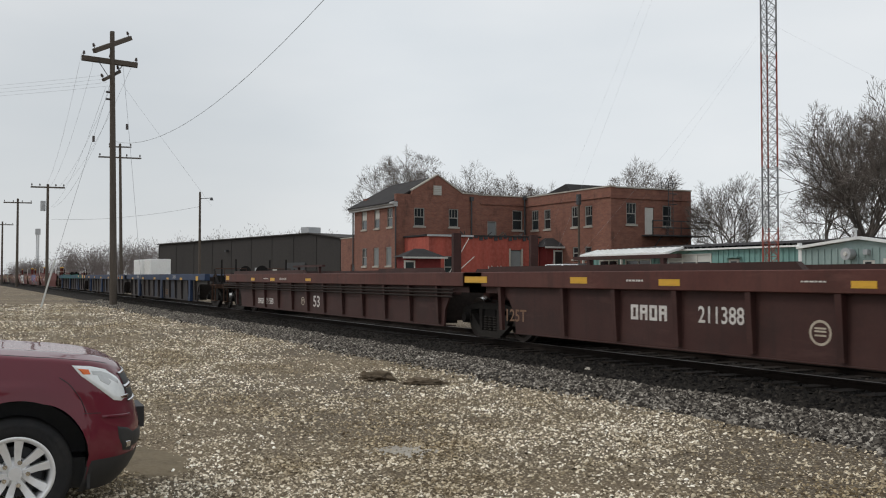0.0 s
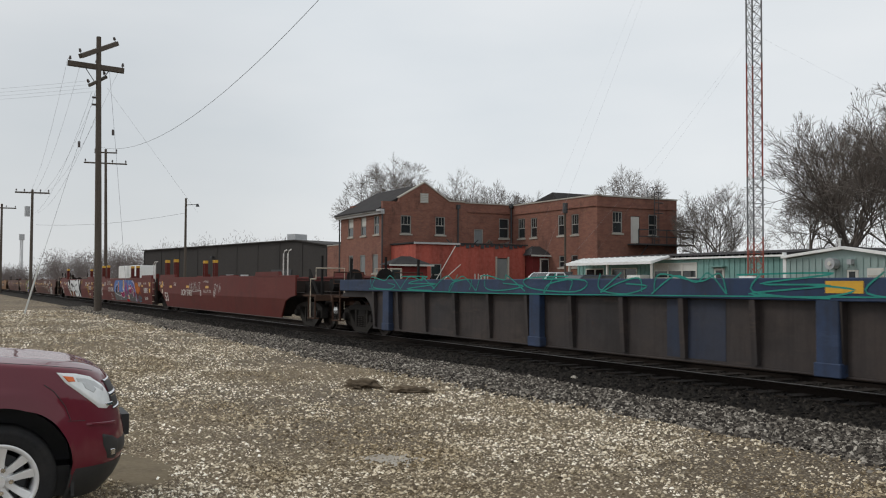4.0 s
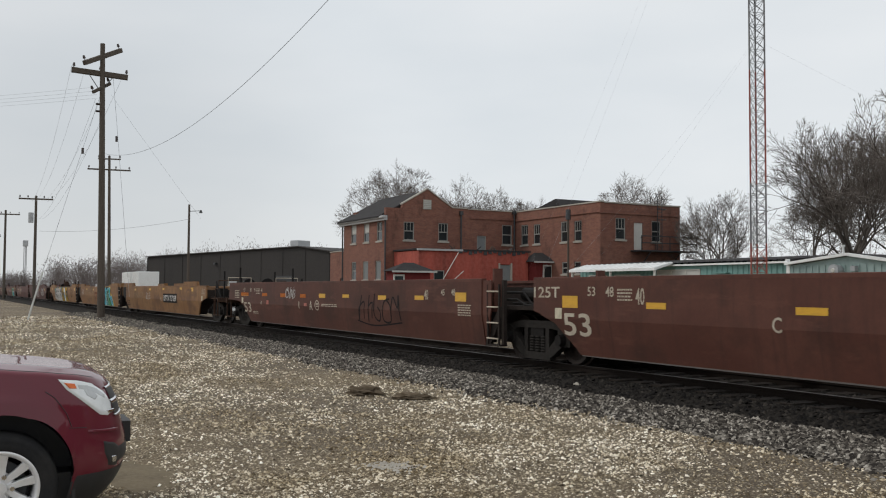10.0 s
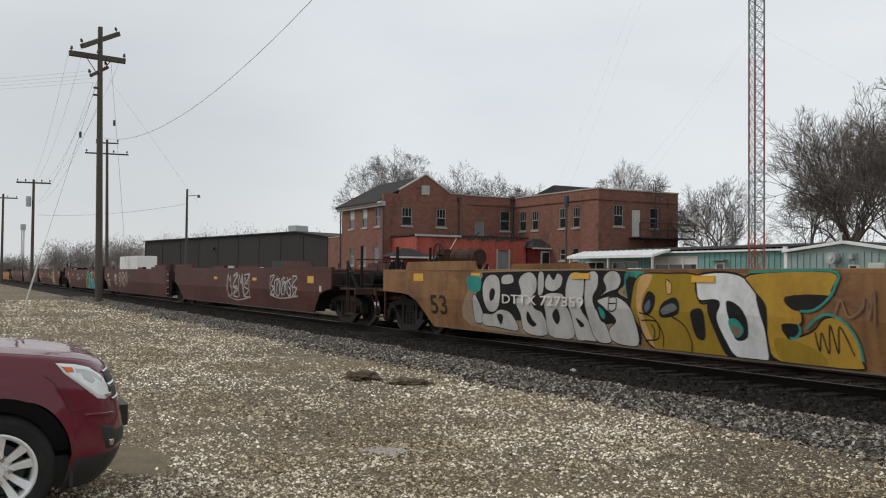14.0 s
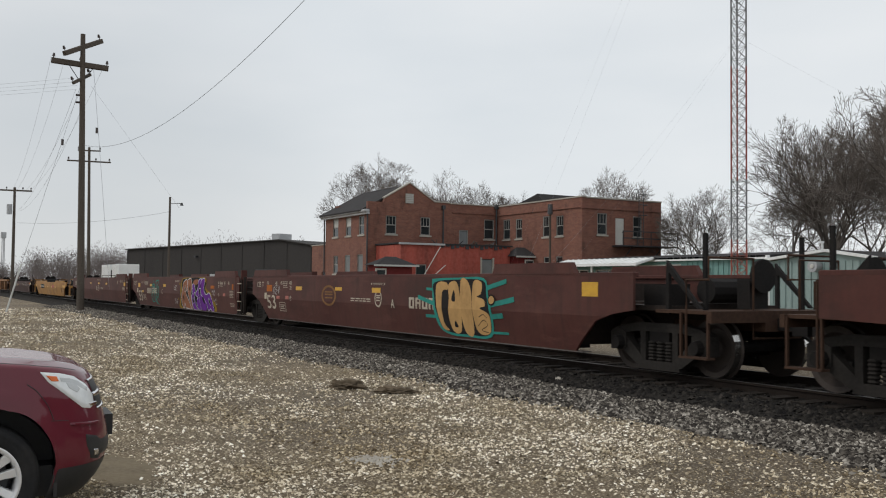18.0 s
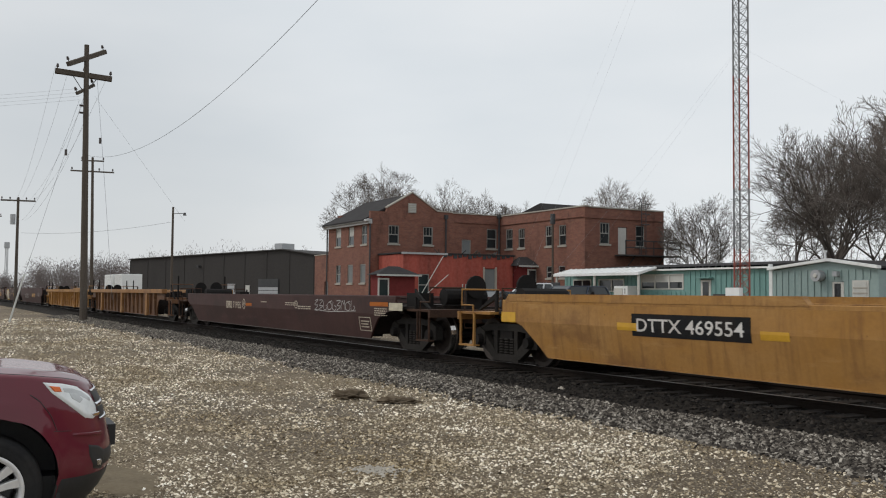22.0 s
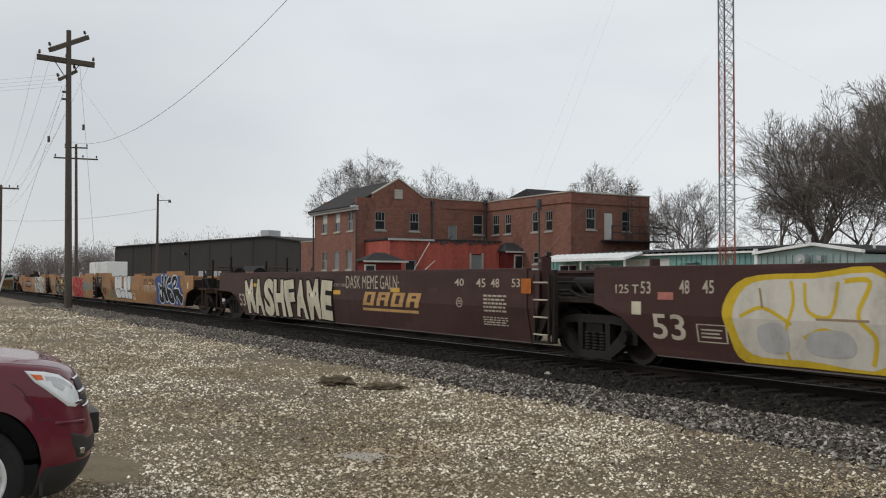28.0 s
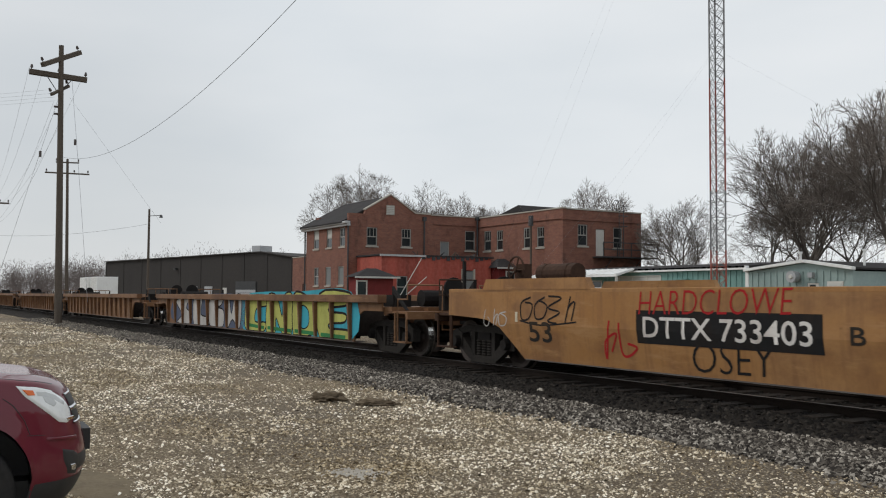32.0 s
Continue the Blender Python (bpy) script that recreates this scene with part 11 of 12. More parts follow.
def woods(name, spots, seed, label):
    """Distant leafless woods in one mesh: trunks, and rounded crowns of short fine twigs."""
    rs = np.random.RandomState(seed)
    A, B, R = [], [], []
    for x, y, h, n in spots:
        wide = h * rs.uniform(0.3, 0.46)
        mid, tall = h * rs.uniform(0.5, 0.6), h * rs.uniform(0.4, 0.46)
        q = rs.normal(0, 1, (n, 3))
        q /= np.linalg.norm(q, axis=1)[:, None]
        lump = 1 + 0.13 * np.sin(4 * np.arctan2(q[:, 1], q[:, 0]) + 3 * q[:, 2] + x) + 0.1 * np.sin(9 * q[:, 2] + y)
        p = q * (rs.uniform(0, 1, n) ** 0.45 * lump)[:, None]
        a = np.stack([x + p[:, 0] * wide, y + p[:, 1] * wide, mid + p[:, 2] * tall], 1)
        d = q * 0.6 + rs.normal(0, 0.5, (n, 3)) + np.array([0, 0, 0.45])
        d *= (h * rs.uniform(0.028, 0.062, n) / np.linalg.norm(d, axis=1))[:, None]
        A.append(a)
        B.append(a + d)
        R.append(np.full(n, 0.00018 * math.hypot(x, y)))
        fork = np.array([[x, y, mid]])
        boughs = a[:8] * 0.85 + fork * 0.15
        A.append(np.concatenate([[[x, y, 0.1]], np.repeat(fork - [[0, 0, 0.3 * h]], 8, 0)]))
        B.append(np.concatenate([fork, boughs]))
        R.append(np.concatenate([[0.016 * h], np.full(8, 0.006 * h)]))
    A, B, R = np.concatenate(A), np.concatenate(B), np.concatenate(R)[:, None]
    d = B - A
    u = np.cross(d, rs.normal(0, 1, d.shape))
    u /= np.linalg.norm(u, axis=1)[:, None]
    w = np.cross(d / np.linalg.norm(d, axis=1)[:, None], u)
    rim = [u, -0.5 * u + 0.87 * w, -0.5 * u - 0.87 * w]
    P = np.stack([A + R * k for k in rim] + [B + 0.5 * R * k for k in rim], 1).reshape(-1, 3)
    quad = np.array([(0, 1, 4, 3), (1, 2, 5, 4), (2, 0, 3, 5)])
    F = (quad[None] + (np.arange(len(A)) * 6)[:, None, None]).reshape(-1, 4)
    me = bpy.data.meshes.new(name)
    me.vertices.add(len(P))
    me.vertices.foreach_set("co", P.astype(np.float32).ravel())
    me.loops.add(F.size)
    me.loops.foreach_set("vertex_index", F.astype(np.int32).ravel())
    me.polygons.add(len(F))
    me.polygons.foreach_set("loop_start", (np.arange(len(F)) * 4).astype(np.int32))
    me.update(calc_edges=True)
    me.materials.append(M_WOODS)
    return tagged(new(name, me), label, "woods", kind="stuff")


def spots(seed, n, xs, slopes, heights, twigs):
    """Places and heights of trees, lower towards the open end of the wood."""
    rs = random.Random(seed)
    out = []
    for _ in range(n):
        x, k = rs.uniform(*xs), rs.uniform(*slopes)
        low = min(1.0, max(0.5, 0.5 + (k - 0.07) / 0.12))
        out.append((x, -x * k, rs.uniform(*heights) * low * -x / 230, twigs))
    return out


woods("woods", spots(5, 170, (-300, -180), (0.05, 0.42), (6.8, 11.0), 470), 5, "distant brown leafless woods along the horizon")
woods("woods", spots(15, 110, (-200, -180), (0.05, 0.42), (3.5, 5.5), 150), 6, "brown scrub along the foot of the far woods")
woods("woods", spots(13, 15, (-240, -214), (0.215, 0.4), (11.2, 14.4), 700), 13, "leafless trees rising behind the dark warehouse")
rs = random.Random(9)
woods("woods", [(rs.uniform(-110, -20), rs.uniform(68, 95), rs.uniform(5.5, 9.0), 200) for _ in range(70)], 9, "brown leafless thicket behind the buildings")


def brush():
    rs = random.Random(4)
    segs = []
    for _ in range(170):
        x = rs.uniform(-70, -24)
        p = Vector((x, 55 + rs.uniform(0, 8), 0.3))
        for k in range(6):
            e = p + Vector((rs.gauss(0, 0.8), rs.gauss(0, 0.8), rs.uniform(1.2, 2.6)))
            segs.append((p, e, 0.03, 0.01, 3))
            for j in range(4):
                q = p.lerp(e, rs.uniform(0.4, 1))
                segs.append((q, q + Vector((rs.gauss(0, 0.5), rs.gauss(0, 0.5), rs.uniform(0.2, 1.0))), 0.015, 0.009, 3))
    tagged(new("undergrowth", seg_mesh("undergrowth", segs, M_TWIG)), "tangled brown leafless undergrowth behind the sheds", "undergrowth", kind="stuff")


brush()

# ---- the parked crossover in the yard ----
M_CARPAINT = None


def car_paint():
    m, nt, b = node_mat("dark_cherry_metallic")
    f, _ = noise_fac(nt, 2.0, 0.4, 0.8, 4)
    col = mixer(nt, f, (0.125, 0.007, 0.02), (0.105, 0.008, 0.019))
    nt.links.new(col, b.inputs["Base Color"])
    b.inputs["Metallic"].default_value = 0.0
    b.inputs["Roughness"].default_value = 0.45
    b.inputs["Specular IOR Level"].default_value = 0.25
    b.inputs["Coat Weight"].default_value = 0.68
    b.inputs["Coat Roughness"].default_value = 0.04
    b.inputs["Coat IOR"].default_value = 1.5
    _, h = noise_fac(nt, 90.0, 0, 1)
    bump_in(nt, b, h, 0.02, 0.002)
    return m


M_CARPAINT = car_paint()
M_RUBBER = worn("black_rubber", (0.02, 0.02, 0.021), (0.045, 0.042, 0.038), rough=0.85, s1=6, s2=40)
M_ALLOY = plain("silver_alloy", (0.74, 0.74, 0.745), rough=0.3, metal=0.35, var=0.05)
M_PLASTIC = plain("black_plastic", (0.018, 0.018, 0.019), rough=0.55)
M_LENS = plain("clear_lamp_lens", (0.82, 0.85, 0.86), rough=0.12)
M_LENSGREY = plain("grey_lamp_reflector", (0.55, 0.57, 0.58), rough=0.2)
M_AMBER = plain("amber_lamp_lens", (0.75, 0.16, 0.03), rough=0.2)
M_CHROME = plain("chrome", (0.7, 0.7, 0.71), rough=0.12, metal=1.0)


NOSE_X, AXLE, REAR_AXLE = 0.22, 0.06, -2.797


def front_of(z):
    """How far the nose reaches at height z on the middle line."""
    return float(np.interp(z, [0.14, 0.22, 0.29, 0.39, 0.47, 0.59, 0.69, 0.79, 0.89, 0.97], [0.70, 0.765, 0.83, 0.88, 0.90, 0.89, 0.865, 0.835, 0.80, 0.755]))


def half_width(z):
    w = 0.905
    if z < 0.5:
        w -= 0.03 * ((0.5 - z) / 0.25) ** 1.5
    if z > 0.85:
        w -= 0.055 * ((z - 0.85) / 0.28) ** 1.6
    return w


def skin(s, z, off=0.0):
    """A point of the right flank: s is x along the side, then the angle round the nose."""
    w = half_width(z) + off
    d = math.hypot(s - AXLE, z - 0.37)
    if s < 0.6 and 0.44 < d < 0.58:
        w += 0.016 * (1 - (d - 0.44) / 0.14)
    w += 0.008 * math.exp(-((z - 0.9) / 0.03) ** 2) * min(1.0, max(0.0, (0.3 - s) / 0.4))
    if s <= NOSE_X:
        return Vector((s, -w, z))
    a = min(s - NOSE_X, math.pi / 2)
    n = 2 / 2.9
    return Vector((NOSE_X + (front_of(z) + off - NOSE_X) * math.sin(a) ** n, -w * max(math.cos(a), 0.0) ** n, z))


def shoulder(s):
    return float(np.interp(s, [-3.9, -3.4, -0.8, -0.04, 0.16, 0.42, 0.64, 0.9, 1.15, 1.45, 1.8], [1.02, 1.12, 1.135, 1.095, 1.075, 1.05, 1.036, 1.012, 0.988, 0.968, 0.96]))


def underside(s):
    z = float(np.interp(s, [-3.9, -3.6, -0.7, 0.5, 0.8, 1.8], [0.5, 0.32, 0.26, 0.24, 0.22, 0.2]))
    for c in (AXLE, REAR_AXLE):
        if abs(s - c) < 0.45:
            z = max(z, 0.37 + math.sqrt(0.45 ** 2 - (s - c) ** 2))
    return z


def crossover():
    t = thing("crossover_car", "dark cherry red compact crossover parked on gravel", "car", pose(-7.475, 0.385, 0.02, 0, 0, 87.2))
    ss = sorted({*np.round(np.linspace(-3.9, 0.22, 90), 4), *np.round(np.linspace(-0.4, 0.52, 60), 4), *np.round(np.linspace(0.52, NOSE_X + math.pi / 2, 44), 4)})
    rows, tops = 20, 14
    b = bmesh.new()
    rings = []
    for s in ss:
        zb, zt = min(underside(s), shoulder(s) - 0.02), shoulder(s)
        side = [skin(s, zb + (zt - zb) * k / (rows - 1)) for k in range(rows)]
        e = side[-1]
        crown = 0.03 * min(1.0, abs(e.y) / 0.7)
        hood = []
        for k in range(1, tops):
            f = k / tops
            ridge = 0.007 * math.exp(-((abs(2 * f - 1) - 0.62) / 0.14) ** 2) * min(1.0, abs(e.y) / 0.7)
            hood.append(Vector((e.x, e.y * (1 - 2 * f), e.z + crown * (1 - (2 * f - 1) ** 4) + ridge)))
        ring = side + hood + [Vector((p.x, -p.y, p.z)) for p in side[::-1]]
        rings.append([b.verts.new(p) for p in ring])
    for p, q in zip(rings, rings[1:]):
        for i in range(len(p) - 1):
            b.faces.new((p[i], q[i], q[i + 1], p[i + 1]))
    b.faces.new(rings[0][::-1])
    bmesh.ops.remove_doubles(b, verts=b.verts, dist=0.0004)
    bmesh.ops.recalc_face_normals(b, faces=b.faces)
    body = part("body", b, M_CARPAINT, t, "glossy dark cherry bodywork", smooth=True)

    def patch(name, poly, mat, off, parent, label="", rings_n=6, flip=1):
        """A piece laid on the flank; poly in (s, z); flip -1 lays it on the far flank."""
        bb = bmesh.new()
        c = (sum(p[0] for p in poly) / len(poly), sum(p[1] for p in poly) / len(poly))
        dense = []
        for i, p in enumerate(poly):
            q = poly[(i + 1) % len(poly)]
            for k in range(5):
                dense.append((p[0] + (q[0] - p[0]) * k / 5, p[1] + (q[1] - p[1]) * k / 5))
        prev = None
        for r in range(rings_n + 1):
            f = 0.02 + 0.98 * r / rings_n
            cur = []
            for p in dense:
                v = skin(c[0] + (p[0] - c[0]) * f, c[1] + (p[1] - c[1]) * f, off if r < rings_n else off * 0.15)
                cur.append(bb.verts.new((v.x, v.y * flip, v.z)))
            if prev:
                for i in range(len(cur)):
                    j = (i + 1) % len(cur)
                    bb.faces.new((prev[i], prev[j], cur[j], cur[i]))
            else:
                bb.faces.new(cur)
            prev = cur
        bmesh.ops.recalc_face_normals(bb, faces=bb.faces)
        return part(name, bb, mat, parent, label, smooth=True)

    def band(name, s0, s1, z0, z1, mat, off, parent, label=""):
        """A strip wrapped round the nose from flank to flank."""
        bb = bmesh.new()
        half = [s0 + (s1 - s0) * k / 24 for k in range(25)]
        cols = []
        for flip, run in ((1, half), (-1, half[::-1])):
            for s in run:
                col = [skin(s, z0 + (z1 - z0) * k / 5, off if 0 < k < 5 else off * 0.2) for k in range(6)]
                cols.append([bb.verts.new((v.x, v.y * flip, v.z)) for v in col])
        for p, q in zip(cols, cols[1:]):
            for i in range(5):
                bb.faces.new((p[i], q[i], q[i + 1], p[i + 1]))
        bmesh.ops.remove_doubles(bb, verts=bb.verts, dist=0.0004)
        return part(name, bb, mat, parent, label, smooth=True)

    END = NOSE_X + math.pi / 2
    for flip in (1, -1):
        lamp = patch("headlight", [(0.41, 1.03), (0.64, 1.016), (0.9, 0.985), (1.1, 0.925), (1.2, 0.84), (1.15, 0.78), (1.03, 0.762), (0.88, 0.778), (0.66, 0.88), (0.51, 0.957)], M_LENS, 0.012, body, "clear wraparound headlight", flip=flip)
        patch("turn_signal", [(0.46, 1.01), (0.6, 0.999), (0.63, 0.963), (0.53, 0.966)], M_AMBER, 0.016, lamp, "amber corner lamp", flip=flip)
        patch("headlight_reflector", [(0.6, 0.995), (0.78, 0.985), (0.95, 0.955), (1.1, 0.895), (1.06, 0.87), (0.9, 0.92), (0.74, 0.955), (0.62, 0.965)], M_LENSGREY, 0.013, lamp, flip=flip)
        patch("headlight_bowl", [(0.7, 0.96), (0.86, 0.945), (0.92, 0.9), (0.84, 0.875), (0.72, 0.915)], M_LENSGREY, 0.0135, lamp, flip=flip)
        patch("headlight_trim", [(0.98, 0.8), (1.2, 0.8), (1.24, 0.785), (1.12, 0.775), (1.02, 0.78)], M_CHROME, 0.016, lamp, flip=flip)
        patch("bumper_crease", [(0.67, 0.69), (1.18, 0.668), (1.17, 0.648), (0.66, 0.675)], M_CARPAINT, 0.014, body, flip=flip)
        patch("fog_recess", [(0.86, 0.6), (1.05, 0.575), (1.2, 0.527), (1.14, 0.412), (0.95, 0.43), (0.87, 0.523)], M_PLASTIC, 0.004, body, "black fog lamp recess", flip=flip)
        patch("fog_lamp", [(0.98, 0.49), (1.08, 0.485), (1.09, 0.44), (1.0, 0.445)], M_CHROME, 0.008, body, "small round fog lamp", flip=flip)
        q = bmesh.new()
        bm_pipe(q, [(p.x, p.y * flip, p.z) for p in (skin(u, v, 0.0005) for u, v in zip(np.linspace(0.3, 0.497, 12), np.interp(np.linspace(0.3, 0.497, 12), [0.3, 0.37, 0.458, 0.497], [0.955, 0.912, 0.815, 0.72])))], 0.0028, 5)
        part("fender_seam", q, M_PLASTIC, body)
        patch("bumper_seam", [(0.47, 0.716), (0.66, 0.708), (0.66, 0.704), (0.47, 0.712)], M_PLASTIC, 0.002, body, flip=flip)
    # plain box added beneath the car to block light and deepen its shade
    box_part("floor_pan", (-3.6, 0.62, -0.72, 0.72, 0.2, 0.4), M_PLASTIC, body, "dark underbody")
    band("lower_valance", 0.49, END, 0.2, 0.4, M_PLASTIC, 0.007, body, "grey-black lower bumper")
    gr = band("grille", 1.2, END, 0.75, 0.945, M_PLASTIC, 0.006, body, "black mesh grille")
    band("grille_bar", 1.16, END, 0.83, 0.862, M_CHROME, 0.016, gr)
    band("grille_trim", 1.18, END, 0.935, 0.948, M_CHROME, 0.012, gr)
    band("grille_trim", 1.18, END, 0.745, 0.758, M_CHROME, 0.012, gr)
    band("air_intake", 1.15, END, 0.44, 0.54, M_PLASTIC, 0.004, body, "black lower air intake")
    box_part("plate_bracket", (0.88, 0.935, -0.2, 0.2, 0.5, 0.65), M_PLASTIC, body, "empty black plate bracket")
    for flip in (1, -1):
        q = bmesh.new()
        bm_pipe(q, [(skin(s, shoulder(s)).x, skin(s, shoulder(s)).y * flip * 0.9, shoulder(s) + 0.009) for s in np.linspace(-0.7, 0.95, 24)], 0.004, 5)
        part("hood_seam", q, M_PLASTIC, body)
    # arch liners
    for c in (AXLE, REAR_AXLE):
        for s in (-1, 1):
            bb = bmesh.new()
            n = 20
            a = [bb.verts.new((c + 0.452 * math.cos(math.pi * i / n), s * 0.88, 0.37 + 0.452 * math.sin(math.pi * i / n))) for i in range(n + 1)]
            d = [bb.verts.new((c + 0.452 * math.cos(math.pi * i / n), s * 0.5, 0.37 + 0.452 * math.sin(math.pi * i / n))) for i in range(n + 1)]
            for i in range(n):
                bb.faces.new((a[i], a[i + 1], d[i + 1], d[i]))
            bb.faces.new(d)
            for x0 in (-0.452, 0.43):
                bm_box(bb, c + x0, c + x0 + 0.022, min(s * 0.5, s * 0.87), max(s * 0.5, s * 0.87), 0.22, 0.4)
            part("arch_liner", bb, M_PLASTIC, body, "black wheel arch liner")
    # cabin
    bb = bmesh.new()
    v = []
    for x, w, z in ((-0.75, 0.78, 1.18), (-1.55, 0.62, 1.68), (-3.1, 0.6, 1.7), (-3.8, 0.72, 1.15)):
        v.append((bb.verts.new((x, -w, z)), bb.verts.new((x, w, z))))
    for i in range(3):
        bb.faces.new((v[i][0], v[i][1], v[i + 1][1], v[i + 1][0]))
    for s in (0, 1):
        bb.faces.new([q[s] for q in v])
    cab = part("cabin", bb, M_GLASS, t, "tinted glasshouse")
    box_part("roof", (-3.1, -1.5, -0.62, 0.62, 1.68, 1.73), M_CARPAINT, cab, bevel=0.02)
    for s in (-1, 1):
        for x0, z0, x1, z1, y0, y1 in ((-0.77, 1.15, -1.55, 1.69, 0.785, 0.63), (-1.75, 1.15, -1.85, 1.7, 0.79, 0.63), (-2.75, 1.15, -2.8, 1.71, 0.785, 0.62), (-3.78, 1.15, -3.1, 1.71, 0.73, 0.61)):
            q = bmesh.new()
            bm_tube(q, (x0, s * y0, z0), (x1, s * y1, z1), 0.045, 0.04, 8)
            part("pillar", q, M_CARPAINT, cab)
        mb = bmesh.new()
        bm_box(mb, -1.05, -0.9, s * 0.95 - 0.09, s * 0.95 + 0.09, 1.16, 1.32)
        part("mirror", mb, M_CARPAINT, cab, bevel=0.03)
    for c in (AXLE, REAR_AXLE):
        for s in (-1, 1):
            car_wheel(t, c, s)
    return t


def car_wheel(t, c, s):
    """Tyre, five twin-spoke alloy rim, hub and nuts."""
    m = pose(c, s * 0.785, 0.352, 0, 0, 0 if s < 0 else 180) @ Matrix.Scale(0.966, 4)
    n = 56

    def lathe(prof, closed=False):
        b = bmesh.new()
        rings = [[b.verts.new((r * math.cos(6.2832 * i / n), y, r * math.sin(6.2832 * i / n))) for i in range(n)] for r, y in prof]
        for p, q in zip(rings, rings[1:] + rings[:1] if closed else rings[1:]):
            for i in range(n):
                j = (i + 1) % n
                b.faces.new((p[i], q[i], q[j], p[j]))
        return b
    w = part("wheel", lathe([(0.24, -0.09), (0.248, -0.115), (0.262, -0.122), (0.29, -0.128), (0.312, -0.122), (0.316, -0.124), (0.338, -0.112), (0.355, -0.092), (0.362, -0.07), (0.364, 0.07), (0.355, 0.092), (0.338, 0.112), (0.30, 0.12), (0.24, 0.09)]), M_RUBBER, t, "black tyre on a silver alloy rim", m, smooth=True)
    rim = part("rim", lathe([(0.196, 0.06), (0.206, -0.02), (0.212, -0.09), (0.224, -0.112), (0.246, -0.118), (0.25, -0.11), (0.248, -0.09), (0.236, 0.06)], True), M_ALLOY, w, smooth=True)
    for k in range(5):
        a = radians(72 * k - 27 if s < 0 else 72 * k + 27)
        ca, sa = math.cos(a), math.sin(a)
        for o in (-1, 1):
            b = bmesh.new()
            inner = [(0.04, o * 0.004), (0.04, o * 0.04), (0.13, o * 0.06), (0.225, o * 0.092), (0.225, o * 0.028), (0.13, o * 0.013)]
            lo = [b.verts.new((x * ca - y * sa, -0.078 - 0.026 * (x / 0.232) ** 2, -(x * sa + y * ca))) for x, y in inner]
            hi = [b.verts.new((x * ca - y * sa, -0.03, -(x * sa + y * ca))) for x, y in inner]
            b.faces.new(lo)
            b.faces.new(hi[::-1])
            for i in range(6):
                b.faces.new((lo[i], hi[i], hi[(i + 1) % 6], lo[(i + 1) % 6]))
            bmesh.ops.recalc_face_normals(b, faces=b.faces)
            part("spoke", b, M_ALLOY, rim, bevel=0.004)
        a = radians(72 * k - 3)
        b = bmesh.new()
        bm_tube(b, (0.078 * math.cos(a), -0.06, 0.078 * math.sin(a)), (0.078 * math.cos(a), -0.1, 0.078 * math.sin(a)), 0.019, 0.016, 6)
        part("wheel_nut", b, M_CHROME, rim)
    part("hub", lathe([(0.001, -0.075), (0.06, -0.072), (0.095, -0.05), (0.1, -0.02)]), M_ALLOY, rim, smooth=True)
    b = bmesh.new()
    bm_tube(b, (0, -0.075, 0), (0, -0.112, 0), 0.05, 0.043, 20)
    part("hub_cap", b, M_ALLOY, rim)
    b = bmesh.new()
    bm_tube(b, (0, 0.0, 0), (0, 0.03, 0), 0.17, 0.17, 28)
    part("brake_disc", b, M_DARKSTEEL, w)


crossover()


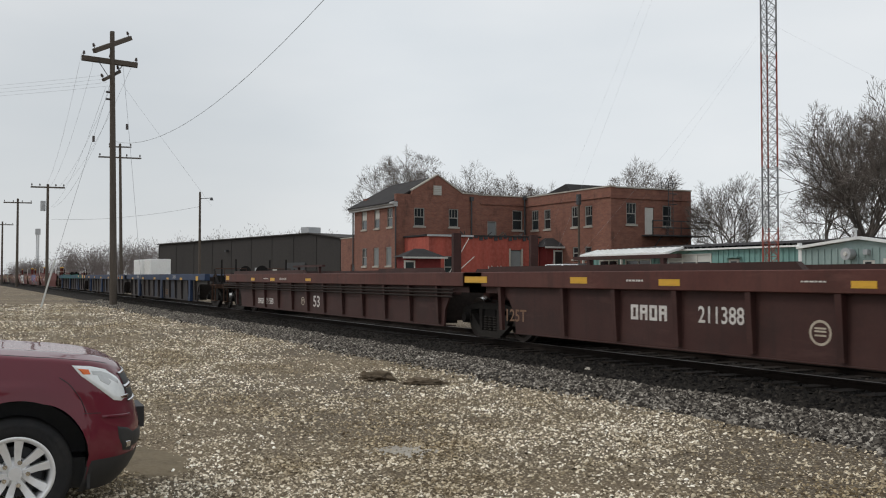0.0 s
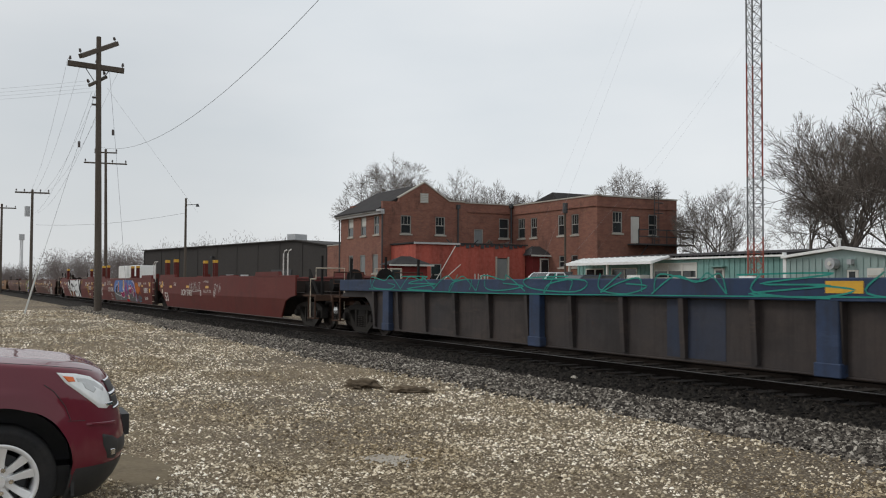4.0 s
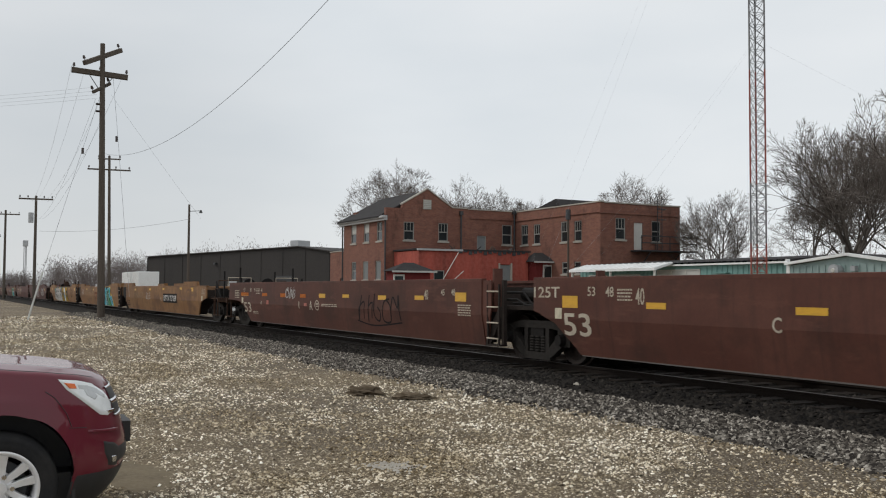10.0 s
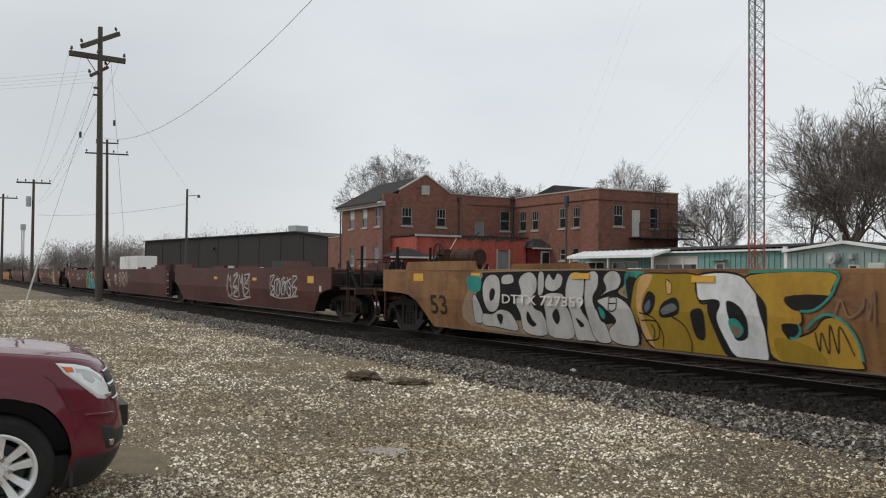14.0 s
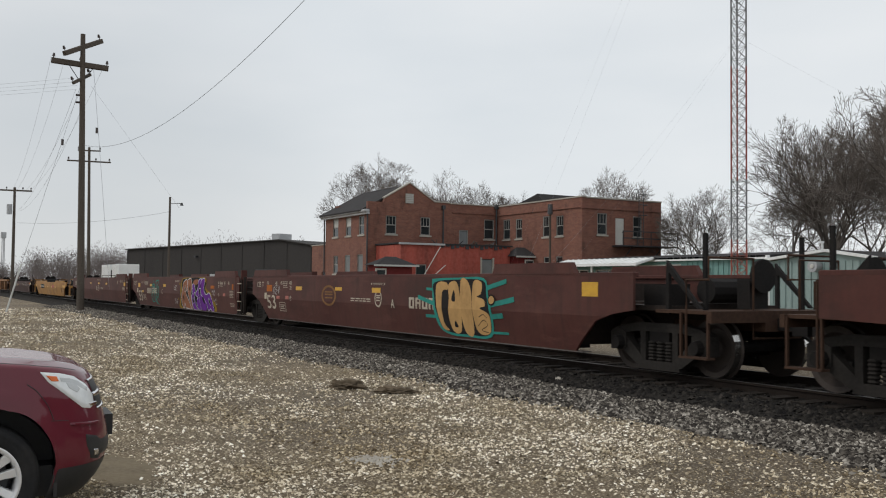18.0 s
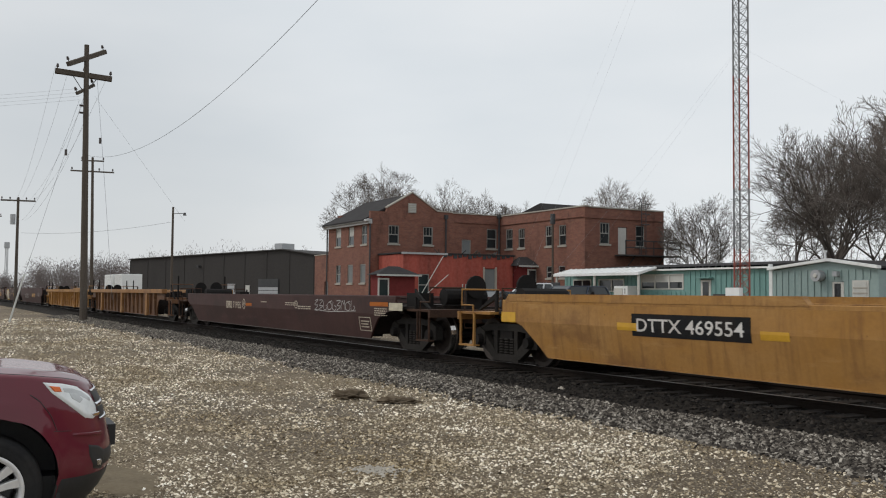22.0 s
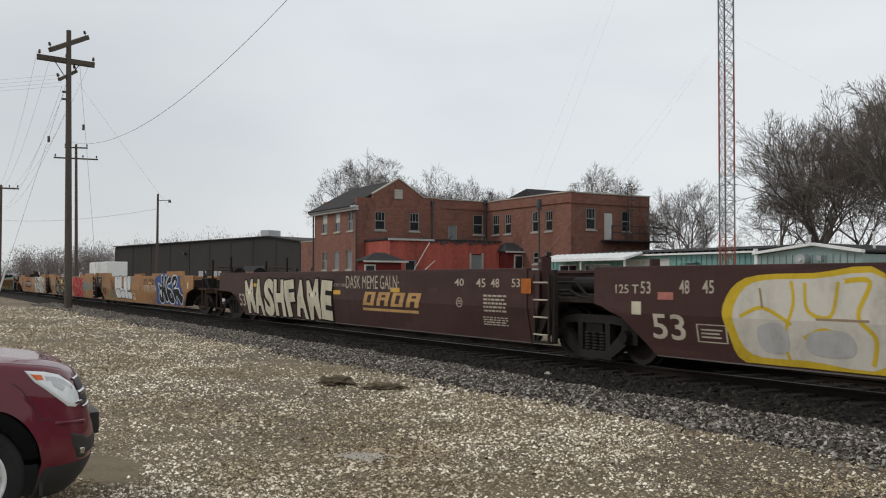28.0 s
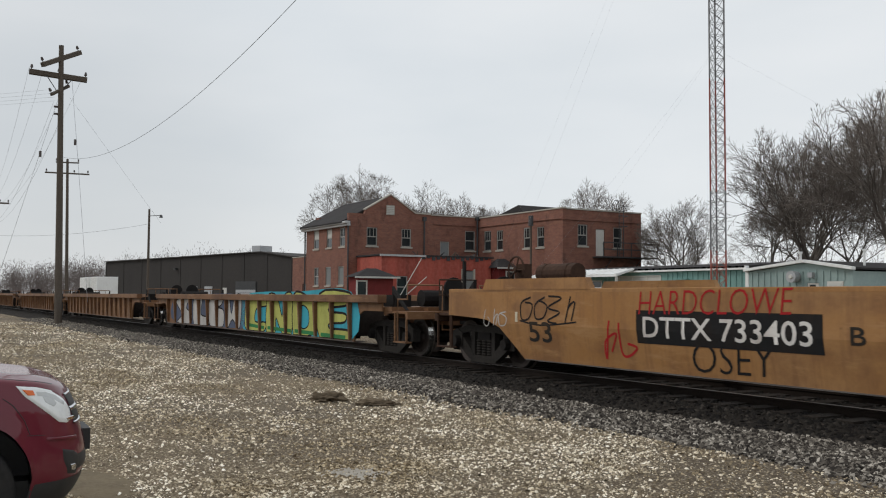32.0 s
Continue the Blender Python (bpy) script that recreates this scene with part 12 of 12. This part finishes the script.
# ---- vehicles parked beyond the track ----
def parked(name, label, x, y, z, ang, paint, prof, cab, L, W, pickup=False):
    """A parked vehicle: body from its side profile, glazed cabin, wheels. Front along +x."""
    t = thing(name, label, "car" if not pickup else "pickup truck", pose(x, y, z, 0, 0, ang), group="parked vehicles")
    b = bmesh.new()
    bm_prism(b, prof, -W / 2, W / 2)
    body = part("body", b, paint, t, bevel=0.03)
    b = bmesh.new()
    lo, hi = cab
    v = [[b.verts.new((px, sy * (W / 2 - (0.06 if i < 2 else 0.2)), pz)) for i, (px, pz) in enumerate((lo[0], lo[1], hi[1], hi[0]))] for sy in (-1, 1)]
    b.faces.new(v[0])
    b.faces.new(v[1][::-1])
    for i in range(4):
        b.faces.new((v[0][i], v[1][i], v[1][(i + 1) % 4], v[0][(i + 1) % 4]))
    cb = part("cabin", b, M_GLASS, t, "tinted windows")
    box_part("roof", (hi[0][0], hi[1][0], -W / 2 + 0.18, W / 2 - 0.18, hi[0][1] - 0.01, hi[0][1] + 0.05), paint, cb, bevel=0.02)
    for sy in (-1, 1):
        for f in (0.0, 0.5, 1.0):
            p = (lo[0][0] + (lo[1][0] - lo[0][0]) * f, sy * (W / 2 - 0.06), lo[0][1])
            q = (hi[0][0] + (hi[1][0] - hi[0][0]) * f, sy * (W / 2 - 0.19), hi[0][1])
            b = bmesh.new()
            bm_tube(b, p, q, 0.05, 0.045, 6)
            part("pillar", b, paint, cb)
    for wx in (L * 0.31, -L * 0.29):
        for sy in (-1, 1):
            b = bmesh.new()
            bm_tube(b, (wx, sy * (W / 2 - 0.2), 0.35), (wx, sy * (W / 2 + 0.01), 0.35), 0.35, 0.35, 20)
            w = part("wheel", b, M_RUBBER, t)
            b = bmesh.new()
            bm_tube(b, (wx, sy * (W / 2 + 0.01), 0.35), (wx, sy * (W / 2 + 0.02), 0.35), 0.22, 0.2, 16)
            part("rim", b, M_ALLOY, w)
    for sy in (-1, 1):
        box_part("tail_light", (-L / 2 - 0.02, -L / 2 + 0.06, sy * (W / 2 - 0.2) - 0.12, sy * (W / 2 - 0.2) + 0.12, 0.8, 1.05), M_REDSTEEL, body)
        box_part("headlight", (L / 2 - 0.06, L / 2 + 0.02, sy * (W / 2 - 0.25) - 0.16, sy * (W / 2 - 0.25) + 0.16, 0.66, 0.84), M_LENS, body)
        box_part("mirror", (0.55, 0.7, sy * (W / 2 + 0.1) - 0.08, sy * (W / 2 + 0.1) + 0.08, 1.02, 1.18), paint, body)
    return t, body


M_NAVY = plain("dark_blue_car_paint", (0.03, 0.04, 0.06), rough=0.25)
M_SLATE = plain("slate_car_paint", (0.06, 0.075, 0.085), rough=0.25)
M_CARWHITE = plain("white_car_paint", (0.78, 0.79, 0.8), rough=0.3)
suv = [(-2.35, 0.3), (2.3, 0.3), (2.38, 0.62), (2.25, 0.9), (1.0, 1.08), (-2.3, 1.12), (-2.38, 0.7)]
parked("parked_suv", "dark blue-grey SUV parked on gravel", -36.8, 27.4, 0.36, -92, M_NAVY, suv, (((-2.25, 1.1), (0.95, 1.06)), ((-1.95, 1.7), (0.1, 1.72))), 4.75, 1.86)
sedan = [(-2.35, 0.3), (2.3, 0.3), (2.35, 0.55), (2.2, 0.78), (1.0, 0.94), (-1.5, 0.98), (-2.3, 0.95), (-2.38, 0.6)]
parked("parked_sedan", "dark slate sedan parked on gravel", -39.6, 25.2, 0.34, -88, M_SLATE, sedan, (((-1.6, 0.96), (0.95, 0.92)), ((-0.9, 1.42), (0.1, 1.44))), 4.7, 1.8)
truckp = [(-2.9, 0.45), (2.8, 0.45), (2.85, 0.85), (2.75, 1.08), (1.2, 1.2), (-2.85, 1.22), (-2.92, 0.8)]
pk, pkb = parked("parked_pickup", "white extended-cab pickup truck parked beyond the track", -42.8, 30.0, 0.4, -90, M_CARWHITE, truckp, (((-0.7, 1.2), (1.2, 1.18)), ((-0.45, 1.85), (0.55, 1.87))), 5.8, 1.95, True)
box_part("rear_rack", (-0.95, -0.85, -0.9, 0.9, 1.2, 1.95), M_DARKSTEEL, pk, "black headache rack")
box_part("bed_tank", (-1.6, -1.0, -0.85, 0.85, 1.2, 1.5), M_WHITEMETAL, pk)


# ---- yard details ----
def clod(x, y, w, d, h, seed, mat, label, name="dirt_clod"):
    rs = random.Random(seed)
    b = bmesh.new()
    bmesh.ops.create_icosphere(b, subdivisions=4, radius=1.0)
    for v in b.verts:
        k = 1 + 0.6 * noise.noise(v.co * 1.9 + Vector((seed, 0, 0))) + 0.45 * noise.noise(v.co * 5) + 0.25 * noise.noise(v.co * 13)
        v.co = Vector((v.co.x * w * k, v.co.y * d * k, max(v.co.z, -0.3) * h * k))
    o = part(name, b, mat, None, smooth=True)
    o.matrix_basis = pose(x, y, 0.02, 0, 0, rs.uniform(0, 90))
    return tagged(o, label, "dirt" if name == "dirt_clod" else "stone")


def dirt_patch(x, y, rx, ry, seed):
    """Trodden bare soil, lying over the gravel and thinning out at its edge."""
    xs, ys = np.linspace(x - rx * 1.4, x + rx * 1.4, 90), np.linspace(y - ry * 1.4, y + ry * 1.4, 60)

    def level(X, Y):
        r = ((X - x) / rx) ** 2 + ((Y - y) / ry) ** 2 + 0.75 * wobble(X, Y, 0.22, seed) + 0.6 * wobble(X, Y, 0.06, seed + 1)
        return ground_h(X, Y) + 0.012 * np.clip(1.3 - 1.5 * r, -1.5, 0.9)
    ob = new("dirt_patch", grid_mesh("dirt_patch", xs, ys, level, M_SOIL))
    return tagged(ob, "patch of smooth bare brown soil in gravel", "dirt", kind="structure")


M_SOIL = worn("trodden_soil", (0.16, 0.128, 0.084), (0.085, 0.068, 0.044), (0.27, 0.225, 0.16), rough=0.95, s1=3, s2=22, bump=0.9, dist=0.02)
M_MUD = worn("dried_mud", (0.12, 0.09, 0.06), (0.055, 0.042, 0.03), (0.22, 0.18, 0.13), rough=0.95, s1=3, s2=20, bump=0.8, dist=0.02)
dirt_patch(-8.6, 1.6, 0.8, 0.3, 31)
clod(-13.7, 6.0, 0.32, 0.22, 0.1, 3, M_MUD, "low clod of dried brown mud on gravel")
clod(-12.8, 6.45, 0.26, 0.14, 0.06, 5, M_MUD, "low clod of dried brown mud on gravel")
tagged(stones("pale_gravel", 260, lambda rs, n: (-8.0 + rs.normal(0, 0.13, n), 3.79 + rs.normal(0, 0.1, n)), lambda rs, x, y: rs.uniform(0.008, 0.022, len(x)), ground_h, M_STONE, 17), "small spill of whitish crushed stone on gravel", "gravel", kind="stuff")
clod(-12.6, 9.35, 0.075, 0.06, 0.1, 7, M_STONE, "pale broken stone lying on dark ballast", "pale_stone")


def train_at(t):
    """How far the train has come, in metres: a steady 19.2 m/s, then a little faster."""
    if t <= 24:
        return 19.2 * t
    if t <= 28:
        return 19.2 * t + 0.075 * (t - 24) ** 2
    return 538.8 + 19.8 * (t - 28)


def motions():
    for u, s0 in UNITS:
        walk(u, [(t, pose(s0 + train_at(t), TRACK_Y, RAILTOP)) for t in (0, 8, 16, 24, 25, 26, 27, 28, 30, 32)])


motions()
